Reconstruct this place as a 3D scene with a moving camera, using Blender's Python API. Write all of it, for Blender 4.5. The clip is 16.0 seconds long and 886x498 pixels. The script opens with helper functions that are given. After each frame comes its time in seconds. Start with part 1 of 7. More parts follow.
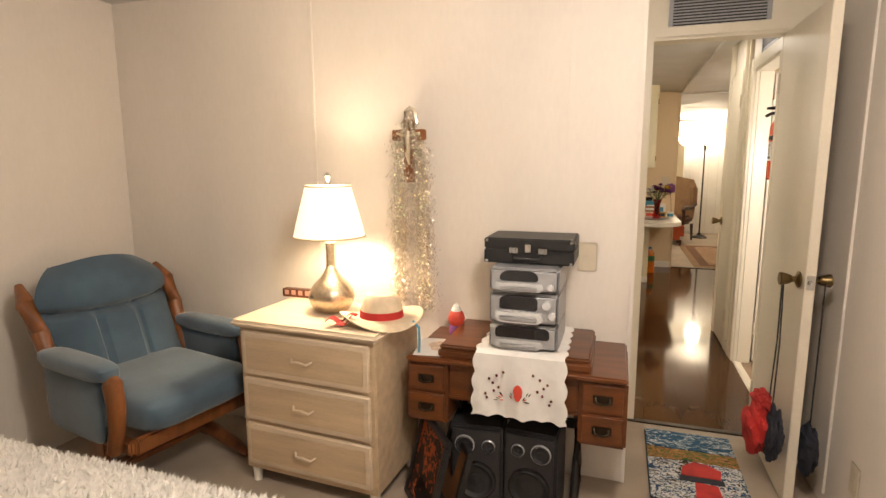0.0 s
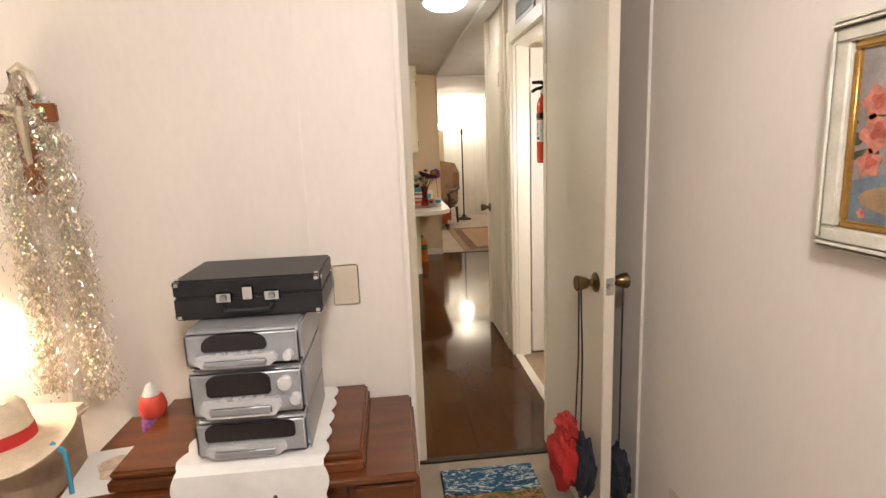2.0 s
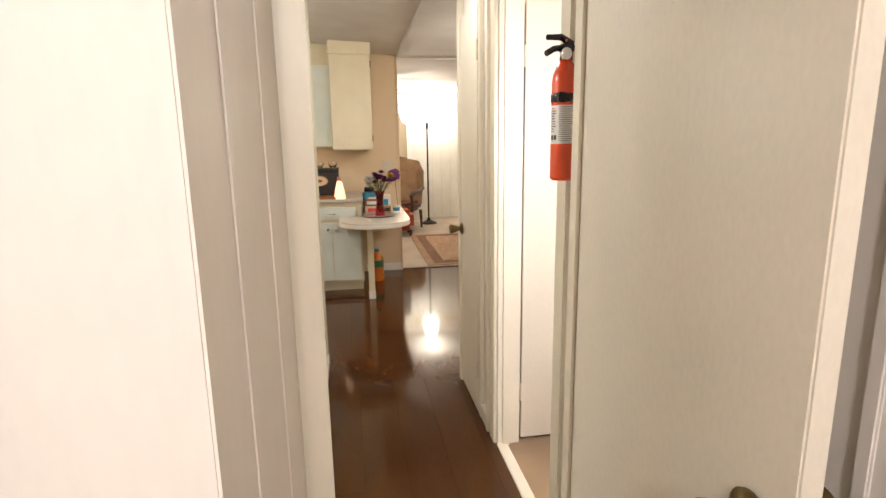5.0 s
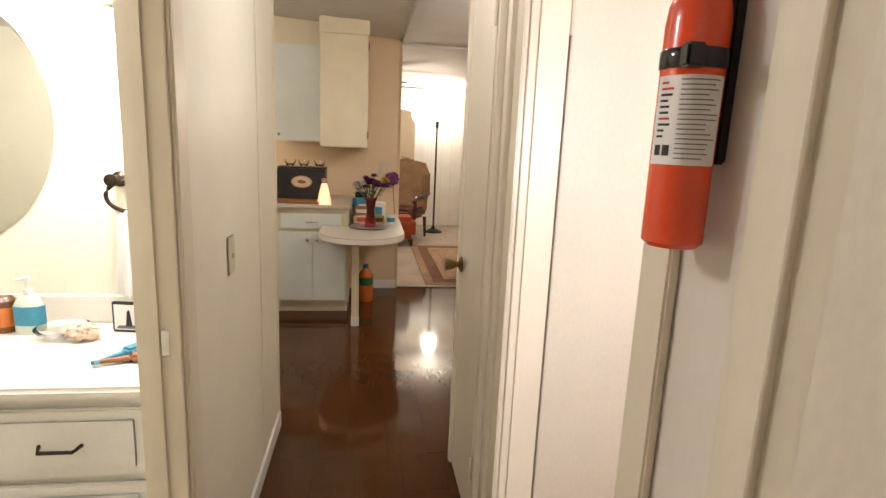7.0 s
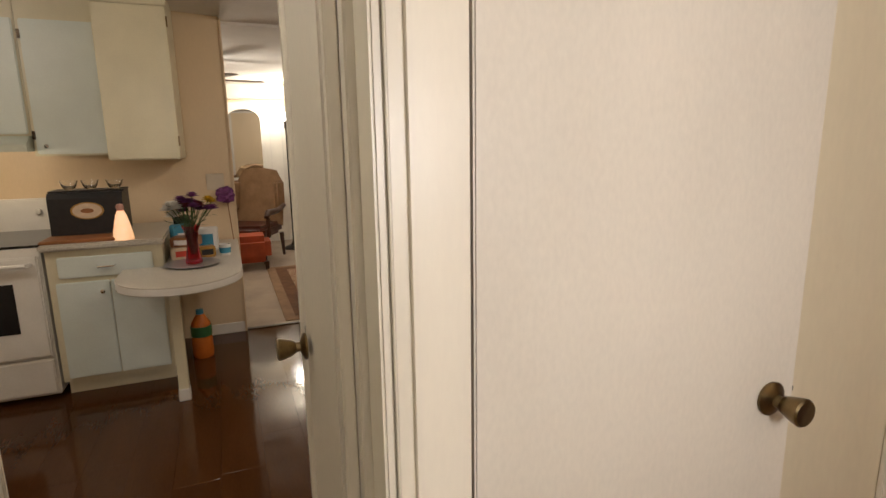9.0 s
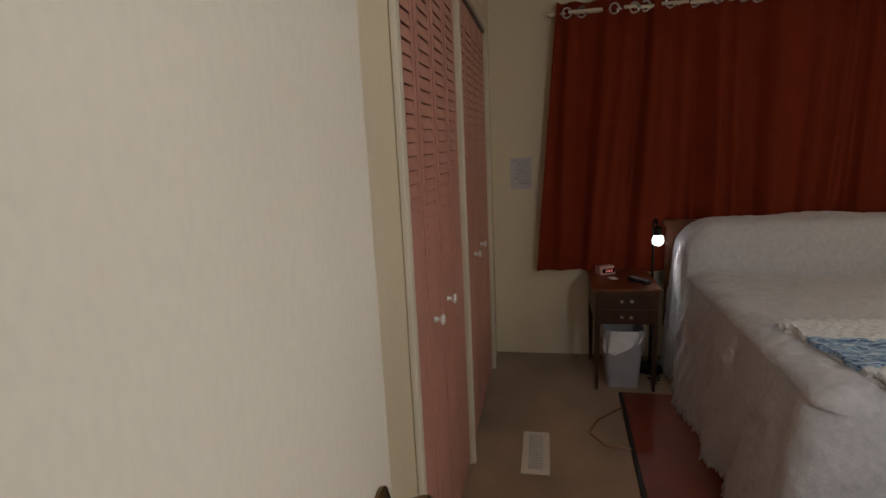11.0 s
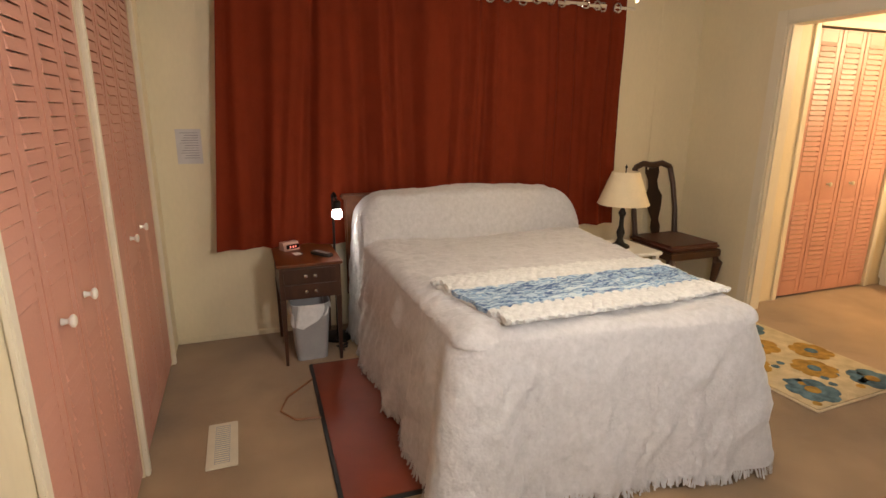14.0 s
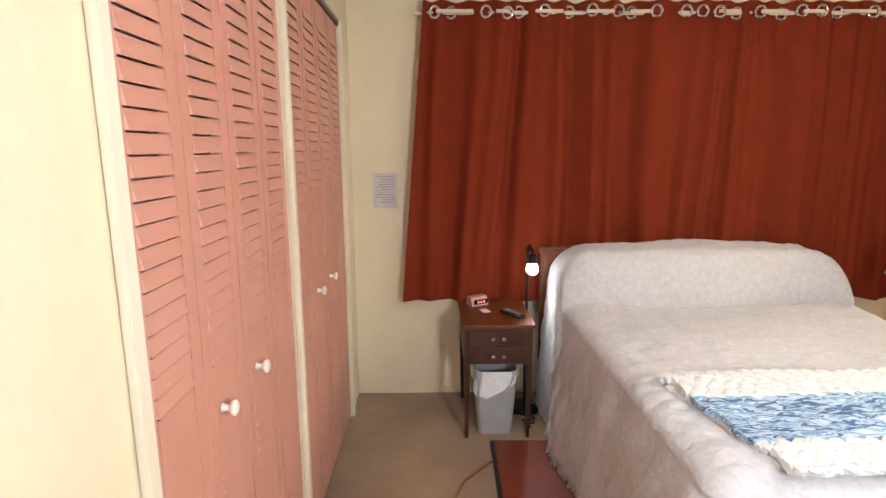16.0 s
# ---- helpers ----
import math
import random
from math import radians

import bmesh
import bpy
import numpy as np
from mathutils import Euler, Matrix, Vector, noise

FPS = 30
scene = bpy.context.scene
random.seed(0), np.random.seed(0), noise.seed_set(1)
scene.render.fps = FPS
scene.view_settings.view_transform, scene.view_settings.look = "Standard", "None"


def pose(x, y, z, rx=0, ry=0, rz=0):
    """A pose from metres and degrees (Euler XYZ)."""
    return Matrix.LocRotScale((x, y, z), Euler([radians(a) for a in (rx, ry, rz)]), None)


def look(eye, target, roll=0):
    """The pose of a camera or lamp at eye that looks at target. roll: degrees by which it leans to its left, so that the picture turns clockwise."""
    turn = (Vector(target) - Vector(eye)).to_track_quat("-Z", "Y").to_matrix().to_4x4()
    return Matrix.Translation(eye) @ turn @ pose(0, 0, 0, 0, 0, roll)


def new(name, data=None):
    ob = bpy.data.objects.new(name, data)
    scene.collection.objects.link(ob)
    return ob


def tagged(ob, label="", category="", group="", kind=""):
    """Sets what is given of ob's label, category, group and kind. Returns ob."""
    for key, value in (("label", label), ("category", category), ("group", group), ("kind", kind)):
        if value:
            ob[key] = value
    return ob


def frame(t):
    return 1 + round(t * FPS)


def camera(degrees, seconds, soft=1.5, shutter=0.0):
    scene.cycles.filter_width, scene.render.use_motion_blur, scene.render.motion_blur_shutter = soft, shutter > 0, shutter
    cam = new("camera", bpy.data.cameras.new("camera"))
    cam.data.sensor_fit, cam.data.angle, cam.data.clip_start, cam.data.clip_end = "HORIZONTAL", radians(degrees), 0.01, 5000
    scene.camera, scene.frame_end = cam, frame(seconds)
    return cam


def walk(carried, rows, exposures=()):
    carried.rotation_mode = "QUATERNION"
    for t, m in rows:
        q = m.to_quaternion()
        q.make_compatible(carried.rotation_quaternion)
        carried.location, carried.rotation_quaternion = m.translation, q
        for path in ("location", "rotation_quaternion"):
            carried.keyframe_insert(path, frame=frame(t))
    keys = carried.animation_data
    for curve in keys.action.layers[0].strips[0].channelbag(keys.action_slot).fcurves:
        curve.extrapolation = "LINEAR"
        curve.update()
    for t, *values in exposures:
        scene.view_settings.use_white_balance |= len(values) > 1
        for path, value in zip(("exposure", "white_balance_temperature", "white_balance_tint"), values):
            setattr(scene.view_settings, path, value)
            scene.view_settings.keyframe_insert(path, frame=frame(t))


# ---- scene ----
cam = camera(79.0, 16.0)
PATH = [
    (0, (0.612, 0.704, 1.382), (-0.007, 2.581, 1.073), -0.2),
    (0.5, (0.595, 0.88, 1.381), (0.34, 2.835, 1.046), -0.7),
    (1, (0.636, 1.082, 1.374), (0.489, 3.045, 1.019), 0.9),
    (1.5, (0.655, 1.266, 1.377), (0.608, 3.232, 1.011), -1.1),
    (2, (0.635, 1.441, 1.385), (0.82, 3.398, 1.017), -2.2),
    (2.5, (0.679, 1.625, 1.389), (0.928, 3.575, 1.021), -1.2),
    (3, (0.725, 1.777, 1.389), (0.925, 3.734, 1.029), -0.1),
    (3.5, (0.725, 1.973, 1.384), (0.944, 3.927, 1.018), -0.9),
    (3.7, (0.716, 2.068, 1.39), (1.021, 4.009, 1.02), -1.7),
    (5.8, (0.866, 2.845, 1.409), (1.162, 4.779, 0.996), 0.5),
    (6, (0.87, 2.927, 1.4), (1.186, 4.857, 0.984), 1.8),
    (6.5, (0.929, 3.127, 1.407), (1.266, 5.053, 0.989), 1.6),
    (7, (1.003, 3.36, 1.411), (1.285, 5.302, 1.025), 2.5),
    (7.5, (1.041, 3.602, 1.416), (1.365, 5.538, 1.032), 0.2),
    (8, (1.071, 3.809, 1.423), (1.432, 5.74, 1.047), 0.2),
    (8.2, (1.087, 3.879, 1.423), (1.44, 5.812, 1.052), -0.6),
    (10.3, (1.484, 4.547, 1.379), (3.135, 5.607, 0.993), -0.8),
    (10.5, (1.494, 4.567, 1.386), (3.23, 5.482, 1.003), -1.6),
    (11, (1.547, 4.597, 1.409), (3.472, 4.975, 1.017), -2.7),
    (11.5, (1.554, 4.586, 1.411), (3.508, 4.448, 1.011), -0.1),
    (12, (1.543, 4.556, 1.41), (3.455, 4.137, 0.998), 0.9),
    (12.5, (1.529, 4.524, 1.402), (3.367, 3.893, 0.929), 1.1),
    (13, (1.522, 4.502, 1.399), (3.314, 3.773, 0.89), 0.6),
    (13.5, (1.522, 4.501, 1.4), (3.306, 3.767, 0.871), 0.7),
    (14, (1.571, 4.481, 1.395), (3.385, 3.803, 0.898), 0.4),
    (14.5, (1.685, 4.45, 1.402), (3.601, 4.144, 0.917), 0.4),
    (15, (1.799, 4.471, 1.411), (3.749, 4.45, 0.965), -0.3),
    (15.5, (1.918, 4.501, 1.423), (3.877, 4.502, 1.019), 0.4),
    (16, (2.007, 4.481, 1.419), (3.973, 4.449, 1.05), -0.2),
]
EXPOSURES = [(0.0, 0.02, 6700, 14), (1.5, -0.08, 6250, 15), (2.5, 0.1, 6000, 14), (3.5, 0.2, 6000, 14), (6.0, 0.5, 5750, 14), (7.0, 0.05, 6000, 18), (8.2, -0.45, 6400, 18), (10.3, -0.9, 5350, 10), (10.6, -1.05, 5400, 10), (11.2, -1.4, 6000, 9), (12.0, -0.8, 7500, 10), (12.5, -0.32, 7800, 11), (13.2, -0.02, 7600, 12), (14.5, 0.32, 5600, 10), (15.0, 0.5, 5200, 9), (15.5, 0.75, 5000, 7), (16.0, 0.9, 5450, 9)]
walk(cam, [(t, look(eye, target, roll)) for t, eye, target, roll in PATH], EXPOSURES)

# ---- world and light ----
world = bpy.data.worlds.new("world")
scene.world = world
world.use_nodes = True
world.node_tree.nodes["Background"].inputs[0].default_value = (0.9, 0.95, 1.0, 1)
world.node_tree.nodes["Background"].inputs[1].default_value = 0.02


def lamp(name, kind, place, watts, colour, size=0.1, aim=None, size_y=None, spot=60):
    data = bpy.data.lights.new(name, kind)
    data.energy, data.color = watts, colour
    if kind == "AREA":
        data.size = size
        if size_y:
            data.shape, data.size_y = "RECTANGLE", size_y
    else:
        data.shadow_soft_size = size
    if kind == "SPOT":
        data.spot_size, data.spot_blend = radians(spot), 0.6
    ob = new(name, data)
    ob.matrix_world = look(place, aim or (place[0], place[1] + 0.001, place[2] - 1))
    return ob


WARM, SOFT, COOL = (1.0, 0.74, 0.46), (1.0, 0.87, 0.70), (1.0, 0.95, 0.88)
lamp("lamp_bedside_bulb", "POINT", (-0.578, 2.745, 1.17), 19, (1.0, 0.80, 0.55), 0.04)
# assumed ceiling lamp, out of view, placed to light the bedroom walls
lamp("lamp_bedroom_unseen", "POINT", (0.75, 1.35, 2.06), 66, (1.0, 0.91, 0.80), 0.12)
lamp("lamp_hall_dome", "AREA", (1.053, 5.10, 2.22), 3.5, (1.0, 0.95, 0.84), 0.24)
# two kitchen fills added behind the hall walls to brighten cabinets and partition
lamp("lamp_kitchen_side_fill", "POINT", (2.35, 6.9, 2.12), 36, (1.0, 0.87, 0.68), 0.2)
lamp("lamp_kitchen_west_fill", "POINT", (-0.30, 6.55, 2.24), 26, (1.0, 0.87, 0.68), 0.24)
# extra bathroom fill without a fixture, added to brighten the door leaf opposite
lamp("lamp_bath_fill", "POINT", (-0.25, 4.45, 2.1), 26, (1.0, 0.95, 0.87), 0.1)
# made-up fill: stands in for a light carried beside the camera
lamp("lamp_dresser_fill", "POINT", (1.64, 3.68, 1.42), 52, (1.0, 0.94, 0.86), 0.09)
lamp("lamp_bath_sconce", "POINT", (0.26, 5.02, 1.66), 20, (1.0, 0.93, 0.78), 0.05)
lamp("lamp_torchiere", "POINT", (2.06, 11.85, 1.90), 80, (1.0, 0.86, 0.62), 0.08)
lamp("lamp_living_fan", "POINT", (1.12, 10.3, 1.82), 30, (1.0, 0.86, 0.64), 0.08)
lamp("lamp_kitchen_night", "POINT", (0.66, 7.73, 0.99), 1.2, (1.0, 0.62, 0.30), 0.03)
lamp("lamp_range_hood", "POINT", (-0.02, 8.05, 1.40), 9.0, (1.0, 0.78, 0.5), 0.03)
lamp("lamp_fan_globe", "POINT", (3.33, 2.96, 1.84), 14, (1.0, 0.80, 0.52), 0.07)
lamp("lamp_reading_spot", "SPOT", (4.70, 3.97, 0.80), 55, (1.0, 0.93, 0.80), 0.025, (4.45, 3.80, 0.60), spot=120)
lamp("lamp_dressing", "POINT", (3.45, -0.7, 1.98), 92, (1.0, 0.72, 0.38), 0.08)


# ---- materials ----
def material(name, base, rough=0.6, metal=0.0, vary=0.12, scale=8.0, bump=0.1, fine=120.0, spec=0.5, second=None, stretch=(1, 1, 1), coat=0.0, sheen=0.0, random_tint=0.0):
    """Two scales of noise over a base colour, with fine relief."""
    m = bpy.data.materials.new(name)
    m.use_nodes = True
    t = m.node_tree
    n, l = t.nodes, t.links
    p = n["Principled BSDF"]
    p.inputs["Roughness"].default_value, p.inputs["Metallic"].default_value = rough, metal
    p.inputs["Specular IOR Level"].default_value = spec
    p.inputs["Coat Weight"].default_value = coat
    p.inputs["Coat Roughness"].default_value = 0.12
    p.inputs["Sheen Weight"].default_value = sheen
    co, mp = n.new("ShaderNodeTexCoord"), n.new("ShaderNodeMapping")
    mp.inputs["Scale"].default_value = stretch
    l.new(co.outputs["Object"], mp.inputs["Vector"])
    big, small = n.new("ShaderNodeTexNoise"), n.new("ShaderNodeTexNoise")
    for tex, s, d in ((big, scale, 5), (small, fine, 3)):
        tex.inputs["Scale"].default_value, tex.inputs["Detail"].default_value = s, d
        l.new(mp.outputs["Vector"], tex.inputs["Vector"])
    ramp = n.new("ShaderNodeValToRGB")
    dark = second or tuple(c * (1 - 2.2 * vary) for c in base)
    lite = base if second else tuple(min(1, c * (1 + 0.6 * vary)) for c in base)
    ramp.color_ramp.elements[0].position, ramp.color_ramp.elements[1].position = 0.32, 0.68
    ramp.color_ramp.elements[0].color, ramp.color_ramp.elements[1].color = (*dark, 1), (*lite, 1)
    mix = n.new("ShaderNodeMath")
    mix.operation = "MULTIPLY_ADD"
    mix.inputs[1].default_value = 0.3
    l.new(small.outputs["Fac"], mix.inputs[0])
    sub = n.new("ShaderNodeMath")
    sub.operation = "MULTIPLY"
    sub.inputs[1].default_value = 0.7
    l.new(big.outputs["Fac"], sub.inputs[0])
    l.new(sub.outputs[0], mix.inputs[2])
    l.new(mix.outputs[0], ramp.inputs["Fac"])
    colour = ramp.outputs["Color"]
    if random_tint:
        info, hsv, mul = n.new("ShaderNodeObjectInfo"), n.new("ShaderNodeHueSaturation"), n.new("ShaderNodeMapRange")
        mul.inputs["To Min"].default_value, mul.inputs["To Max"].default_value = 1 - random_tint, 1 + random_tint
        l.new(info.outputs["Random"], mul.inputs["Value"])
        l.new(mul.outputs["Result"], hsv.inputs["Value"])
        l.new(colour, hsv.inputs["Color"])
        colour = hsv.outputs["Color"]
    l.new(colour, p.inputs["Base Color"])
    if bump:
        b = n.new("ShaderNodeBump")
        b.inputs["Strength"].default_value, b.inputs["Distance"].default_value = bump, 0.004
        l.new(mix.outputs[0], b.inputs["Height"])
        l.new(b.outputs["Normal"], p.inputs["Normal"])
    return m


def chenille(m):
    """Tufted wrinkles over a cloth: soft creases and a close raised pattern."""
    t = m.node_tree
    n, l = t.nodes, t.links
    co, crease, tuft, mix, b = (n.new(k) for k in ("ShaderNodeTexCoord", "ShaderNodeTexNoise", "ShaderNodeTexVoronoi", "ShaderNodeMath", "ShaderNodeBump"))
    crease.inputs["Scale"].default_value, crease.inputs["Detail"].default_value, crease.inputs["Distortion"].default_value = 6, 8, 1.8
    tuft.inputs["Scale"].default_value = 75
    mix.operation, mix.inputs[1].default_value = "MULTIPLY_ADD", -0.14
    l.new(co.outputs["Object"], crease.inputs["Vector"])
    l.new(co.outputs["Object"], tuft.inputs["Vector"])
    l.new(tuft.outputs["Distance"], mix.inputs[0])
    l.new(crease.outputs["Fac"], mix.inputs[2])
    b.inputs["Strength"].default_value, b.inputs["Distance"].default_value = 0.75, 0.012
    l.new(mix.outputs[0], b.inputs["Height"])
    l.new(b.outputs["Normal"], n["Principled BSDF"].inputs["Normal"])
    return m


def glow(name, colour, strength, base=(0.9, 0.88, 0.8)):
    m = material(name, base, 0.4, bump=0)
    p = m.node_tree.nodes["Principled BSDF"]
    p.inputs["Emission Color"].default_value = (*colour, 1)
    p.inputs["Emission Strength"].default_value = strength
    return m


def glassy(name, colour=(1, 1, 1), rough=0.03):
    m = bpy.data.materials.new(name)
    m.use_nodes = True
    p = m.node_tree.nodes["Principled BSDF"]
    p.inputs["Base Color"].default_value = (*colour, 1)
    p.inputs["Transmission Weight"].default_value, p.inputs["Roughness"].default_value = 1.0, rough
    return m


M = {
    "wall": material("cream_wall", (0.78, 0.72, 0.65), 0.55, vary=0.035, scale=2.5, bump=0.06, fine=60, stretch=(1, 1, 0.35)),
    "wall_yellow": material("yellow_wall", (0.76, 0.66, 0.46), 0.5, vary=0.04, scale=2.0, bump=0.06, fine=60, stretch=(1, 1, 0.4)),
    "wall_peach": material("peach_wall", (0.74, 0.59, 0.39), 0.5, vary=0.04, scale=2.0, bump=0.05, stretch=(1, 1, 0.3)),
    "wall_bath": material("bath_wall", (0.82, 0.78, 0.64), 0.5, vary=0.03, scale=3, bump=0.05),
    "ceiling": material("ceiling_paint", (0.74, 0.72, 0.68), 0.8, vary=0.05, scale=3, bump=0.2, fine=90),
    "trim": material("cream_trim", (0.76, 0.69, 0.55), 0.38, vary=0.03, scale=6, bump=0.04, stretch=(1, 1, 0.3)),
    "door": material("ivory_door", (0.75, 0.68, 0.555), 0.42, vary=0.06, scale=2.2, bump=0.05, stretch=(1, 1, 0.5)),
    "white": material("white_paint", (0.80, 0.78, 0.72), 0.35, vary=0.04, scale=5, bump=0.03),
    "carpet": material("beige_carpet", (0.40, 0.32, 0.24), 0.95, vary=0.16, scale=3.0, bump=1.0, fine=420, spec=0.1, sheen=0.3),
    "carpet_warm": material("tan_carpet", (0.37, 0.240, 0.130), 0.95, vary=0.26, scale=1.7, bump=1.0, fine=420, spec=0.1, sheen=0.3),
    "laminate": material("brown_laminate", (0.078, 0.030, 0.009), 0.085, vary=0.14, scale=2.2, bump=0.012, fine=40, spec=0.24, stretch=(3, 0.6, 1), random_tint=0.045),
    "oak": material("light_oak", (0.62, 0.47, 0.31), 0.4, vary=0.12, scale=4, bump=0.08, fine=70, stretch=(0.6, 6, 6)),
    "oak_top": material("pale_oak_top", (0.70, 0.58, 0.43), 0.35, vary=0.1, scale=4, bump=0.06, stretch=(0.6, 6, 6)),
    "mahogany": material("dark_mahogany", (0.150, 0.043, 0.010), 0.30, vary=0.26, scale=5, bump=0.08, fine=60, stretch=(0.7, 5, 5), coat=0.12),
    "walnut": material("dark_walnut", (0.060, 0.024, 0.012), 0.35, vary=0.25, scale=5, bump=0.06, stretch=(4, 4, 0.6)),
    "glider_wood": material("honey_wood", (0.24, 0.085, 0.026), 0.35, vary=0.22, scale=6, bump=0.06, stretch=(4, 4, 0.8)),
    "blue_cloth": material("slate_blue_cloth", (0.072, 0.115, 0.158), 0.9, vary=0.16, scale=6, bump=0.5, fine=300, spec=0.15, sheen=0.4),
    "rose": material("rose_louvre_paint", (0.55, 0.272, 0.205), 0.42, vary=0.06, scale=3, bump=0.06),
    "curtain": material("rust_curtain", (0.168, 0.025, 0.009), 0.85, vary=0.06, scale=9, bump=0.25, fine=380, spec=0.05, sheen=0.0),
    "spread": chenille(material("grey_chenille", (0.565, 0.55, 0.56), 0.95, vary=0.07, scale=38, bump=1.0, fine=95, spec=0.1, sheen=0.4)),
    "throw_white": material("white_crochet", (0.76, 0.76, 0.75), 0.95, vary=0.10, scale=55, bump=1.0, fine=160, spec=0.1),
    "fluff": material("white_fluff", (0.78, 0.75, 0.70), 0.95, vary=0.08, scale=30, bump=0.8, fine=200, spec=0.1, sheen=0.5),
    "brass": material("aged_brass", (0.22, 0.155, 0.072), 0.30, 1.0, vary=0.15, scale=20, bump=0.03),
    "bronze": material("dark_bronze", (0.06, 0.045, 0.03), 0.35, 0.9, vary=0.15, scale=20, bump=0.03),
    "chrome": material("chrome", (0.75, 0.75, 0.74), 0.12, 1.0, vary=0.04, bump=0),
    "silver": material("silver_plastic", (0.42, 0.43, 0.45), 0.3, 0.45, vary=0.05, scale=30, bump=0.02),
    "silver_light": material("bright_silver_plastic", (0.74, 0.75, 0.77), 0.22, 0.35, vary=0.04, scale=30, bump=0.02),
    "hammered": material("hammered_silver", (0.62, 0.50, 0.36), 0.25, 0.9, vary=0.15, scale=60, bump=0.8, fine=150),
    "black": material("black_vinyl", (0.018, 0.017, 0.018), 0.45, vary=0.2, scale=30, bump=0.25, fine=500),
    "gloss_black": material("gloss_black", (0.012, 0.010, 0.012), 0.08, vary=0.1, bump=0),
    "speaker": material("charcoal_speaker", (0.028, 0.027, 0.030), 0.5, vary=0.15, scale=20, bump=0.1),
    "cone": material("speaker_cone", (0.02, 0.02, 0.022), 0.55, vary=0.15, scale=40, bump=0.1),
    "red": material("extinguisher_red", (0.72, 0.062, 0.008), 0.25, vary=0.06, scale=10, bump=0.02, coat=0.4),
    "red_cloth": material("red_cloth", (0.50, 0.025, 0.020), 0.8, vary=0.2, scale=14, bump=0.4, fine=250),
    "navy_cloth": material("navy_cloth", (0.02, 0.022, 0.035), 0.8, vary=0.2, scale=14, bump=0.4),
    "paper": material("paper", (0.80, 0.78, 0.74), 0.7, vary=0.03, scale=10, bump=0.03),
    "ink": material("grey_ink", (0.16, 0.16, 0.17), 0.7, vary=0.1, bump=0),
    "ink_black": material("black_ink", (0.02, 0.02, 0.02), 0.6, vary=0.1, bump=0),
    "ink_red": material("red_ink", (0.65, 0.07, 0.04), 0.6, vary=0.1, bump=0),
    "linen": material("white_linen", (0.80, 0.78, 0.75), 0.85, vary=0.05, scale=20, bump=0.4, fine=400),
    "straw": material("pale_straw", (0.70, 0.57, 0.40), 0.75, vary=0.1, scale=30, bump=0.7, fine=260),
    "ivory": material("ivory_plastic", (0.66, 0.585, 0.45), 0.35, vary=0.04, scale=12, bump=0.02),
    "grey_plastic": material("grey_plastic", (0.36, 0.36, 0.37), 0.4, vary=0.06, scale=10, bump=0.03),
    "bag": material("white_plastic_bag", (0.75, 0.75, 0.76), 0.35, vary=0.08, scale=25, bump=0.7, fine=60),
    "mat_red": material("brick_red_mat", (0.20, 0.035, 0.012), 0.5, vary=0.12, scale=5, bump=0.15, fine=300),
    "counter": material("speckled_counter", (0.60, 0.56, 0.48), 0.3, vary=0.14, scale=120, bump=0.02, fine=300),
    "marble": material("cultured_marble", (0.82, 0.78, 0.70), 0.18, vary=0.05, scale=4, bump=0.01),
    "board": material("cutting_board", (0.32, 0.13, 0.045), 0.45, vary=0.2, scale=6, bump=0.05, stretch=(0.6, 5, 5)),
    "tan_cloth": material("tan_upholstery", (0.30, 0.18, 0.09), 0.85, vary=0.15, scale=8, bump=0.4),
    "orange_red": material("rust_upholstery", (0.38, 0.07, 0.02), 0.85, vary=0.15, scale=8, bump=0.4),
    "leather": material("oxblood_leather", (0.085, 0.020, 0.012), 0.35, vary=0.2, scale=12, bump=0.15),
    "iron": material("dark_iron", (0.022, 0.018, 0.015), 0.5, 0.6, vary=0.2, scale=20, bump=0.1),
    "mirror": material("mirror_glass", (0.88, 0.90, 0.88), 0.02, 1.0, vary=0, bump=0),
    "glass": glassy("clear_glass"),
    "red_glass": glassy("pink_glass", (0.75, 0.10, 0.16)),
    "shade_lit": glow("lit_shade", (1.0, 0.80, 0.52), 1.25),
    "shade": material("cream_shade", (0.74, 0.62, 0.42), 0.8, vary=0.04, scale=10, bump=0.1),
    "globe": glow("lit_globe", (1.0, 0.93, 0.80), 14),
    "bulb": glow("lit_bulb", (1.0, 0.95, 0.86), 30),
    "bulb_small": glow("lit_small_bulb", (1.0, 0.95, 0.86), 12),
    "night": glow("lit_figurine", (1.0, 0.46, 0.17), 1.2),
    "digits": glow("clock_digits", (1.0, 0.05, 0.03), 1.5),
}


# ---- builders ----
def bm_new():
    return bmesh.new()


def box(bm, x0, y0, z0, x1, y1, z1, bevel=0.0, seg=2):
    r = bmesh.ops.create_cube(bm, size=1, matrix=Matrix.LocRotScale(((x0 + x1) / 2, (y0 + y1) / 2, (z0 + z1) / 2), None, (abs(x1 - x0), abs(y1 - y0), abs(z1 - z0))))
    if bevel:
        es = list({e for v in r["verts"] for e in v.link_edges})
        bmesh.ops.bevel(bm, geom=es, offset=bevel, segments=seg, affect="EDGES", clamp_overlap=True)
    return bm


def solid(x0, y0, z0, x1, y1, z1, bevel=0.0, seg=2):
    return box(bm_new(), x0, y0, z0, x1, y1, z1, bevel, seg)


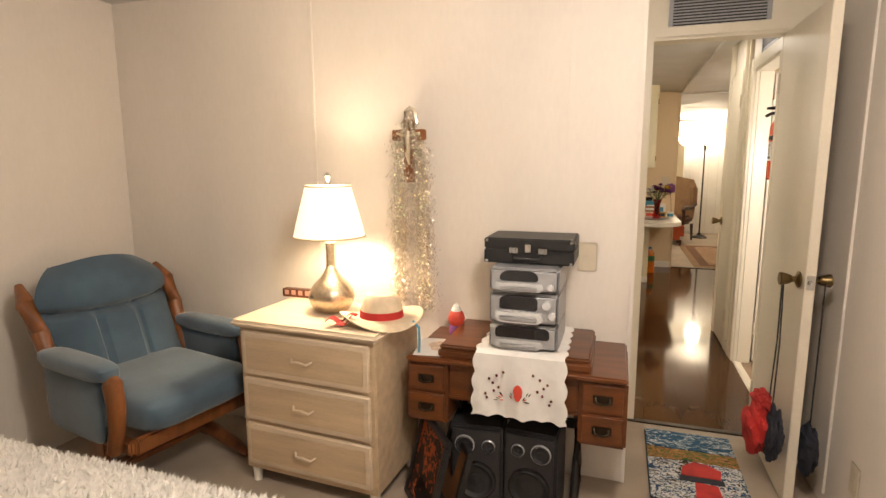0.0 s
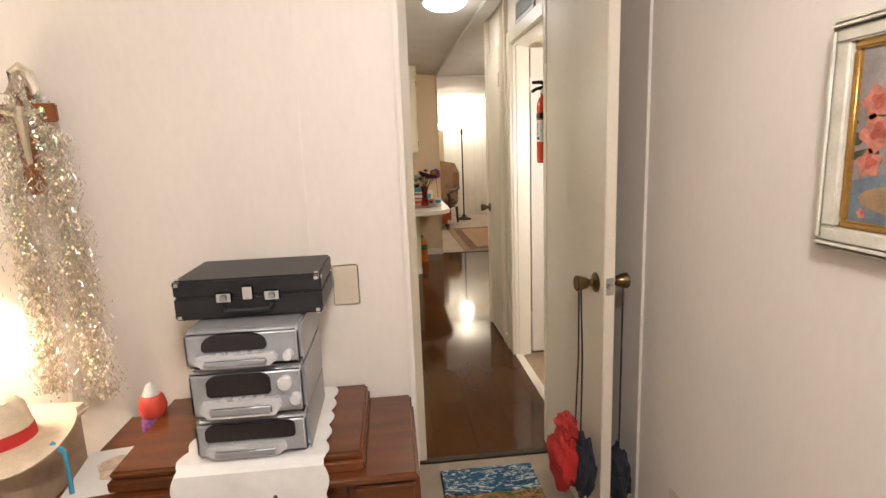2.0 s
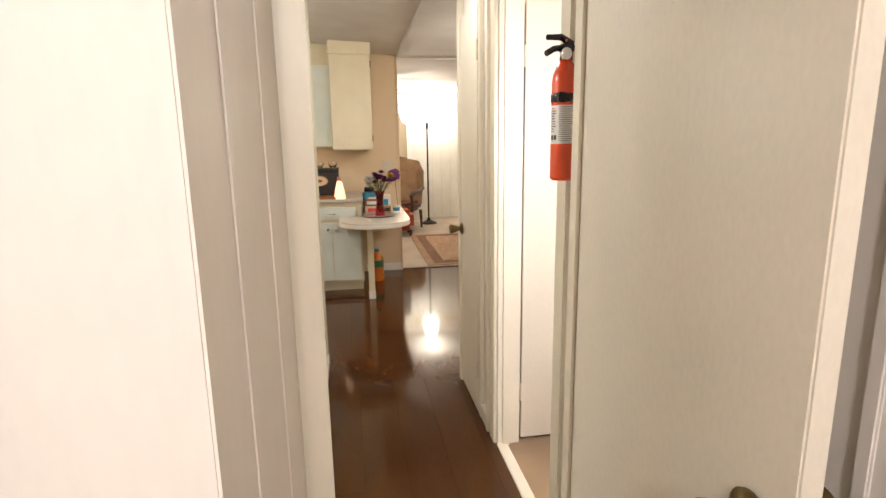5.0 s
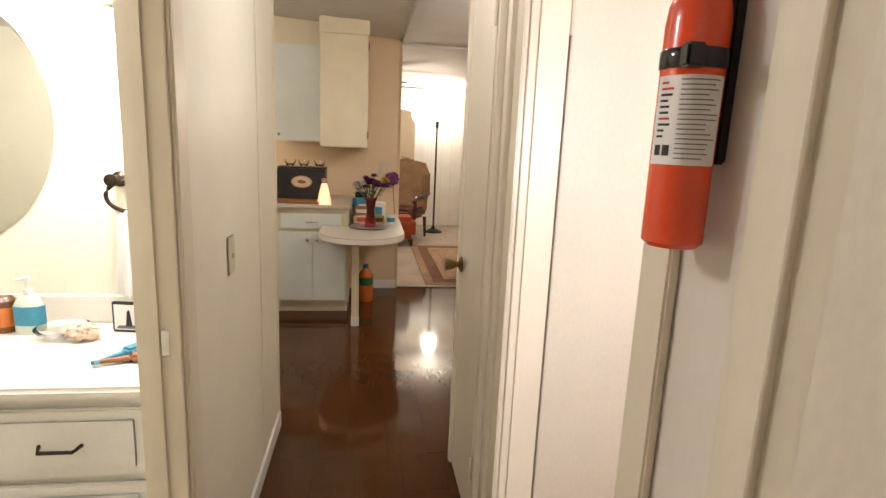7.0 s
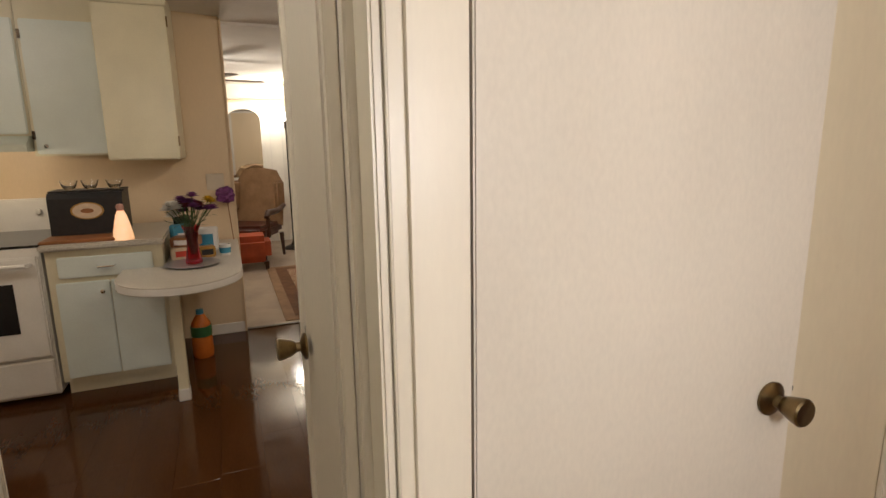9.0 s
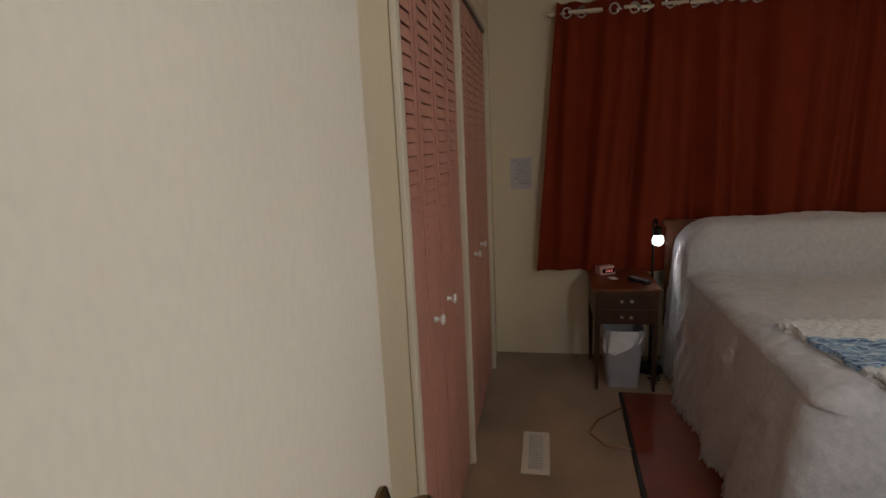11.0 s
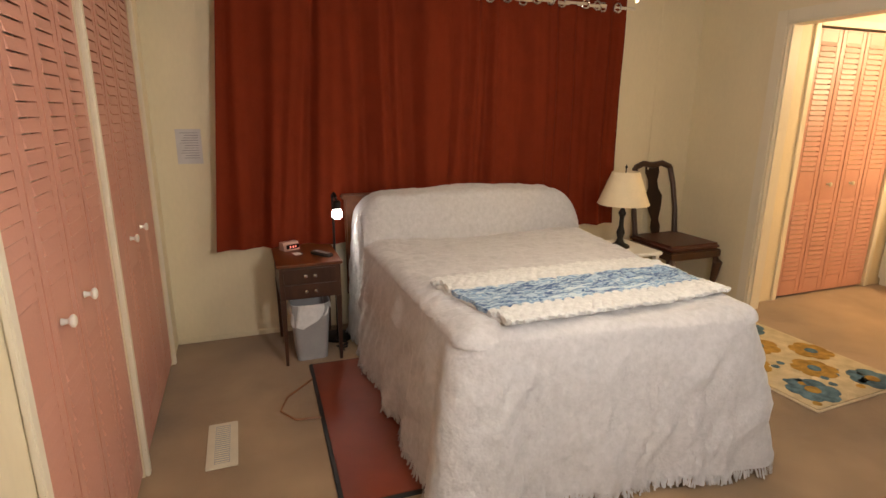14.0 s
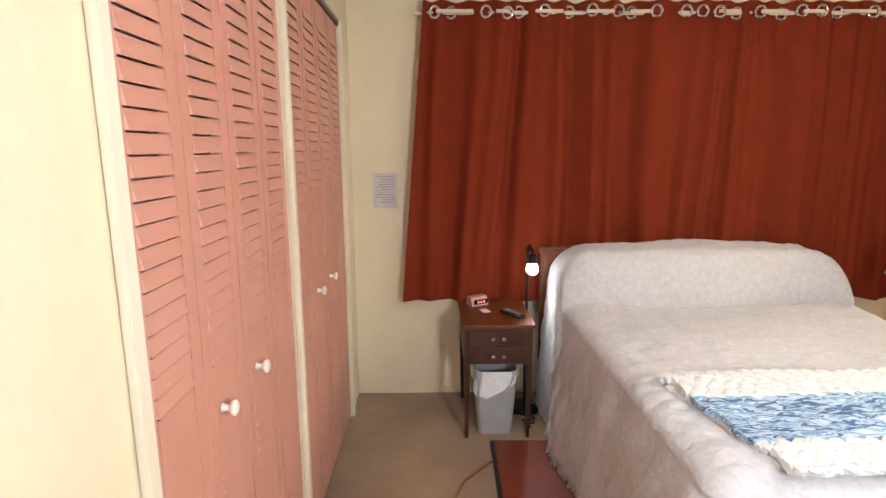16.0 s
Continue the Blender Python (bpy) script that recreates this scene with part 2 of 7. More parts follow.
def lathe(bm, profile, centre=(0, 0, 0), steps=28, axis="z", squash=(1, 1)):
    """A turned shape from (radius, height) pairs."""
    rings = []
    for r, h in profile:
        ring = []
        for k in range(steps):
            a = 2 * math.pi * k / steps
            u, v = r * math.cos(a) * squash[0], r * math.sin(a) * squash[1]
            p = {"z": (u, v, h), "x": (h, u, v), "y": (u, h, v)}[axis]
            ring.append(bm.verts.new(Vector(centre) + Vector(p)))
        rings.append(ring)
    for a, b in zip(rings, rings[1:]):
        for k in range(steps):
            bm.faces.new((a[k], a[(k + 1) % steps], b[(k + 1) % steps], b[k]))
    if profile[0][0] > 1e-4:
        bm.faces.new(rings[0][::-1])
    if profile[-1][0] > 1e-4:
        bm.faces.new(rings[-1])
    bmesh.ops.recalc_face_normals(bm, faces=bm.faces)
    return bm


def turned(profile, centre=(0, 0, 0), steps=28, axis="z", squash=(1, 1)):
    return lathe(bm_new(), profile, centre, steps, axis, squash)


def tube(bm, points, radius, steps=8, closed=False):
    """A round bar along points; radius may be a list."""
    pts = [Vector(p) for p in points]
    rs = radius if isinstance(radius, (list, tuple)) else [radius] * len(pts)
    rings = []
    for i, p in enumerate(pts):
        a, b = (pts[i - 1] if i or closed else p), (pts[(i + 1) % len(pts)] if i + 1 < len(pts) or closed else p)
        d = (b - a).normalized()
        side = d.cross(Vector((0, 0, 1)) if abs(d.z) < 0.9 else Vector((1, 0, 0))).normalized()
        up = side.cross(d)
        rings.append([bm.verts.new(p + rs[i] * (side * math.cos(2 * math.pi * k / steps) + up * math.sin(2 * math.pi * k / steps))) for k in range(steps)])
    pairs = list(zip(rings, rings[1:])) + ([(rings[-1], rings[0])] if closed else [])
    for a, b in pairs:
        for k in range(steps):
            bm.faces.new((a[k], a[(k + 1) % steps], b[(k + 1) % steps], b[k]))
    if not closed:
        bm.faces.new(rings[0]), bm.faces.new(rings[-1][::-1])
    bmesh.ops.recalc_face_normals(bm, faces=bm.faces)
    return bm


def sheet(bm, fn, nu, nv, thick=0.0):
    """A grid fn(u, v), closed to a slab when thick is given."""
    g = [[bm.verts.new(fn(i / nu, j / nv)) for j in range(nv + 1)] for i in range(nu + 1)]
    fs = [bm.faces.new((g[i][j], g[i + 1][j], g[i + 1][j + 1], g[i][j + 1])) for i in range(nu) for j in range(nv)]
    if thick:
        for f in fs:
            f.normal_update()
        low = []
        for i in range(nu + 1):
            row = []
            for j in range(nv + 1):
                v = g[i][j]
                v.normal_update()
                row.append(bm.verts.new(v.co - v.normal * thick))
            low.append(row)
        for i in range(nu):
            for j in range(nv):
                bm.faces.new((low[i][j], low[i][j + 1], low[i + 1][j + 1], low[i + 1][j]))
        rim = [(i, 0) for i in range(nu + 1)] + [(nu, j) for j in range(1, nv + 1)] + [(i, nv) for i in range(nu - 1, -1, -1)] + [(0, j) for j in range(nv - 1, 0, -1)]
        for a, b in zip(rim, rim[1:] + rim[:1]):
            bm.faces.new((g[a[0]][a[1]], low[a[0]][a[1]], low[b[0]][b[1]], g[b[0]][b[1]]))
    return bm


def prism(bm, outline, z0, z1, axis="z"):
    """A slab from a flat outline of pairs."""
    def at(u, v, h):
        return {"z": (u, v, h), "y": (u, h, v), "x": (h, u, v)}[axis]
    a, b = [bm.verts.new(at(u, v, z0)) for u, v in outline], [bm.verts.new(at(u, v, z1)) for u, v in outline]
    bm.faces.new(a), bm.faces.new(b[::-1])
    for k in range(len(a)):
        bm.faces.new((a[k], b[k], b[(k + 1) % len(a)], a[(k + 1) % len(a)]))
    bmesh.ops.recalc_face_normals(bm, faces=bm.faces)
    return bm


def part(name, bm, mat, parent=None, label="", smooth=True, at=None):
    me = bpy.data.meshes.new(name)
    bm.to_mesh(me)
    bm.free()
    me.materials.append(M[mat] if isinstance(mat, str) else mat)
    if smooth:
        me.shade_smooth()
        me.set_sharp_from_angle(angle=radians(38))
    ob = new(name, me)
    if parent:
        ob.parent = parent
    if at:
        ob.location = at
    if label:
        tagged(ob, label)
    return ob


def clone(ob, at, turn=(0, 0, 0)):
    """Another part on the same mesh, beside the first."""
    o = ob.copy()
    scene.collection.objects.link(o)
    o.location, o.rotation_euler = at, [radians(a) for a in turn]
    return o


def thing(name, at, label, category, group="", turn=0.0):
    ob = new(name)
    ob.empty_display_size = 0.05
    ob.location, ob.rotation_euler = at, (0, 0, radians(turn))
    return tagged(ob, label, category, group)


def structure(name, bm, mat, label, smooth=False):
    return tagged(part(name, bm, mat, smooth=smooth), label, name.split("_")[0], kind="structure")


def wall(name, axis, pos, thick, a0, a1, z1, mat, label, holes=()):
    """A wall along x or y with holes (from, to, sill, head) through it."""
    bm = bm_new()

    def piece(a, b, lo, hi):
        if b - a > 0.001 and hi - lo > 0.001:
            (box(bm, a, pos, lo, b, pos + thick, hi) if axis == "x" else box(bm, pos, a, lo, pos + thick, b, hi))
    at = a0
    for h0, h1, sill, head in sorted(holes):
        piece(at, h0, 0, z1), piece(h0, h1, 0, sill), piece(h0, h1, head, z1)
        at = h1
    piece(at, a1, 0, z1)
    return structure(name, bm, mat, label)

# ---- the structure ----
H = 2.23
structure("floor_bedroom", solid(-2.1, -1.6, -0.1, 1.55, 3.64, 0), "carpet", "beige cut-pile carpet in the first bedroom")
structure("floor_hall_base", solid(-2.1, 3.64, -0.1, 1.46, 5.6, -0.012), "walnut", "dark bedding under the laminate")
structure("floor_kitchen_base", solid(-2.1, 5.6, -0.1, 4.6, 8.5, -0.012), "walnut", "dark bedding under the laminate")
structure("floor_living", solid(-2.1, 8.5, -0.1, 4.6, 12.7, 0), "carpet", "beige living room carpet")
structure("floor_main_bedroom", solid(1.46, -2.1, -0.1, 5.1, 5.46, 0), "carpet_warm", "tan cut-pile carpet in the main bedroom")
structure("ceiling_bedroom", solid(-2.1, -1.6, H, 1.55, 3.76, H + 0.1), "ceiling", "off-white bedroom ceiling")
HK = 2.30
structure("ceiling_hall", prism(bm_new(), [(-2.1, HK + 0.206), (1.34, HK), (4.6, HK), (4.6, HK + 0.5), (-2.1, HK + 0.5)], 3.76, 8.6, "y"), "ceiling", "off-white hall and kitchen ceiling, sloping up to one side")
structure("ceiling_living", solid(-2.1, 8.6, HK - 0.02, 4.6, 12.7, HK + 0.1), "ceiling", "off-white living room ceiling")
structure("ceiling_main", solid(1.46, -2.1, H + 0.03, 5.1, 5.6, H + 0.13), "ceiling", "off-white main bedroom ceiling")
# first bedroom
wall("wall_bedroom_north", "x", 3.02, 0.09, -2.1, 0.674, H, "wall", "cream panelled bedroom wall")
wall("wall_bedroom_west", "y", -2.1, 0.1, -1.6, 3.02, H, "wall", "cream panelled bedroom wall")
wall("wall_bedroom_south", "x", -1.6, 0.1, -2.0, 1.55, H, "wall", "cream panelled bedroom wall")
wall("wall_bedroom_east", "y", 1.45, 0.1, -1.5, 3.66, H, "wall", "cream panelled bedroom wall")
wall("wall_alcove_west", "y", 0.594, 0.08, 3.11, 3.66, H, "wall", "cream alcove wall beside the bedroom door")
wall("wall_bedroom_door", "x", 3.66, 0.1, 0.594, 1.52, HK + 0.45, "trim", "cream wall over the bedroom door", [(0.70, 1.325, 0, 1.99)])
# hall and bathroom
wall("wall_hall_west", "y", 0.495, 0.09, 3.76, 5.895, HK + 0.45, "wall_bath", "pale cream hall wall", [(3.87, 4.60, 0, 1.99)])
wall("wall_hall_east", "y", 1.42, 0.10, 3.76, 5.55, HK + 0.45, "wall", "cream hall wall", [(4.085, 4.81, 0, 1.99)])
wall("wall_bath_north", "x", 5.22, 0.08, -1.5, 0.495, HK + 0.45, "wall_bath", "pale yellow bathroom wall")
wall("wall_bath_west", "y", -1.58, 0.08, 3.1, 5.3, HK + 0.45, "wall_bath", "pale yellow bathroom wall")
wall("wall_bath_south", "x", 3.11, 0.06, -1.5, 0.594, HK + 0.45, "wall_bath", "pale yellow bathroom wall")
# kitchen and living room
wall("wall_kitchen_west", "y", -2.1, 0.1, 5.3, 12.7, HK + 0.45, "wall_peach", "peach kitchen wall")
wall("wall_kitchen_south", "x", 5.815, 0.08, -2.0, 0.495, HK + 0.45, "wall_peach", "peach kitchen wall")
wall("wall_kitchen_north", "x", 8.47, 0.09, -2.0, 1.285, HK + 0.45, "wall_peach", "peach kitchen partition")
wall("wall_kitchen_southeast", "x", 5.47, 0.08, 1.52, 4.6, HK + 0.45, "wall_peach", "peach kitchen wall")
wall("wall_kitchen_east", "y", 4.5, 0.1, 5.55, 12.7, HK + 0.45, "wall_peach", "peach wall")
wall("wall_living_north", "x", 12.6, 0.1, -2.0, 4.5, HK, "white", "white panelled living room wall")
# main bedroom
wall("wall_main_north", "x", 4.93, 0.08, 1.52, 4.98, H + 0.03, "wall_yellow", "pale yellow closet wall", [(2.78, 3.672, 0, 2.0), (3.712, 4.69, 0, 2.0)])
wall("wall_closet_back", "x", 5.40, 0.06, 1.52, 5.0, H + 0.03, "wall", "cream closet back")
wall("wall_main_east", "y", 4.98, 0.1, -2.0, 5.46, H + 0.03, "wall_yellow", "pale yellow window wall")
wall("wall_main_south", "x", 1.0, 0.12, 1.52, 4.98, H + 0.03, "wall_yellow", "pale yellow wall with a wide opening", [(3.20, 4.265, 0, 1.96)])
wall("wall_main_west", "y", 1.46, 0.06, -2.0, 4.10, H + 0.03, "wall_yellow", "pale yellow wall")
wall("wall_dressing_south", "x", -2.1, 0.1, 1.46, 5.1, H + 0.03, "wall_yellow", "yellow dressing room wall")
wall("wall_dressing_closet", "y", 4.36, 0.08, -2.0, 1.0, H + 0.03, "wall_yellow", "yellow dressing room closet wall", [(-0.30, 0.70, 0, 1.98)])
# trims
for k, x in enumerate((-0.80, 0.385)):
    structure("trim_batten_north", solid(x - 0.012, 3.012, 0.06, x + 0.012, 3.0195, H, 0.003), "wall", "thin wall joint batten")
structure("trim_corner", solid(0.664, 3.010, 0, 0.682, 3.0195, H, 0.003), "wall", "cream corner bead")
for y in (3.09, 1.85):
    structure("trim_batten_east", solid(1.441, y - 0.012, 0.06, 1.4495, y + 0.012, H, 0.003), "wall", "white wall joint batten")
for y in (3.20, 3.45):
    structure("trim_batten_alcove", solid(0.6745, y - 0.01, 0.0, 0.677, y + 0.01, H, 0.001), "wall", "thin wall joint batten")
for y in (5.53,):
    structure("trim_batten_hall", solid(0.5855, y - 0.012, 0.07, 0.589, y + 0.012, HK + 0.08, 0.001), "wall_bath", "thin hall wall batten")
structure("trim_hall_end", solid(0.49, 5.8955, 0.0, 0.592, 5.91, HK + 0.08, 0.003), "wall_bath", "corner trim of the hall wall")
structure("baseboard_hall_west", solid(0.5855, 4.72, 0.0, 0.597, 5.90, 0.075, 0.003), "white", "white hall baseboard")
structure("baseboard_hall_east", solid(1.400, 4.91, 0.0, 1.4195, 5.10, 0.075, 0.003), "trim", "cream hall baseboard")
structure("trim_ceiling_seam", solid(1.29, 3.77, HK - 0.02, 1.40, 8.46, HK + 0.004, 0.008), "ceiling", "ceiling seam moulding")
structure("baseboard_partition", solid(0.90, 8.458, 0.0, 1.287, 8.4695, 0.08, 0.003), "white", "white partition baseboard")
structure("trim_partition_end", solid(1.2855, 8.455, 0.0, 1.30, 8.57, HK, 0.003), "wall_peach", "partition end trim")
structure("trim_threshold", solid(0.70, 3.625, 0.0, 1.325, 3.665, 0.008, 0.003), "bronze", "dark metal threshold strip")
structure("trim_threshold_living", solid(1.30, 8.48, 0.0, 4.5, 8.52, 0.008, 0.003), "bronze", "dark metal threshold strip")
structure("trim_threshold_main", solid(1.415, 4.09, -0.011, 1.465, 4.80, 0.006, 0.003), "trim", "threshold of the main bedroom doorway")
structure("baseboard_main_east", solid(4.972, 1.13, 0.0, 4.9795, 4.92, 0.03, 0.002), "wall_yellow", "thin pale baseboard")
for y in (4.66, 1.50):
    structure("trim_batten_window_wall", solid(4.974, y - 0.01, 0.03, 4.9795, y + 0.01, H, 0.002), "wall_yellow", "thin wall joint batten")


def casing(name, axis, face, out, a0, a1, head, mat, w=0.055, t=0.014):
    """Door casing on one face of a wall: two posts and a head."""
    for (p, q, lo, hi) in ((a0 - w, a0, 0, head + w), (a1, a1 + w, 0, head + w), (a0, a1, head, head + w)):
        f0, f1 = sorted((face + 0.0005 * out, face + t * out))
        bm = solid(p, f0, lo, q, f1, hi, 0.004) if axis == "x" else solid(f0, p, lo, f1, q, hi, 0.004)
        structure(name, bm, mat, "painted door casing")


def lining(name, axis, pos, thick, a0, a1, head, mat):
    """Jambs and door stops inside a doorway."""
    for p, q in ((a0, a0 + 0.012), (a1 - 0.012, a1)):
        bm = solid(p, pos - 0.003, 0, q, pos + thick + 0.003, head - 0.012, 0.002) if axis == "x" else solid(pos - 0.003, p, 0, pos + thick + 0.003, q, head - 0.012, 0.002)
        s = 0.01 if p == a0 else -0.01
        e = q if p == a0 else p
        lo, hi = sorted((e, e + s))
        (box(bm, lo, pos + thick * 0.45, 0, hi, pos + thick * 0.8, head - 0.012) if axis == "x" else box(bm, pos + thick * 0.2, lo, 0, pos + thick * 0.55, hi, head - 0.012))
        structure(name, bm, mat, "painted door jamb with stop")
    bm = solid(a0, pos - 0.003, head - 0.012, a1, pos + thick + 0.003, head, 0.002) if axis == "x" else solid(pos - 0.003, a0, head - 0.012, pos + thick + 0.003, a1, head, 0.002)
    structure(name, bm, mat, "painted head jamb")


casing("trim_bedroom_casing", "x", 3.66, -1, 0.735, 1.325, 1.99, "trim", 0.05)
casing("trim_bedroom_casing_hall", "x", 3.76, 1, 0.70, 1.325, 1.99, "trim", 0.05)
lining("trim_bedroom_jamb", "x", 3.66, 0.10, 0.70, 1.325, 1.99, "trim")
casing("trim_bath_casing", "y", 0.585, 1, 3.87, 4.60, 1.99, "trim", 0.075)
lining("trim_bath_jamb", "y", 0.495, 0.09, 3.87, 4.60, 1.99, "trim")
casing("trim_main_casing", "y", 1.42, -1, 4.085, 4.81, 1.99, "trim", 0.075, 0.018)
lining("trim_main_jamb", "y", 1.42, 0.10, 4.085, 4.81, 1.99, "trim")
casing("trim_opening", "x", 1.12, 1, 3.20, 4.265, 1.96, "trim", 0.075)
lining("trim_opening_jamb", "x", 1.0, 0.12, 3.20, 4.265, 1.96, "trim")
casing("trim_closet_left", "x", 4.93, -1, 2.78, 3.672, 2.0, "trim", 0.035, 0.018)
casing("trim_closet_right", "x", 4.93, -1, 3.712, 4.69, 2.0, "trim", 0.035, 0.016)
casing("trim_dressing_closet", "y", 4.36, -1, -0.30, 0.70, 1.98, "trim", 0.05)


# ---- doors ----
def door_knob(parent, at, out, both=True, mat="brass"):
    """A round knob set through a leaf; out is the unit direction across the leaf."""
    ax = "x" if abs(out[0]) > 0.5 else "y"
    s = out[0] or out[1]
    for side in ((1, -1) if both else (1,)):
        k = s * side
        prof = [(0.001, 0.0), (0.032, 0.001), (0.033, 0.006), (0.022, 0.012), (0.012, 0.016), (0.0115, 0.026), (0.016, 0.030), (0.020, 0.040), (0.0255, 0.058), (0.0265, 0.066), (0.0235, 0.070), (0.017, 0.069), (0.001, 0.068)]
        off = Vector(out) * (0.018 * side)
        part("door_knob", turned([(r, h * k) for r, h in prof], Vector(at) + off, 22, ax), mat, parent, "aged brass door knob")


def leaf(name, hinge, width, height, along, out, mat, label, knob_z=0.935, thick=0.035, hinges=True):
    """A flush door leaf from its hinge, along a unit direction, standing open or shut."""
    ob = thing(name, hinge, label, "door")
    ob["kind"] = "structure"
    a, o = Vector(along), Vector(out)
    lo = -o * thick / 2
    hi = a * width + o * thick / 2
    part("door_leaf", solid(min(lo.x, hi.x), min(lo.y, hi.y), 0.012, max(lo.x, hi.x), max(lo.y, hi.y), height, 0.003), mat, ob)
    door_knob(ob, a * (width - 0.065) + Vector((0, 0, knob_z)), out)
    e = a * (width + 0.0015)
    part("latch_plate", solid(e.x - 0.002 - 0.011 * abs(o.x), e.y - 0.002 - 0.011 * abs(o.y), knob_z - 0.028, e.x + 0.002 + 0.011 * abs(o.x), e.y + 0.002 + 0.011 * abs(o.y), knob_z + 0.028, 0.001), "chrome", ob)
    e = a * (width + 0.008)
    part("latch_bolt", solid(e.x - 0.008, e.y - 0.008, knob_z - 0.008, e.x + 0.008, e.y + 0.008, knob_z + 0.008, 0.003), "chrome", ob)
    if hinges:
        for z in (0.25, height - 0.22):
            c = -a * 0.004 + o * (thick / 2 + 0.004)
            part("hinge", turned([(0.006, z - 0.045), (0.006, z + 0.045)], c, 10), "ivory", ob)
    return ob


leaf("door_bedroom", (1.31, 3.655, 0), 0.625, 1.97, (0, -1, 0), (-1, 0, 0), "door", "ivory flush bedroom door standing open, scuffed")
leaf("door_main_bedroom", (1.537, 4.835, 0), 0.67, 1.97, (1, 0, 0), (0, -1, 0), "door", "ivory flush door standing open against the closet wall")
leaf("door_hall_closet", (1.404, 5.10, 0), 0.41, 2.04, (0, 1, 0), (-1, 0, 0), "door", "narrow ivory hall closet door, shut", thick=0.02)
for y in (4.93, 5.075):
    structure("trim_hall_closet_strip", solid(1.396, y - 0.014, 0.0, 1.4195, y + 0.014, HK, 0.003), "trim", "painted strip beside the closet door")
structure("trim_hall_closet_end", solid(1.385, 5.52, 0.0, 1.4195, 5.56, HK, 0.004), "trim", "painted end casing of the hall wall")
structure("trim_strike_bath", solid(0.535, 4.585, 0.91, 0.565, 4.5885, 0.97, 0.001), "chrome", "bright strike plate on the jamb")
structure("trim_strike_bedroom", solid(0.7115, 3.68, 0.90, 0.7145, 3.71, 0.97, 0.001), "bronze", "dark strike plate on the jamb")


# ---- bifold closets ----
def bifold(name, at, width, height, out, label, panels=4, knob_z=0.88, knob_at=(1, 2), full=False):
    """Folding louvred doors in a row along x (out -y) or along y (out -x)."""
    ob = thing(name, at, label, "closet door", "louvred closet doors")
    w = width / panels
    ux = abs(out[1]) > 0.5

    def bx(u0, d0, z0, u1, d1, z1, b=0.002):
        return solid(u0, d0, z0, u1, d1, z1, b) if ux else solid(d0, -u1, z0, d1, -u0, z1, b)
    sw = w - 0.085
    slat_bm = bm_new()
    # pressed louvre: a thin lip that stands out at its foot and dies into the panel at both ends
    prof = [(-0.0095, 0.0186), (-0.0095, 0.0142), (-0.0142, -0.0126), (-0.0129, -0.0138), (-0.0078, 0.0136), (-0.0078, 0.0186)]
    rows_of = []
    for u, full_lip in ((-sw / 2, 0), (-sw / 2 + 0.005, 1), (sw / 2 - 0.005, 1), (sw / 2, 0)):
        line = []
        for q, (d, z) in enumerate(prof):
            dd = d if full_lip else (-0.0095 if q < 3 else -0.0078)
            line.append(slat_bm.verts.new((u, dd, z) if ux else (dd, u, z)))
        rows_of.append(line)
    for a, b in zip(rows_of, rows_of[1:]):
        for q in range(6):
            slat_bm.faces.new((a[q], a[(q + 1) % 6], b[(q + 1) % 6], b[q]))
    slat_bm.faces.new(rows_of[0])
    slat_bm.faces.new(rows_of[-1][::-1])
    bmesh.ops.recalc_face_normals(slat_bm, faces=slat_bm.faces)
    slat = None
    for k in range(panels):
        u = k * w
        pn = part("door_panel", bx(u + 0.002, -0.0105, 0.02, u + 0.044, 0.013, height, 0.003), "rose", ob)
        part("stile", bx(u + w - 0.044, -0.0105, 0.02, u + w - 0.002, 0.013, height, 0.003), "rose", pn)
        for z0, z1 in ((0.02, 0.14), (0.76, 0.98), (height - 0.08, height)):
            part("rail", bx(u + 0.0442, -0.0100, z0, u + w - 0.0442, 0.0115, z1, 0.001), "rose", pn)
        for z0, z1 in ((0.14, 0.76), (0.98, height - 0.08)):
            count = int((z1 - z0) / 0.0350)
            for i in range(count):
                z = z0 + (i + 0.5) * (z1 - z0) / count
                c = (u + w / 2, 0, z) if ux else (0, -(u + w / 2), z)
                if slat is None:
                    slat = part("slat", slat_bm, "rose", pn, smooth=False, at=c)
                else:
                    s = clone(slat, c)
                    s.parent = pn
        if k in knob_at:
            c = (u + 0.068, -0.013, knob_z) if ux else (-0.013, -(u + 0.11), knob_z)
            kp = [(0.010, 0.0), (0.007, -0.008), (0.007, -0.016), (0.016, -0.022), (0.017, -0.028), (0.012, -0.032), (0.001, -0.033)]
            part("knob", turned(kp, c, 16, "y" if ux else "x"), "white" if ux else "ivory", pn, "small white round knob")
    return ob


bifold("closet_door", (2.782, 4.945, 0), 0.888, 1.985, (0, -1, 0), "rose-painted louvred bifold closet doors with white knobs, shut")
bifold("closet_door", (3.714, 4.945, 0), 0.974, 1.985, (0, -1, 0), "rose-painted louvred bifold closet doors beside the window wall, shut")
bifold("closet_door", (4.375, 0.698, 0), 0.996, 1.965, (-1, 0, 0), "rose-painted louvred bifold closet doors in the dressing room, shut")
structure("trim_closet_track", solid(3.72, 4.925, 1.986, 4.69, 4.958, 1.999), "bronze", "dark closet door track")


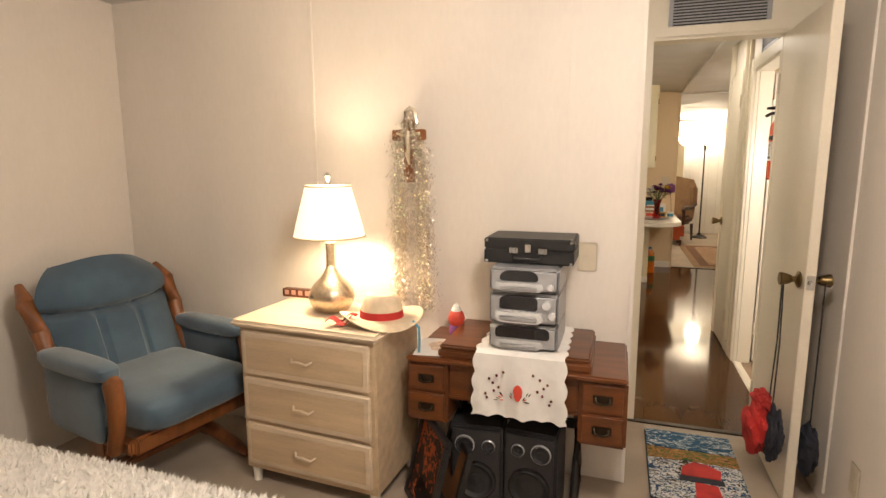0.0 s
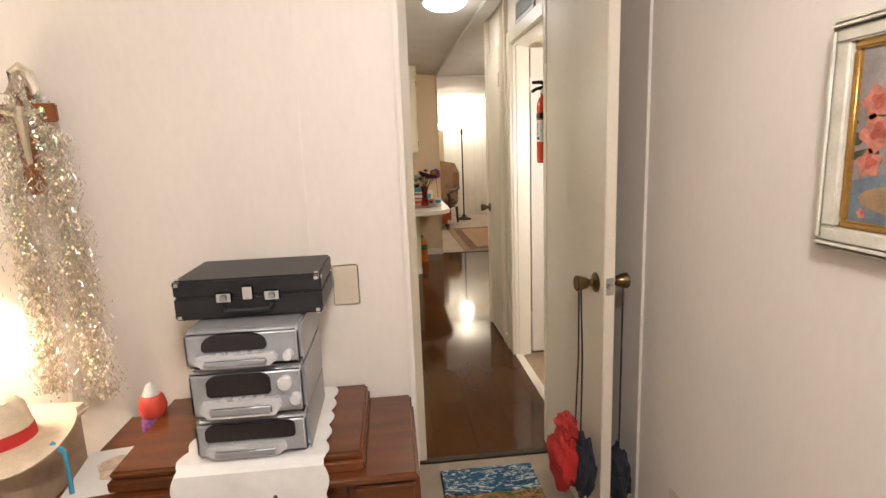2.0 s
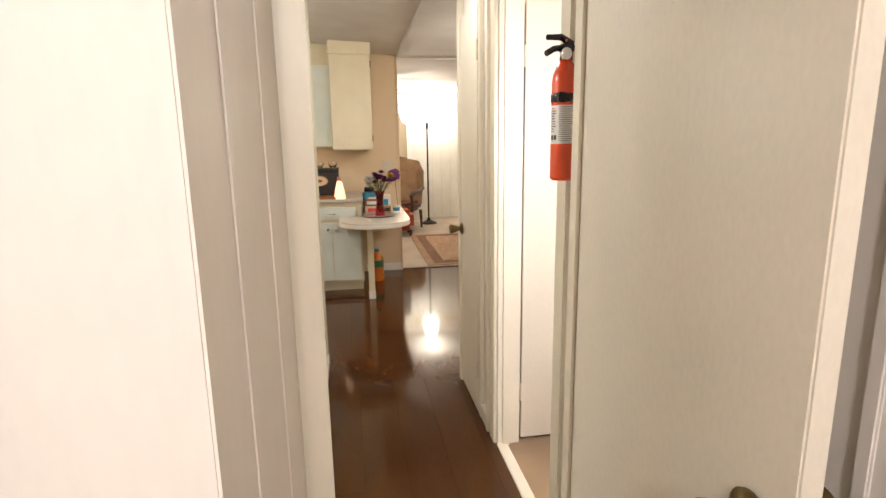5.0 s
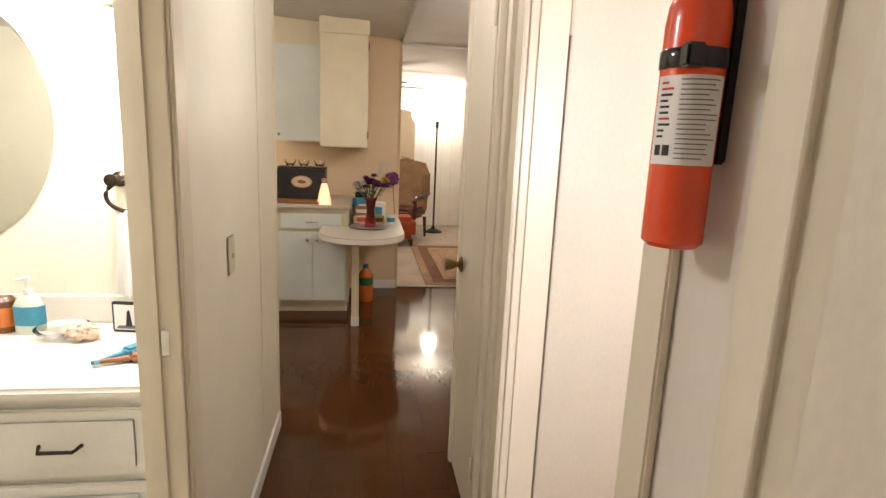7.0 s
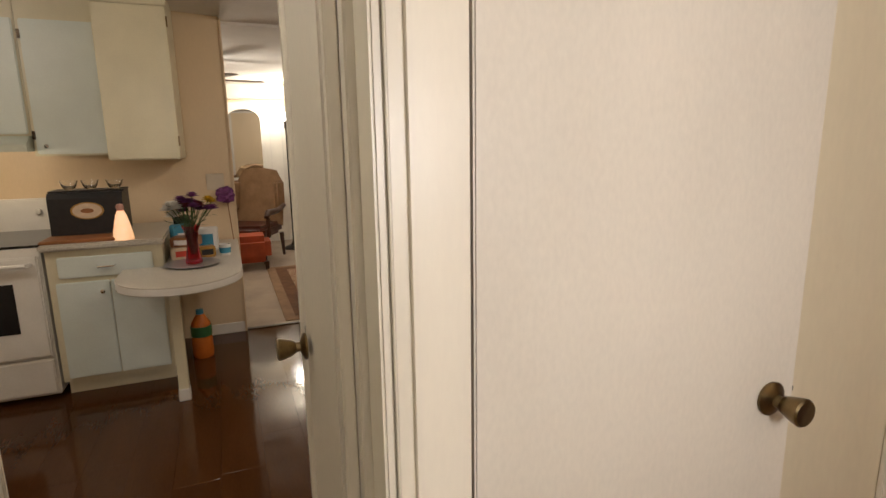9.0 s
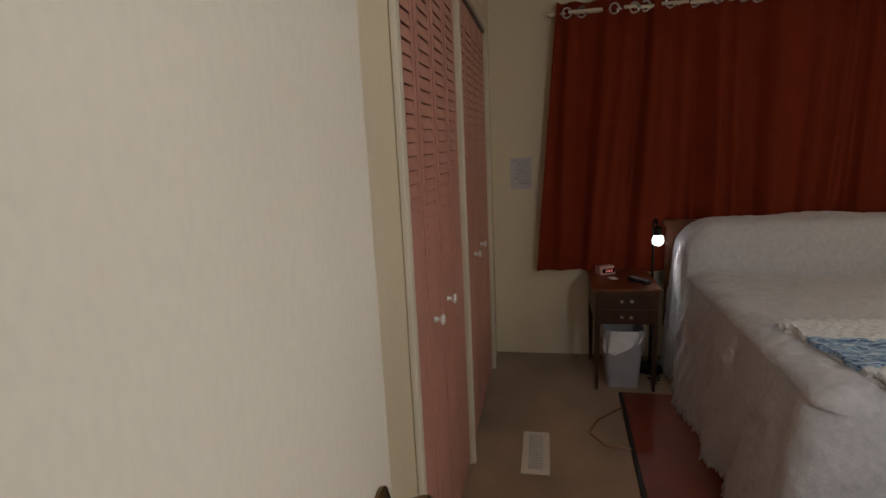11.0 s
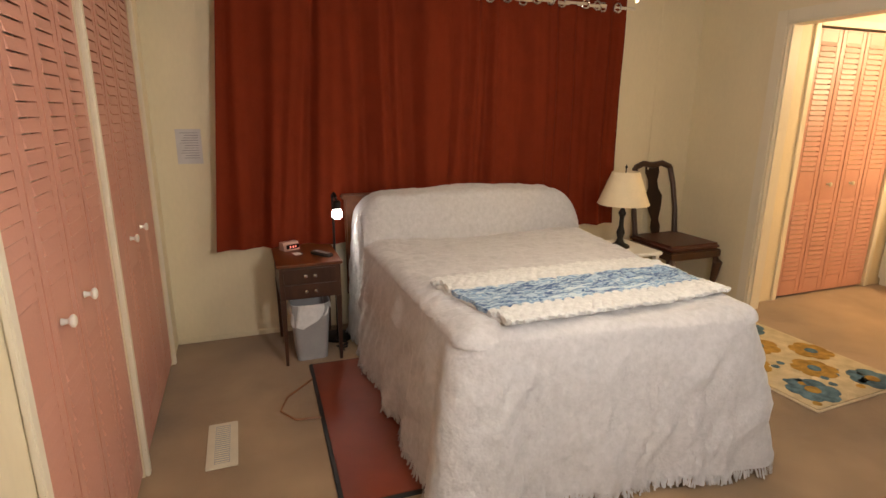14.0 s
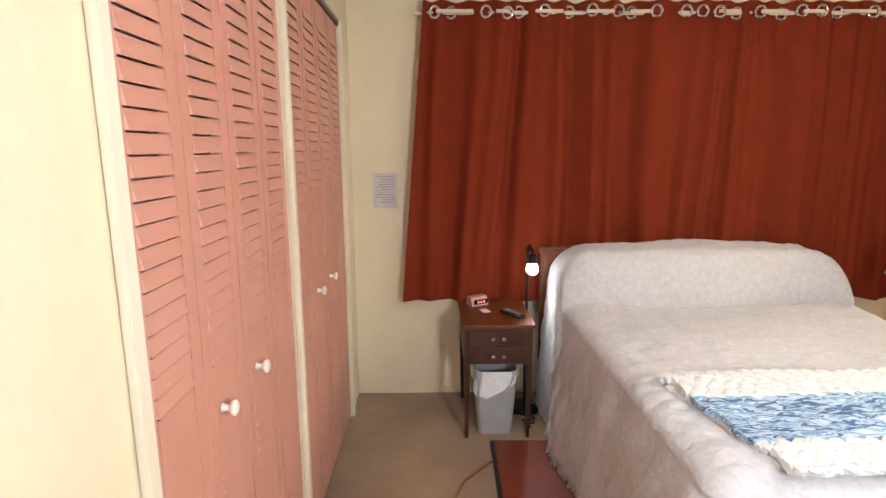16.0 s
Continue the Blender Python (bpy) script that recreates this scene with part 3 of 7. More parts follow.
# ---- main bedroom: bed ----
def bedspread_bed():
    ob = thing("bed", (3.0, 3.25, 0), "double bed under a fringed grey chenille bedspread", "bed")
    x0, x1, y0, y1 = 3.0, 4.80, 2.66, 3.86

    def skew(x, y):
        head = min(1.0, max(0.0, (x - x0) / 1.5))
        y = y - 0.23 * head * (y1 - y) / 1.2 + 0.005 * head
        return (x + (y - 3.25) * 0.13 * max(0.0, (4.6 - x) / 1.6) - 3.0, y - 3.25)

    def surface(x, y, edge):
        e = min(max(edge, 0.0), 1.0)
        z = 0.628 + 0.047 * math.sqrt(1 - (1 - e) ** 2)
        side = 0.70 + 0.30 * math.sin(min(1.0, max(0.0, (y - y0) / 0.14), max(0.0, (y1 - y) / 0.14)) * math.pi / 2)
        p = (x - 4.49 - 0.015 * math.sin(y * 5)) / 0.115
        lump = 0.0 if p <= 0 else (math.sin(p * math.pi / 2) ** 0.55 if p < 1 else 1.0)
        z += (0.228 + 0.02 * math.sin((y - y0) / 1.2 * math.pi)) * side * lump - 0.058 * math.exp(-((x - 4.474 - 0.015 * math.sin(y * 5)) / 0.018) ** 2) * e
        z += 0.012 * noise.noise((x * 3.5, y * 3.5, 0)) + 0.004 * noise.noise((x * 14, y * 14, 3))
        z += (0.005 * math.sin((x + 0.5 * y) * 9) + 0.012 * abs(noise.noise((x * 2.2 + y, y * 5 - x * 2, 9))) + 0.012 * abs(noise.noise((x * 9 + y * 3, y * 4, 5))) + 0.014 * abs(noise.noise((x * 17 - y * 8, y * 15, 8)))) * e
        return z

    def top(u, v):
        v = 0.5 - 0.5 * math.cos(math.pi * v)
        u = 0.5 * (1 - math.cos(math.pi / 2 * u)) + 0.5 * u
        x, y = x0 + u * (x1 - x0), y0 + v * (y1 - y0)
        r = 0.075
        cx, cy = x0 + r, (y0 + r if y < y0 + r else y1 - r)
        if x < cx and (y < y0 + r or y > y1 - r):
            dx, dy = (x - cx) / r, (y - cy) / r
            big, far = max(abs(dx), abs(dy)), math.hypot(dx, dy)
            x, y = cx + dx * r * big / far, cy + dy * r * big / far
            edge = 1 - big
        else:
            edge = min((x - x0) / r, (y - y0) / r, (y1 - y) / r, 1.0)
        return (*skew(x, y), surface(x, y, edge))
    bm = sheet(bm_new(), top, 250, 110)
    part("bedspread_top", bm, "spread", ob)

    ring = []
    n1, n2 = 96, 66
    for k in range(n1 + 1):
        ring.append((x1 - (x1 - x0 - 0.12) * k / n1, y1, 0.0, 1.0))
    for k in range(1, 10):
        a = k / 10 * math.pi / 2
        ring.append((x0 + 0.12 - 0.12 * math.sin(a), y1 - 0.12 + 0.12 * math.cos(a), -math.sin(a), math.cos(a)))
    for k in range(n2 + 1):
        ring.append((x0, y1 - 0.12 - (y1 - y0 - 0.24) * k / n2, -1.0, 0.0))
    for k in range(1, 10):
        a = k / 10 * math.pi / 2
        ring.append((x0 + 0.12 - 0.12 * math.cos(a), y0 + 0.12 - 0.12 * math.sin(a), -math.cos(a), -math.sin(a)))
    for k in range(n1 + 1):
        ring.append((x0 + 0.12 + (x1 - x0 - 0.12) * k / n1, y0, 0.0, -1.0))

    def drop(i, s):
        x, y, nx, ny = ring[i]
        along = i * 0.019
        corner = math.exp(-((i - n1 - 5) / 9.0) ** 2) + math.exp(-((i - n1 - n2 - 15) / 9.0) ** 2)
        fold = (0.5 + 0.5 * math.sin(along * 13 + 2.6 * noise.noise((along * 1.6, 0, 0)))) * 0.030 + corner * 0.055 * (1 + 0.5 * math.sin(along * 34))
        head = max(0.0, (x - 4.25) / 0.5)
        out = (0.001 + 0.006 * min(1, s * 6) + (fold + 0.035) * s ** 0.9) * (1 - 0.25 * head)
        z0 = surface(x, y, 0.0) + 0.003
        z = z0 - s * (z0 - 0.05) + 0.012 * math.sin(along * 11) * s
        px, py = skew(x, y)
        out += 0.016 * noise.noise((along * 5, s * 3, 2)) * s + (0.026 * abs(noise.noise((along * 8 + s * 3, s * 2.2, 4))) + 0.016 * abs(noise.noise((along * 17 + s * 4, s * 7, 6))) + 0.007 * noise.noise((along * 40, s * 26, 1))) * min(1, s * 4)
        return (px + nx * out, py + ny * out, max(z, 0.045))
    n = len(ring) - 1
    bm = sheet(bm_new(), lambda u, v: drop(round(u * n), v), n, 28)
    part("bedspread_skirt", bm, "spread", ob, "grey chenille skirt hanging in soft folds")
    bm = bm_new()
    rnd = random.Random(5)
    for i in range(n * 3):
        f = i / 3
        a, b = drop(int(f), 1.0), drop(min(int(f) + 1, n), 1.0)
        t = f - int(f)
        p = [a[k] + (b[k] - a[k]) * t for k in range(3)]
        w, d = 0.0035, rnd.uniform(0.028, 0.045)
        dx, dy = rnd.uniform(-0.014, 0.014), rnd.uniform(-0.014, 0.014)
        q = (b[0] - a[0], b[1] - a[1])
        m = math.hypot(*q) or 1
        q = (q[0] / m * w, q[1] / m * w)
        vs = [bm.verts.new(c) for c in ((p[0] - q[0], p[1] - q[1], p[2]), (p[0] + q[0], p[1] + q[1], p[2]), (p[0] + dx + q[0], p[1] + dy + q[1], max(p[2] - d, 0.003)), (p[0] + dx - q[0], p[1] + dy - q[1], max(p[2] - d, 0.003)))]
        bm.faces.new(vs)
        vs2 = [bm.verts.new((v.co.x + q[1], v.co.y - q[0], v.co.z)) for v in vs]
        bm.faces.new(vs2[::-1])
    part("fringe", bm, "spread", ob, "knotted grey fringe", smooth=False)
    part("mattress", solid(0.06, -0.53, 0.12, 1.74, 0.53, 0.60, 0.04), "linen", ob)
    for x in (0.12, 1.62):
        for y in (-0.48, 0.48):
            part("leg", turned([(0.02, 0.0), (0.025, 0.12)], (x, y, 0), 10), "walnut", ob)
    part("headboard", solid(1.82, -0.60, 0.25, 1.85, 0.66, 0.885, 0.012), "mahogany", ob, "dark wooden headboard")
    part("headboard_rail", solid(1.812, -0.62, 0.87, 1.858, 0.68, 0.90, 0.008), "mahogany", ob)
    return ob


bedspread_bed()


def patches(name, colours, scale, stretch=(1, 1, 1), rough=0.95, warp=0.35, bump=0.8):
    """Irregular patches of several colours, as in a printed or hooked rug."""
    m = material(name, colours[0], rough, bump=bump, fine=300, spec=0.1)
    t = m.node_tree
    n, l = t.nodes, t.links
    co, mp, no, ad, vo, ra = (n.new(k) for k in ("ShaderNodeTexCoord", "ShaderNodeMapping", "ShaderNodeTexNoise", "ShaderNodeMixRGB", "ShaderNodeTexNoise", "ShaderNodeValToRGB"))
    mp.inputs["Scale"].default_value = stretch
    no.inputs["Scale"].default_value = scale * 2
    vo.inputs["Scale"].default_value, vo.inputs["Detail"].default_value = scale, 2.5
    ad.inputs["Fac"].default_value = warp
    l.new(co.outputs["Object"], mp.inputs["Vector"])
    l.new(mp.outputs["Vector"], no.inputs["Vector"])
    l.new(mp.outputs["Vector"], ad.inputs["Color1"])
    l.new(no.outputs["Color"], ad.inputs["Color2"])
    l.new(ad.outputs["Color"], vo.inputs["Vector"])
    l.new(vo.outputs["Fac"], ra.inputs["Fac"])
    ra.color_ramp.interpolation = "CONSTANT"
    e = ra.color_ramp.elements
    for k, c in enumerate(colours):
        pos = 0.30 + 0.40 * k / len(colours) if k else 0.0
        el = e[k] if k < 2 else e.new(pos)
        el.position, el.color = pos, (*c, 1)
    p = n["Principled BSDF"]
    l.new(ra.outputs["Color"], p.inputs["Base Color"])
    return m


M["persian"] = patches("persian_rug", [(0.34, 0.20, 0.11), (0.50, 0.38, 0.26), (0.22, 0.09, 0.05), (0.48, 0.36, 0.24)], 12)
M["throw_blue"] = patches("blue_crochet", [(0.34, 0.47, 0.64), (0.09, 0.15, 0.30), (0.44, 0.56, 0.68), (0.20, 0.33, 0.52), (0.56, 0.66, 0.72)], 11, (1.3, 0.32, 1), bump=1.0)
M["sea"] = patches("hooked_sea", [(0.02, 0.06, 0.11), (0.04, 0.12, 0.19), (0.03, 0.08, 0.14), (0.55, 0.58, 0.58), (0.03, 0.09, 0.16)], 14, (0.5, 1.6, 1))
M["rock"] = patches("hooked_rock", [(0.06, 0.045, 0.03), (0.62, 0.62, 0.60), (0.03, 0.07, 0.13), (0.60, 0.60, 0.58), (0.05, 0.10, 0.05)], 11, (0.7, 1.2, 1))
M["sand"] = patches("hooked_sand", [(0.36, 0.16, 0.05), (0.05, 0.11, 0.04), (0.45, 0.22, 0.08), (0.10, 0.07, 0.04)], 13, (0.5, 1.6, 1))
M["note_paper"] = material("lilac_grey_paper", (0.60, 0.56, 0.56), 0.7, vary=0.06, scale=12, bump=0.03)
M["rug_cream"] = material("cream_pile", (0.56, 0.46, 0.30), 0.95, vary=0.14, scale=14, bump=0.8, fine=300, spec=0.1)
M["rug_blue"] = material("slate_blue_pile", (0.11, 0.19, 0.25), 0.95, vary=0.3, scale=22, bump=0.8, fine=300, spec=0.1)
M["rug_gold"] = material("gold_pile", (0.42, 0.25, 0.06), 0.95, vary=0.25, scale=22, bump=0.8, fine=300, spec=0.1)
M["brown_pile"] = material("brown_pile", (0.17, 0.075, 0.03), 0.9, vary=0.2, scale=12, bump=0.5)
M["canvas"] = material("painted_mauve", (0.30, 0.26, 0.25), 0.5, vary=0.22, scale=9, bump=0.12)
M["painted_blue"] = material("painted_slate", (0.17, 0.21, 0.25), 0.5, vary=0.25, scale=14, bump=0.12)
M["painted_tan"] = material("painted_ochre", (0.36, 0.23, 0.12), 0.5, vary=0.2, scale=20, bump=0.12)
M["painted_leaf"] = material("painted_green", (0.07, 0.085, 0.045), 0.5, vary=0.3, scale=40, bump=0.12)
M["painted_rose"] = material("painted_coral", (0.62, 0.22, 0.15), 0.5, vary=0.25, scale=45, bump=0.12)
M["painted_heart"] = material("painted_crimson", (0.50, 0.11, 0.07), 0.5, vary=0.25, scale=45, bump=0.12)
M["poster"] = patches("dark_poster", [(0.012, 0.010, 0.010), (0.02, 0.012, 0.01), (0.35, 0.07, 0.02), (0.015, 0.012, 0.012)], 9, rough=0.3, bump=0.05)
M["gold"] = material("gilt", (0.52, 0.31, 0.09), 0.35, 0.7, vary=0.15, scale=20, bump=0.1)
M["frame_ivory"] = material("antiqued_ivory", (0.70, 0.66, 0.55), 0.4, vary=0.12, scale=14, bump=0.1)
M["skin"] = material("cross_metal", (0.50, 0.42, 0.30), 0.4, 0.5, bump=0.05)
M["tinsel"] = material("iridescent_tinsel", (0.88, 0.77, 0.66), 0.18, 0.6, vary=0.3, scale=60, second=(0.68, 0.62, 0.50), bump=0.6, fine=200)
M["glint_green"] = material("green_glint", (0.72, 0.92, 0.70), 0.10, 0.8, vary=0.2, scale=60, bump=0)
M["glint_gold"] = material("gold_glint", (0.98, 0.88, 0.62), 0.10, 0.8, vary=0.2, scale=60, bump=0)
M["water_blue"] = material("blue_ribbon", (0.06, 0.30, 0.45), 0.6, bump=0.1)
M["shell"] = material("sea_shell", (0.74, 0.58, 0.44), 0.5, vary=0.2, scale=30, bump=0.4)
M["orange"] = material("orange_juice", (0.62, 0.17, 0.02), 0.25, vary=0.1, bump=0.02)
M["green_cap"] = material("green_label", (0.04, 0.16, 0.05), 0.4, bump=0.05)
M["leafgreen"] = material("leaf_green", (0.05, 0.11, 0.03), 0.6, vary=0.3, scale=30, bump=0.2)
M["purple"] = material("purple_petals", (0.20, 0.05, 0.20), 0.7, vary=0.3, scale=60, bump=0.3)
M["yellow"] = material("yellow_petals", (0.70, 0.45, 0.03), 0.7, vary=0.2, scale=60, bump=0.3)
M["pale"] = material("white_petals", (0.75, 0.73, 0.68), 0.7, vary=0.1, scale=60, bump=0.3)
M["maroon"] = material("maroon_petals", (0.17, 0.015, 0.03), 0.7, vary=0.3, scale=60, bump=0.3)
M["hood"] = material("pale_green_enamel", (0.58, 0.62, 0.52), 0.25, vary=0.04, bump=0.01)
M["kitchen_door"] = material("kitchen_white", (0.72, 0.79, 0.74), 0.35, vary=0.04, scale=5, bump=0.03)
M["kitchen_frame"] = material("kitchen_cream", (0.74, 0.69, 0.50), 0.35, vary=0.05, scale=5, bump=0.03)
M["oven_glass"] = material("cooktop_glass", (0.02, 0.02, 0.022), 0.08, vary=0.1, bump=0)
M["amber"] = material("amber_bottle", (0.16, 0.06, 0.015), 0.2, bump=0)
M["clay"] = material("pink_clock_case", (0.55, 0.30, 0.24), 0.4, bump=0.05)


# ---- laminate floor ----
def laminate(name, x0, x1, y0, y1, label):
    ob = thing(name, (0, 0, 0), label, "floor")
    ob["kind"] = "structure"
    rnd = random.Random(3)
    w, ln = 0.19, 1.2
    proto = {}
    x, col = x0, 0
    while x < x1 - 0.01:
        ww = min(w, x1 - x)
        y = y0 - rnd.uniform(0, ln)
        while y < y1 - 0.01:
            a, b = max(y, y0), min(y + ln, y1)
            if b - a > 0.02:
                key = (round(ww, 3), round(b - a, 3))
                if key in proto:
                    clone(proto[key], (x + ww / 2, (a + b) / 2, 0))
                else:
                    proto[key] = part("plank", solid(-ww / 2 + 0.0002, -(b - a) / 2 + 0.0002, -0.011, ww / 2 - 0.0002, (b - a) / 2 - 0.0002, 0, 0.0003, 1), "laminate", ob, at=(x + ww / 2, (a + b) / 2, 0), smooth=False)
            y += ln
        x += w
    return ob


# ---- first bedroom ----
def cushion(c, r, round_z=0.55, round_xy=0.35, nu=36, nv=18):
    """A stuffed pad: a box-like rounded form about a centre with half sizes r."""
    def power(a, e):
        return math.copysign(abs(a) ** e, a)

    def fn(u, v):
        a, b = 2 * math.pi * u, math.pi * (v - 0.5)
        k = power(math.cos(b), round_z)
        x, y, z = k * power(math.cos(a), round_xy), k * power(math.sin(a), round_xy), power(math.sin(b), round_z)
        z += 0.10 * noise.noise((x * 2.1 + c[0] * 9, y * 2.1 + c[1] * 9, c[2])) * (1 - abs(z))
        return (c[0] + r[0] * x, c[1] + r[1] * y, c[2] + r[2] * z)
    bm = sheet(bm_new(), fn, nu, nv)
    bmesh.ops.remove_doubles(bm, verts=bm.verts, dist=0.0005)
    bmesh.ops.recalc_face_normals(bm, faces=bm.faces)
    return bm


def glider():
    ob = thing("glider_chair", (-1.40, 2.52, 0), "slate-blue cushioned glider rocking chair with honey wood frame", "chair", turn=79)
    part("seat_cushion", cushion((0, -0.07, 0.405), (0.275, 0.335, 0.085)), "blue_cloth", ob, "slate-blue seat cushion")

    def back(u, v):
        x = (u - 0.5) * 0.60 * (1 - 0.34 * max(0, (v - 0.72) / 0.28) ** 2.2)
        puff = 0.085 * (1 - abs(2 * u - 1) ** 3) * (0.75 + 0.25 * math.sin(v * math.pi)) + (0.035 * math.sin((v - 0.64) / 0.36 * math.pi) if v > 0.64 else 0.0)
        dip = 0.60 + 0.035 * (2 * u - 1) ** 2
        seam = 0.050 * math.exp(-((v - dip) / 0.026) ** 2) + 0.024 * sum(math.exp(-((u - c) / 0.022) ** 2) for c in (0.35, 0.65)) * (1 if v < dip else 0)
        top = 0.035 * (1 - (2 * u - 1) ** 2) * max(0, (v - 0.8) / 0.2)
        return (x, 0.17 + 0.22 * v - puff + seam, 0.42 + 0.51 * v + top)
    part("back_cushion", sheet(bm_new(), back, 44, 44, 0.11), "blue_cloth", ob, "slate-blue back cushion with a seamed headrest")
    for s in (-1, 1):
        part("arm_pad", cushion((s * 0.315, -0.02, 0.595), (0.055, 0.25, 0.038), 0.6, 0.5, 28, 12), "blue_cloth", ob)
        part("side_panel", cushion((s * 0.315, 0.0, 0.44), (0.030, 0.215, 0.15), 0.3, 0.4, 28, 12), "blue_cloth", ob)
        bm = bm_new()
        tube(bm, [(s * 0.315, -0.23, 0.27), (s * 0.315, -0.265, 0.37), (s * 0.315, -0.275, 0.48), (s * 0.315, -0.262, 0.56), (s * 0.315, -0.23, 0.60)], [0.028, 0.031, 0.034, 0.036, 0.022], 12)
        part("arm_post", bm, "glider_wood", ob)
        bm = bm_new()
        tube(bm, [(s * 0.290, 0.16, 0.36), (s * 0.300, 0.20, 0.52), (s * 0.312, 0.26, 0.68), (s * 0.322, 0.33, 0.80), (s * 0.310, 0.40, 0.87)], [0.026, 0.030, 0.036, 0.036, 0.016], 12)
        part("back_post", bm, "glider_wood", ob)
        part("side_rail", solid(s * 0.275 - 0.02, -0.30, 0.25, s * 0.275 + 0.02, 0.30, 0.315, 0.01), "glider_wood", ob)
        part("swing_arm", solid(s * 0.25 - 0.012, -0.05, 0.09, s * 0.25 + 0.012, 0.06, 0.27, 0.006), "glider_wood", ob)
        bm = bm_new()
        tube(bm, [(s * 0.23, -0.34, 0.020), (s * 0.23, -0.26, 0.045), (s * 0.23, -0.10, 0.085), (s * 0.23, 0.12, 0.085), (s * 0.23, 0.27, 0.045), (s * 0.23, 0.34, 0.020)], [0.018, 0.028, 0.035, 0.035, 0.028, 0.018], 12)
        part("base_rail", bm, "glider_wood", ob)
    part("front_rail", solid(-0.275, -0.315, 0.25, 0.275, -0.285, 0.325, 0.01), "glider_wood", ob)
    part("cross_bar", solid(-0.23, -0.03, 0.06, 0.23, 0.03, 0.10, 0.01), "glider_wood", ob)
    return ob


def oak_dresser():
    ob = thing("dresser", (-0.565, 2.705, 0), "pale oak three-drawer dresser with moulded drawer edges", "dresser", turn=-3)
    w, d, h = 0.325, 0.20, 0.745
    part("carcass", solid(-w, -d, 0.07, w, d, h - 0.03, 0.006), "oak", ob)
    part("top", solid(-w - 0.025, -d - 0.03, h - 0.03, w + 0.02, d + 0.02, h, 0.012, 3), "oak_top", ob, "pale oak dresser top")
    for k in range(3):
        z0 = 0.10 + k * 0.205
        fr = part("drawer", solid(-w + 0.02, -d - 0.016, z0, w - 0.02, -d + 0.001, z0 + 0.19, 0.007, 3), "oak_top", ob)
        part("drawer_field", solid(-w + 0.045, -d - 0.0195, z0 + 0.025, w - 0.045, -d - 0.015, z0 + 0.165, 0.003), "oak", fr)
        bm = bm_new()
        tube(bm, [(-0.05, -d - 0.02, z0 + 0.10), (-0.035, -d - 0.04, z0 + 0.092), (0, -d - 0.043, z0 + 0.097), (0.035, -d - 0.04, z0 + 0.088), (0.05, -d - 0.02, z0 + 0.095)], 0.005, 8)
        part("pull", bm, "oak_top", fr, "pale twisted drawer pull")
    for x in (-w + 0.03, w - 0.03):
        for y in (-d + 0.03, d - 0.03):
            part("leg", turned([(0.018, 0.0), (0.022, 0.07)], (x, y, 0), 12), "white", ob)
    return ob


def silver_lamp():
    ob = thing("table_lamp", (-0.578, 2.745, 0.745), "lit table lamp with hammered silver gourd base and cream shade", "lamp")
    part("base", turned([(0.052, 0.0), (0.072, 0.008), (0.092, 0.034), (0.101, 0.065), (0.097, 0.092), (0.076, 0.124), (0.046, 0.154), (0.027, 0.185)] + [(0.019 + 0.0018 * (k % 2), 0.205 + 0.006 * k) for k in range(18)] + [(0.001, 0.313)], steps=40), "hammered", ob)
    part("neck", turned([(0.012, 0.27), (0.012, 0.32)], steps=14), "chrome", ob)
    bm = bm_new()
    lathe(bm, [(0.152, 0.335), (0.144, 0.375), (0.096, 0.550)], steps=44)
    bmesh.ops.delete(bm, geom=[f for f in bm.faces if len(f.verts) > 4], context="FACES_ONLY")
    bmesh.ops.solidify(bm, geom=list(bm.faces), thickness=0.003)
    part("shade", bm, "shade_lit", ob, "glowing cream drum shade")
    for r, z in ((0.153, 0.335), (0.097, 0.550)):
        bm = bm_new()
        tube(bm, [(r * math.cos(a * math.pi / 20), r * math.sin(a * math.pi / 20), z) for a in range(40)], 0.004, 6, True)
        part("shade_trim", bm, "shade", ob)
    part("harp_top", turned([(0.010, 0.56), (0.010, 0.585), (0.014, 0.592), (0.008, 0.605), (0.001, 0.61)], steps=12), "chrome", ob)
    return ob


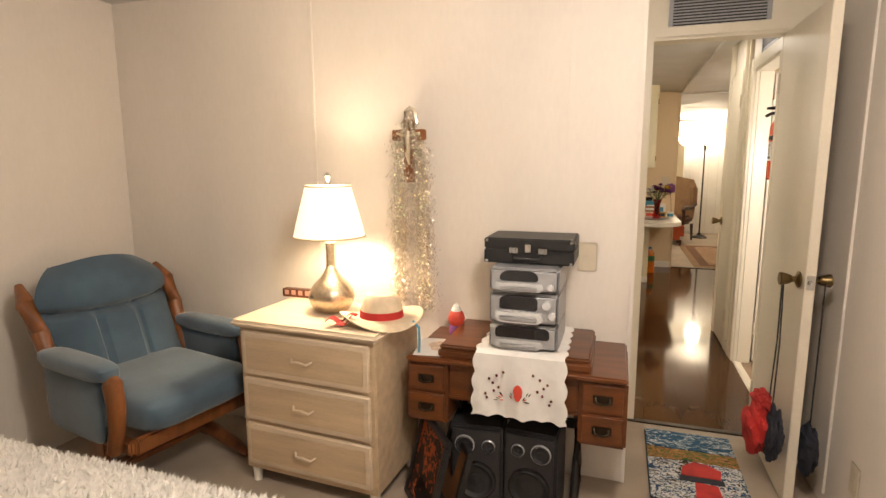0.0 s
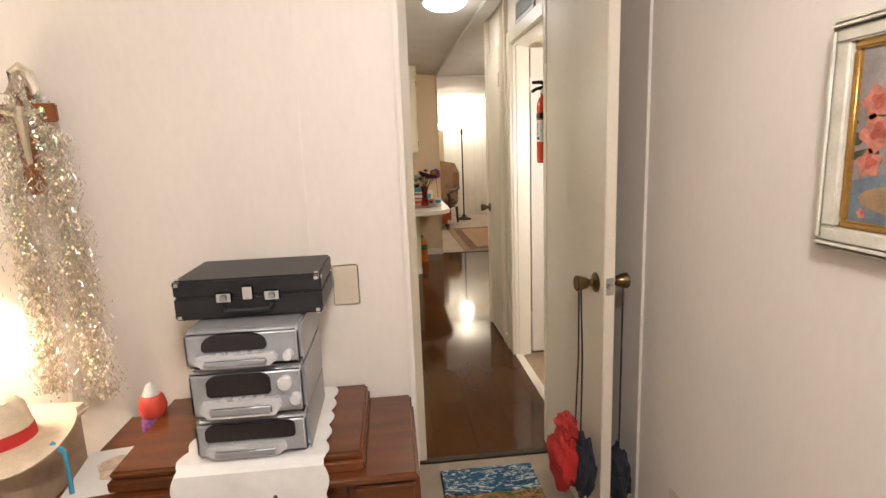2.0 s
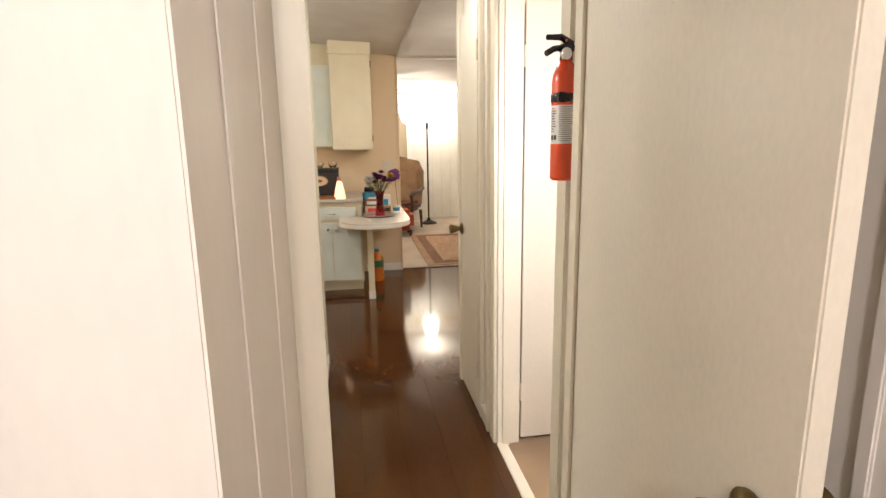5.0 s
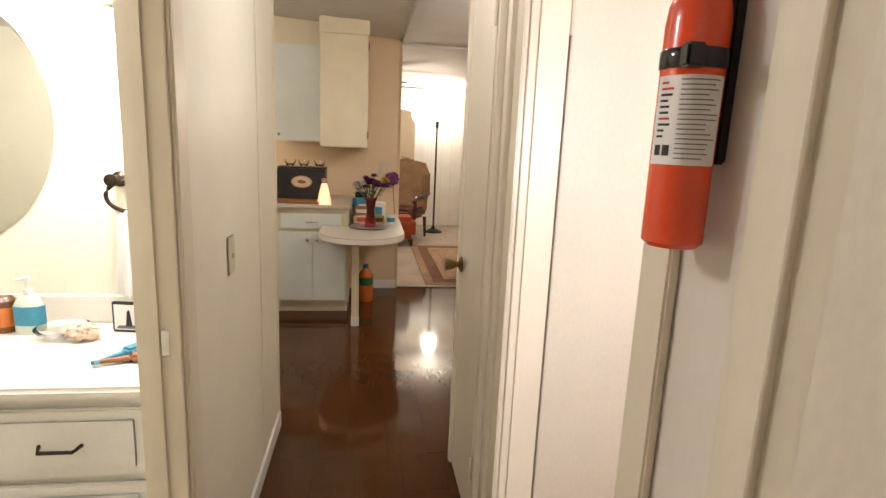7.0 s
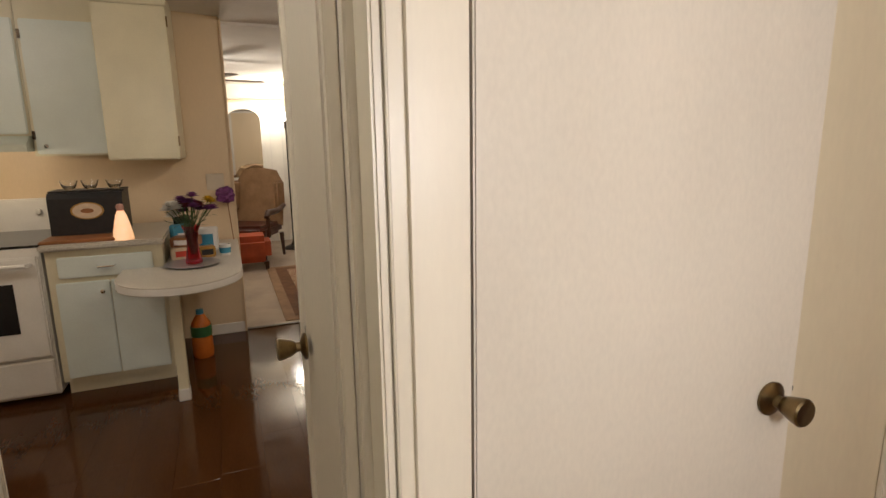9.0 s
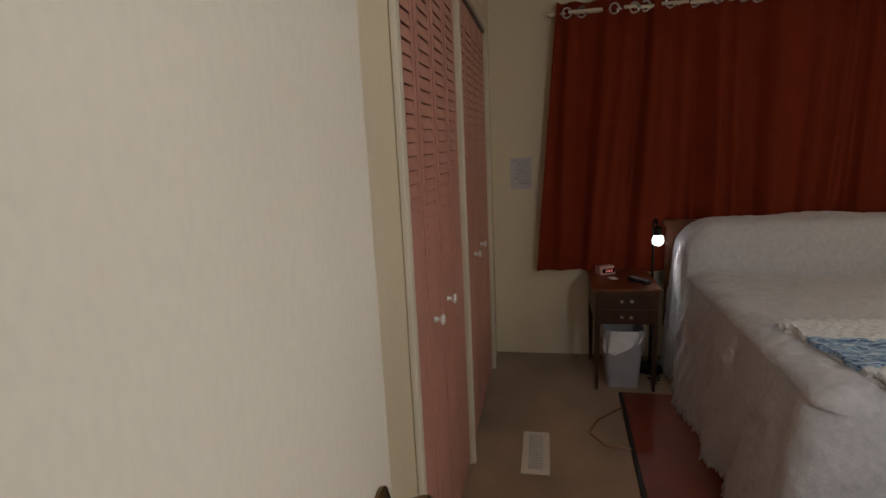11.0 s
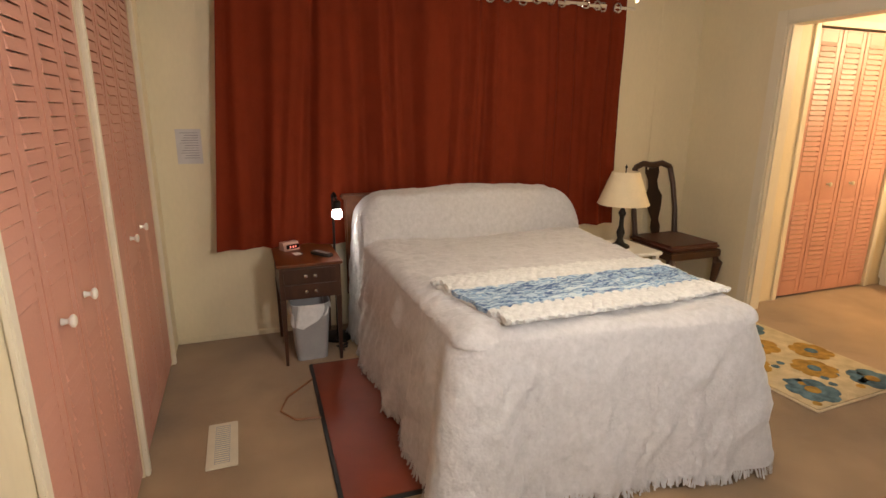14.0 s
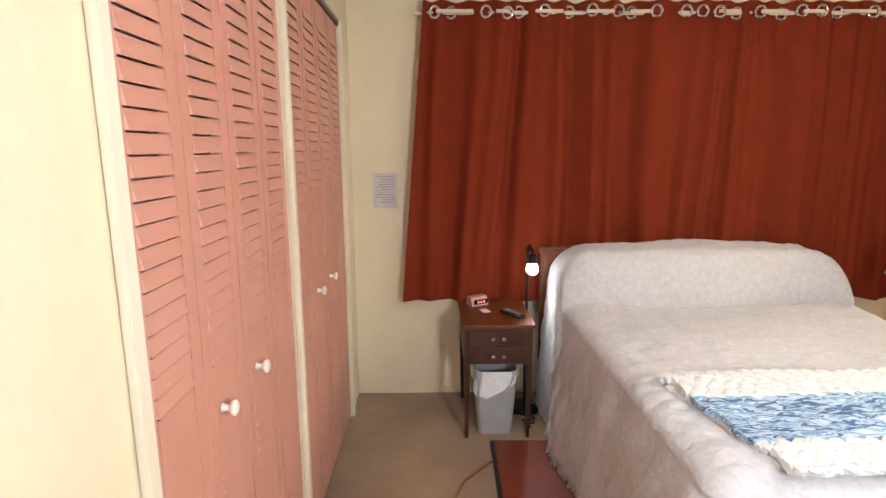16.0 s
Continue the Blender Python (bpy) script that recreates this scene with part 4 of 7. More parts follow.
def straw_hat():
    ob = thing("sun_hat", (-0.30, 2.66, 0.745), "pale straw hat with an orange-red ribbon", "hat", turn=10)

    def brim(u, v):
        a, r = u * 2 * math.pi, 0.085 + 0.085 * v
        return (r * 1.15 * math.cos(a), r * math.sin(a), 0.012 + 0.022 * v * math.sin(a * 2 + 0.6) * v + 0.006)
    part("brim", sheet(bm_new(), brim, 48, 8, 0.004), "straw", ob)
    part("crown", turned([(0.090, 0.012), (0.086, 0.05), (0.076, 0.09), (0.06, 0.106), (0.03, 0.108), (0.001, 0.10)], steps=40, squash=(1.15, 1)), "straw", ob)
    part("ribbon", turned([(0.0915, 0.018), (0.0905, 0.022), (0.0880, 0.044), (0.0868, 0.048)], steps=40, squash=(1.15, 1)), "red_cloth", ob, "orange-red hat ribbon")
    bm = bm_new()
    sheet(bm, lambda u, v: (-0.10 - 0.13 * u, -0.075 - 0.02 * u + 0.035 * (v - 0.5) * (0.6 + u), 0.035 - 0.02 * u + 0.012 * math.sin(u * 9)), 14, 4, 0.003)
    sheet(bm, lambda u, v: (-0.09 - 0.08 * u, -0.085 - 0.06 * u + 0.03 * (v - 0.5) * (0.6 + u), 0.04 - 0.03 * u + 0.010 * math.sin(u * 8)), 14, 4, 0.003)
    part("bow", bm, "red_cloth", ob, "trailing orange-red bow")
    bm = bm_new()
    tube(bm, [(0.16, -0.06, 0.02), (0.19, -0.07, 0.0), (0.193, -0.075, -0.04), (0.19, -0.07, -0.10)], 0.006, 6)
    part("tassel", bm, "water_blue", ob, "turquoise cord")
    ob.scale = (0.88, 0.88, 1.12)
    return ob


def crucifix():
    ob = thing("crucifix", (-0.292, 2.975, 1.455), "brown wooden cross with a small metal figure, hung on the wall", "cross")
    part("upright", solid(-0.026, -0.012, -0.15, 0.026, 0.004, 0.125, 0.004), "glider_wood", ob)
    part("crossbar", solid(-0.080, -0.0125, 0.035, 0.080, 0.0035, 0.083, 0.004), "glider_wood", ob)
    bm = bm_new()
    tube(bm, [(-0.055, -0.018, 0.066), (0, -0.02, 0.052), (0.055, -0.018, 0.066)], 0.006, 8)
    tube(bm, [(0, -0.02, 0.075), (0, -0.022, 0.045), (0, -0.02, 0.0), (0.003, -0.02, -0.07)], [0.010, 0.013, 0.010, 0.006], 8)
    part("figure", bm, "skin", ob, "small pale metal figure")
    return ob


def tinsel():
    ob = thing("tinsel_garland", (-0.285, 2.97, 0.70), "long iridescent tinsel garland hanging in two strands", "garland")
    rnd = random.Random(8)
    for s, x0, x1 in ((-1, -0.035, -0.055), (1, 0.028, 0.065)):
        bm = bm_new()
        for i in range(8500):
            v = rnd.random()
            z = 0.02 + 0.86 * v + (0.03 if s < 0 else 0.0)
            w = 0.046 * min(1, (1.0 - v) * 6 + 0.25)
            x = x1 + (x0 - x1) * v ** 2 + rnd.gauss(0, w * 0.5)
            x *= 1 if v < 0.85 else max(0.25, (1 - v) / 0.15)
            y = rnd.uniform(-0.02, 0.02)
            a = rnd.uniform(0, math.pi)
            l, t = rnd.uniform(0.003, 0.009), 0.0013
            d = Vector((0.5 * math.cos(a), rnd.uniform(-0.5, 0.5), math.sin(a) - 1.3)).normalized() * l
            e = Vector((rnd.uniform(-1, 1), rnd.uniform(-1, 1), rnd.uniform(-1, 1))).normalized() * t
            p = Vector((x, y, z))
            bm.faces.new([bm.verts.new(q) for q in (p - d - e, p + d - e, p + d + e, p - d + e)])
        part("strand", bm, "tinsel", ob, smooth=False)
        for shade, count in (("glint_green", 130), ("glint_gold", 130)):
            bm = bm_new()
            for i in range(count):
                v = rnd.random()
                x = x1 + (x0 - x1) * v ** 2 + rnd.gauss(0, 0.022)
                p = Vector((x, rnd.uniform(-0.026, -0.012), 0.03 + 0.84 * v))
                e = Vector((rnd.uniform(-1, 1), rnd.uniform(-0.6, 0.6), rnd.uniform(-1, 1))).normalized() * rnd.uniform(0.003, 0.006)
                g = e.cross(Vector((0.2, 1, 0.1))) * 0.8
                bm.faces.new([bm.verts.new(q) for q in (p - e, p - g, p + e, p + g)])
            tagged(part("glitter", bm, shade, ob, smooth=False), "bright iridescent flakes", kind="stuff")
    bm = bm_new()
    tube(bm, [(-0.035, 0, 0.86), (-0.02, 0, 0.915), (0.0, 0, 0.93), (0.02, 0, 0.915), (0.03, 0, 0.86)], 0.012, 8)
    part("loop", bm, "tinsel", ob)
    return ob


def sewing_cabinet():
    ob = thing("sewing_cabinet", (0.25, 2.80, 0), "antique mahogany treadle sewing cabinet with four small drawers", "sewing cabinet")
    top = 0.64
    part("top", solid(-0.415, -0.215, top - 0.022, 0.415, 0.205, top, 0.007, 3), "mahogany", ob)
    part("lid", solid(-0.29, -0.19, top, 0.29, 0.20, top + 0.03, 0.006, 3), "mahogany", ob, "raised folding mahogany lid")
    part("lid_leaf", solid(-0.285, -0.185, top + 0.030, 0.285, 0.195, top + 0.05, 0.007, 3), "mahogany", ob)
    part("apron", solid(-0.25, -0.17, top - 0.17, 0.25, -0.14, top - 0.022, 0.006), "mahogany", ob)
    part("apron_bead", solid(-0.25, -0.178, top - 0.175, 0.25, -0.139, top - 0.155, 0.006), "mahogany", ob)
    for s in (-1, 1):
        c = s * 0.335
        part("drawer_case", solid(c - 0.085, -0.19, top - 0.275, c + 0.085, 0.19, top - 0.0225, 0.008), "mahogany", ob)
        for k in range(2):
            z = top - 0.26 + k * 0.118
            dr = part("drawer", solid(c - 0.073, -0.200, z, c + 0.073, -0.186, z + 0.108, 0.005, 3), "mahogany", ob)
            part("back_plate", solid(c - 0.034, -0.204, z + 0.038, c + 0.034, -0.2005, z + 0.070, 0.002), "bronze", dr)
            bm = bm_new()
            tube(bm, [(c - 0.026, -0.206, z + 0.062), (c - 0.022, -0.218, z + 0.047), (c, -0.221, z + 0.042), (c + 0.022, -0.218, z + 0.047), (c + 0.026, -0.206, z + 0.062)], 0.004, 8)
            part("pull", bm, "bronze", dr, "dark cast bail pull")
        part("scroll_leg", iron_side(s * 0.24), "iron", ob, "cast-iron scrolled treadle leg")
    part("treadle_bar", solid(-0.24, 0.05, 0.30, 0.24, 0.07, 0.34, 0.004), "iron", ob)
    return ob


def iron_side(x):
    bm = bm_new()
    tube(bm, [(x, -0.17, 0.0), (x, -0.15, 0.10), (x, -0.05, 0.22), (x, 0.0, 0.34), (x, -0.10, 0.44)], 0.014, 8)
    tube(bm, [(x, 0.17, 0.0), (x, 0.15, 0.10), (x, 0.05, 0.22), (x, 0.0, 0.34), (x, 0.10, 0.44)], 0.014, 8)
    tube(bm, [(x, -0.16, 0.02), (x, 0.16, 0.02)], 0.012, 8)
    tube(bm, [(x, -0.12, 0.44), (x, 0.12, 0.44)], 0.012, 8)
    tube(bm, [(x, 0.07 * math.cos(a * math.pi / 10), 0.14 + 0.07 * math.sin(a * math.pi / 10)) for a in range(20)], 0.008, 6, True)
    return bm


def runner():
    ob = thing("table_runner", (0.285, 2.80, 0.0), "white scalloped linen runner with red and green embroidery", "runner")
    t = 0.6935

    def cloth(u, v):
        side = (u - 0.5) * 2
        scal = 0.012 * abs(math.sin(v * 26))
        x = side * (0.155 + scal + 0.012 * v)
        s = v * 0.64
        if s < 0.375:
            return (x, 0.18 - s, t + 0.001)
        if s < 0.392:
            return (x, -0.195 - (s - 0.375) * 0.8, t - (s - 0.375) * 0.4)
        h = s - 0.392
        return (x * (1 + 0.1 * h), -0.2185 - 0.010 * math.sin(side * 7 + 1) * min(1, h * 6), t - 0.008 - h + (0.010 * abs(math.sin(u * 17)) if v > 0.97 else 0))
    part("cloth", sheet(bm_new(), cloth, 44, 70, 0.002), "linen", ob)
    rnd = random.Random(2)
    zc, yf = 0.55, -0.2335
    part("flower", prism(bm_new(), [(0.016 * math.cos(a) * (1 + 0.2 * math.sin(3 * a)), zc + 0.032 * math.sin(a)) for a in [k * math.pi / 9 for k in range(18)]], yf - 0.001, yf, "y"), "ink_red", ob, "red stitched flower")
    for k in range(22):
        a = rnd.uniform(-0.3, math.pi + 0.3)
        r = rnd.uniform(0.03, 0.085)
        x, z = r * math.cos(a), zc - 0.02 + 0.4 * r * math.sin(a) - 0.01
        d = (0.010 * math.cos(a), 0.010 * math.sin(a))
        part("stitch", prism(bm_new(), [(x - d[0], z - d[1]), (x + d[1] * 0.25, z - d[0] * 0.25), (x + d[0], z + d[1]), (x - d[1] * 0.25, z + d[0] * 0.25)], yf - 0.0008, yf, "y"), ("leafgreen", "ink_black", "ink_red")[k % 3], ob)
    for s in (-1, 1):
        for k in range(8):
            x, z = s * (0.055 + 0.045 * math.sin(k * 0.75) ** 2 + 0.004 * k), zc + 0.075 - 0.015 * k
            part("cutwork", prism(bm_new(), [(x + 0.005 * math.cos(a), z + 0.006 * math.sin(a)) for a in [j * math.pi / 4 for j in range(8)]], yf - 0.0006, yf, "y"), ("mahogany", "maroon")[k % 2], ob)
    return ob


def record_player():
    ob = thing("record_player", (0.290, 2.823, 1.008), "black vinyl suitcase record player with chrome corners, closed", "record player")
    w, d, h = 0.170, 0.118, 0.098
    part("case", solid(-w, -d, 0.002, w, d, 0.0545, 0.004, 2), "black", ob)
    part("lid", solid(-w, -d, 0.0550, w, d, h, 0.005, 2), "black", ob)
    for x in (-1, 1):
        for z in (0.010, h - 0.010):
            part("corner", solid(x * w - 0.0235 * (x > 0) - 0.002 * (x < 0), -d - 0.003, z - 0.012, x * w + 0.002 * (x > 0) + 0.0235 * (x < 0), -d + 0.022, z + 0.012, 0.008, 3), "chrome", ob, "domed chrome corner")
    for x in (-0.055, 0.055):
        lt = part("latch", solid(x - 0.019, -d - 0.006, 0.040, x + 0.019, -d - 0.0005, 0.066, 0.003), "chrome", ob)
        part("latch_hook", solid(x - 0.008, -d - 0.010, 0.046, x + 0.008, -d - 0.006, 0.060, 0.002), "silver", lt)
    part("lock", solid(-0.014, -d - 0.007, 0.044, 0.014, -d - 0.0005, 0.080, 0.004), "chrome", ob)
    bm = bm_new()
    tube(bm, [(-0.055, -d - 0.003, 0.032), (-0.05, -d - 0.016, 0.024), (0.05, -d - 0.016, 0.024), (0.055, -d - 0.003, 0.032)], 0.006, 8)
    part("handle", bm, "black", ob)
    return ob


def rounded(x0, z0, x1, z1, r):
    """Outline of a window with two large upper corners and small lower ones."""
    pts = [(x0 + 0.006, z0), (x1 - 0.006, z0), (x1, z0 + 0.006)]
    for k in range(7):
        a = k / 6 * math.pi / 2
        pts.append((x1 - r * 1.4 * (1 - math.cos(a)), z1 - r + r * math.sin(a)))
    for k in range(7):
        a = k / 6 * math.pi / 2
        pts.append((x0 + r * 1.4 * (1 - math.sin(a)), z1 - r + r * math.cos(a)))
    return pts + [(x0, z0 + 0.006)]


def stereo():
    ob = thing("stereo_system", (0.288, 2.755, 0.695), "stacked silver mini stereo with dark display windows", "stereo")
    for k, (z0, z1) in enumerate(((0.004, 0.098), (0.102, 0.218), (0.222, 0.312))):
        w = 0.128
        unit = part("stereo_unit", solid(-w, -0.125, z0, w, 0.15, z1, 0.010, 3), "silver", ob)
        h = z1 - z0
        part("fascia", solid(-w + 0.004, -0.137, z0 + 0.006, w - 0.004, -0.1255, z1 - 0.006, 0.006, 3), "silver", unit)
        part("display", prism(bm_new(), rounded(-0.085 if k else -0.10, z0 + h * 0.50, 0.055 if k else 0.10, z0 + h * 0.93, h * (0.30 if k == 2 else 0.16)), -0.1440, -0.1372, "y"), "gloss_black", unit, "glossy dark display window")
        part("tray", prism(bm_new(), [(-0.085, z0 + 0.008), (0.06, z0 + 0.008), (0.078, z0 + h * 0.24), (0.070, z0 + h * 0.42), (-0.095, z0 + h * 0.42), (-0.103, z0 + h * 0.24)], -0.150, -0.1372, "y"), "silver_light", unit, "bright silver tray front")
        part("tray_lip", solid(-0.080, -0.156, z0 + h * 0.14, 0.055, -0.1502, z0 + h * 0.30, 0.003, 3), "silver", unit)
        if k:
            for x, z, r in ((0.087, 0.70, 0.017), (0.108, 0.36, 0.014)) if k == 1 else ((0.100, 0.30, 0.012),):
                part("dial", turned([(r, 0.0), (r, -0.014), (r * 0.8, -0.018), (0.001, -0.018)], (x, -0.1375, z0 + h * z), 20, "y"), "silver_light", unit, "round silver dial")
            for i in range(4):
                part("button", solid(-0.055 + i * 0.026, -0.1535, z0 + h * 0.43, -0.037 + i * 0.026, -0.1375, z0 + h * 0.48, 0.002), "silver_light", unit)
        part("side_panel", solid(w + 0.0005, -0.12, z0 + 0.002, w + 0.002, 0.148, z1 - 0.002), "grey_plastic", unit)
    return ob


def loudspeaker(at, turn, big):
    ob = thing("loudspeaker", at, "black hi-fi loudspeaker with ringed cones under the sewing cabinet", "loudspeaker", "stereo loudspeakers", turn)
    w, d, h = 0.105, 0.10, 0.36
    part("cabinet", solid(-w, -d, 0.0, w, d, h, 0.008), "speaker", ob)
    part("baffle", solid(-w + 0.006, -d - 0.012, 0.008, w - 0.006, -d - 0.0005, h - 0.008, 0.006), "speaker", ob)
    for (x, z, r) in ((0.0, 0.135, 0.075), (-0.045 if big else 0.045, 0.285, 0.036), (0.05 if big else -0.045, 0.285, 0.024)):
        part("cone", turned([(r, -0.0005), (r, -0.008), (r * 0.93, -0.010), (r * 0.86, -0.004), (r * 0.45, 0.010), (r * 0.35, -0.002), (0.001, -0.006)], (x, -d - 0.0125, z), 30, "y"), "cone", ob)
        part("ring", turned([(r * 1.10, 0.0), (r * 1.10, -0.006), (r * 1.0, -0.008), (r * 0.97, -0.003), (r * 0.97, 0.0)], (x, -d - 0.0122, z), 30, "y"), "silver" if r < 0.05 else "gloss_black", ob, "speaker ring")
    return ob


def leaning_frame(at, turn, w, h, mat, label):
    ob = thing("picture_frame", at, label, "picture", "leaning pictures", turn)
    o = [(-w / 2, 0), (w / 2, 0), (w / 2, h), (-w / 2, h)]
    tilt = Matrix.Rotation(radians(-14), 4, "X")

    def add(name, bm, m, lab=""):
        bmesh.ops.transform(bm, matrix=tilt, verts=bm.verts)
        part(name, bm, m, ob, lab)
    add("backing", solid(-w / 2 + 0.01, 0.004, 0.004, w / 2 - 0.01, 0.014, h - 0.01), "black")
    add("picture", solid(-w / 2 + 0.022, -0.001, 0.022, w / 2 - 0.022, 0.003, h - 0.022), mat, "dark picture with orange flecks")
    for x0, z0, x1, z1 in ((-w / 2, 0, w / 2, 0.024), (-w / 2, h - 0.024, w / 2, h), (-w / 2, 0.0245, -w / 2 + 0.024, h - 0.0245), (w / 2 - 0.024, 0.0245, w / 2, h - 0.0245)):
        add("frame_bar", solid(x0, -0.010, z0, x1, 0.016, z1, 0.003), "black")
    return ob


def figurine():
    ob = thing("figurine", (-0.052, 2.905, 0.64), "small painted gnome-shaped ornament with a white cap", "ornament")
    part("jar", turned([(0.030, 0.0), (0.034, 0.01), (0.034, 0.035), (0.028, 0.045)], steps=20), "purple", ob)
    part("body", turned([(0.027, 0.045), (0.034, 0.055), (0.037, 0.075), (0.031, 0.098), (0.024, 0.108)], steps=20), "ink_red", ob)
    part("cap", turned([(0.026, 0.10), (0.020, 0.115), (0.012, 0.135), (0.001, 0.142)], steps=20), "pale", ob)
    return ob


def leaflet():
    ob = thing("leaflet", (-0.090, 2.712, 0.6405), "white leaflet with a pinkish picture lying on the cabinet", "leaflet", turn=9)
    part("page", solid(-0.068, -0.105, 0.0, 0.068, 0.105, 0.0025, 0.0008), "paper", ob)
    part("printed_picture", prism(bm_new(), [(0.015 + 0.038 * math.cos(a) * (1 + 0.25 * math.sin(3 * a)), 0.01 + 0.055 * math.sin(a)) for a in [k * math.pi / 10 for k in range(20)]], 0.0027, 0.0033), "shell", ob, "pinkish printed picture")
    return ob


def switch(name, at, out, label, w=0.077, h=0.122):
    ob = thing(name, at, label, "light switch")
    f = Vector(out)
    s = Vector((-f.y, f.x, 0))

    def bx(a, b, z0, z1, d0, d1, bev):
        p, q = s * a + f * d0, s * b + f * d1
        return solid(min(p.x, q.x), min(p.y, q.y), z0, max(p.x, q.x), max(p.y, q.y), z1, bev)
    part("plate", bx(-w / 2, w / 2, -h / 2, h / 2, 0.0005, 0.006, 0.003), "ivory", ob)
    part("toggle", bx(-0.005, 0.005, -0.012, 0.006, 0.006, 0.014, 0.002), "ivory", ob)
    for z in (-0.03, 0.03):
        part("screw", bx(-0.003, 0.003, z - 0.003, z + 0.003, 0.006, 0.0068, 0.001), "ivory", ob)
    return ob


def hooked_rug():
    ob = thing("hooked_rug", (0.985, 3.235, 0.0), "small hooked rug of a rocky shore with a red roof", "rug")
    part("pile_base", solid(-0.20, -0.31, 0.0, 0.20, 0.31, 0.012, 0.004), "navy_cloth", ob)
    rnd = random.Random(4)

    def band(z0, z1, mat, y0, y1, lab):
        pts = [(-0.196 + 0.392 * k / 14, y0 + (rnd.uniform(-0.012, 0.012) if y0 > -0.3 else 0)) for k in range(15)] + [(0.196 - 0.392 * k / 14, y1 - 0.002) for k in range(15)]
        part("band", prism(bm_new(), pts, 0.0121, z1), mat, ob, lab)
    band(0, 0.0150, "rock", -0.306, 0.03, "white and dark hooked rocks")
    band(0, 0.0165, "sand", 0.03, 0.13, "rust and green hooked band")
    band(0, 0.0180, "sea", 0.13, 0.306, "deep blue hooked sea")
    part("red_roof", prism(bm_new(), [(-0.06, -0.10), (0.10, -0.10), (0.11, -0.03), (0.06, 0.01), (0.0, 0.02), (-0.05, -0.03)], 0.0151, 0.019), "red_cloth", ob, "bright red hooked roof")
    part("red_house", prism(bm_new(), [(-0.02, -0.30), (0.09, -0.30), (0.08, -0.16), (-0.01, -0.15)], 0.0151, 0.019), "red_cloth", ob, "bright red hooked house")
    part("dark_eave", prism(bm_new(), [(-0.07, -0.145), (0.11, -0.145), (0.11, -0.105), (-0.07, -0.105)], 0.0151, 0.018), "navy_cloth", ob)
    return ob


def bag_blob(seed, c, r, sq):
    bm = bm_new()
    bmesh.ops.create_icosphere(bm, subdivisions=4, radius=1)
    for v in bm.verts:
        n1 = noise.noise(v.co * 2.2 + Vector((seed, 0, 0))) * 0.35 + noise.noise(v.co * 6 + Vector((0, seed, 0))) * 0.14
        v.co = Vector(c) + Vector((v.co.x * r[0], v.co.y * r[1], v.co.z * r[2])) * (1 + n1)
    return bm


def hanging_bags():
    ob = thing("hanging_bags", (1.235, 3.09, 0.93), "red and black cloth bags hung by cords from the door knob", "bag")
    part("red_pouch", bag_blob(1, (-0.03, 0.05, -0.64), (0.052, 0.095, 0.115), 1), "red_cloth", ob, "crumpled red cloth pouch")
    part("red_ruffle", bag_blob(4, (-0.025, 0.05, -0.53), (0.035, 0.06, 0.05), 1), "red_cloth", ob)
    part("black_pouch", bag_blob(9, (0.008, -0.035, -0.63), (0.032, 0.06, 0.11), 1), "navy_cloth", ob, "dark cloth pouch")
    for y0, y1 in ((0.01, 0.035), (-0.008, -0.02)):
        bm = bm_new()
        tube(bm, [(0.0, y0, 0.0), (0.005, (y0 + y1) / 2, -0.25), (0.0, y1, -0.52)], 0.003, 6)
        part("cord", bm, "ink_black", ob)
    return ob


def back_bag():
    ob = thing("hanging_bag", (1.372, 3.07, 0.93), "dark bag hung from the far side knob of the door", "bag")
    part("pouch", bag_blob(6, (0.0, 0.0, -0.68), (0.03, 0.07, 0.10), 1), "navy_cloth", ob)
    bm = bm_new()
    tube(bm, [(0, 0, 0.0), (0, 0.003, -0.60)], 0.003, 6)
    part("cord", bm, "ink_black", ob)
    return ob


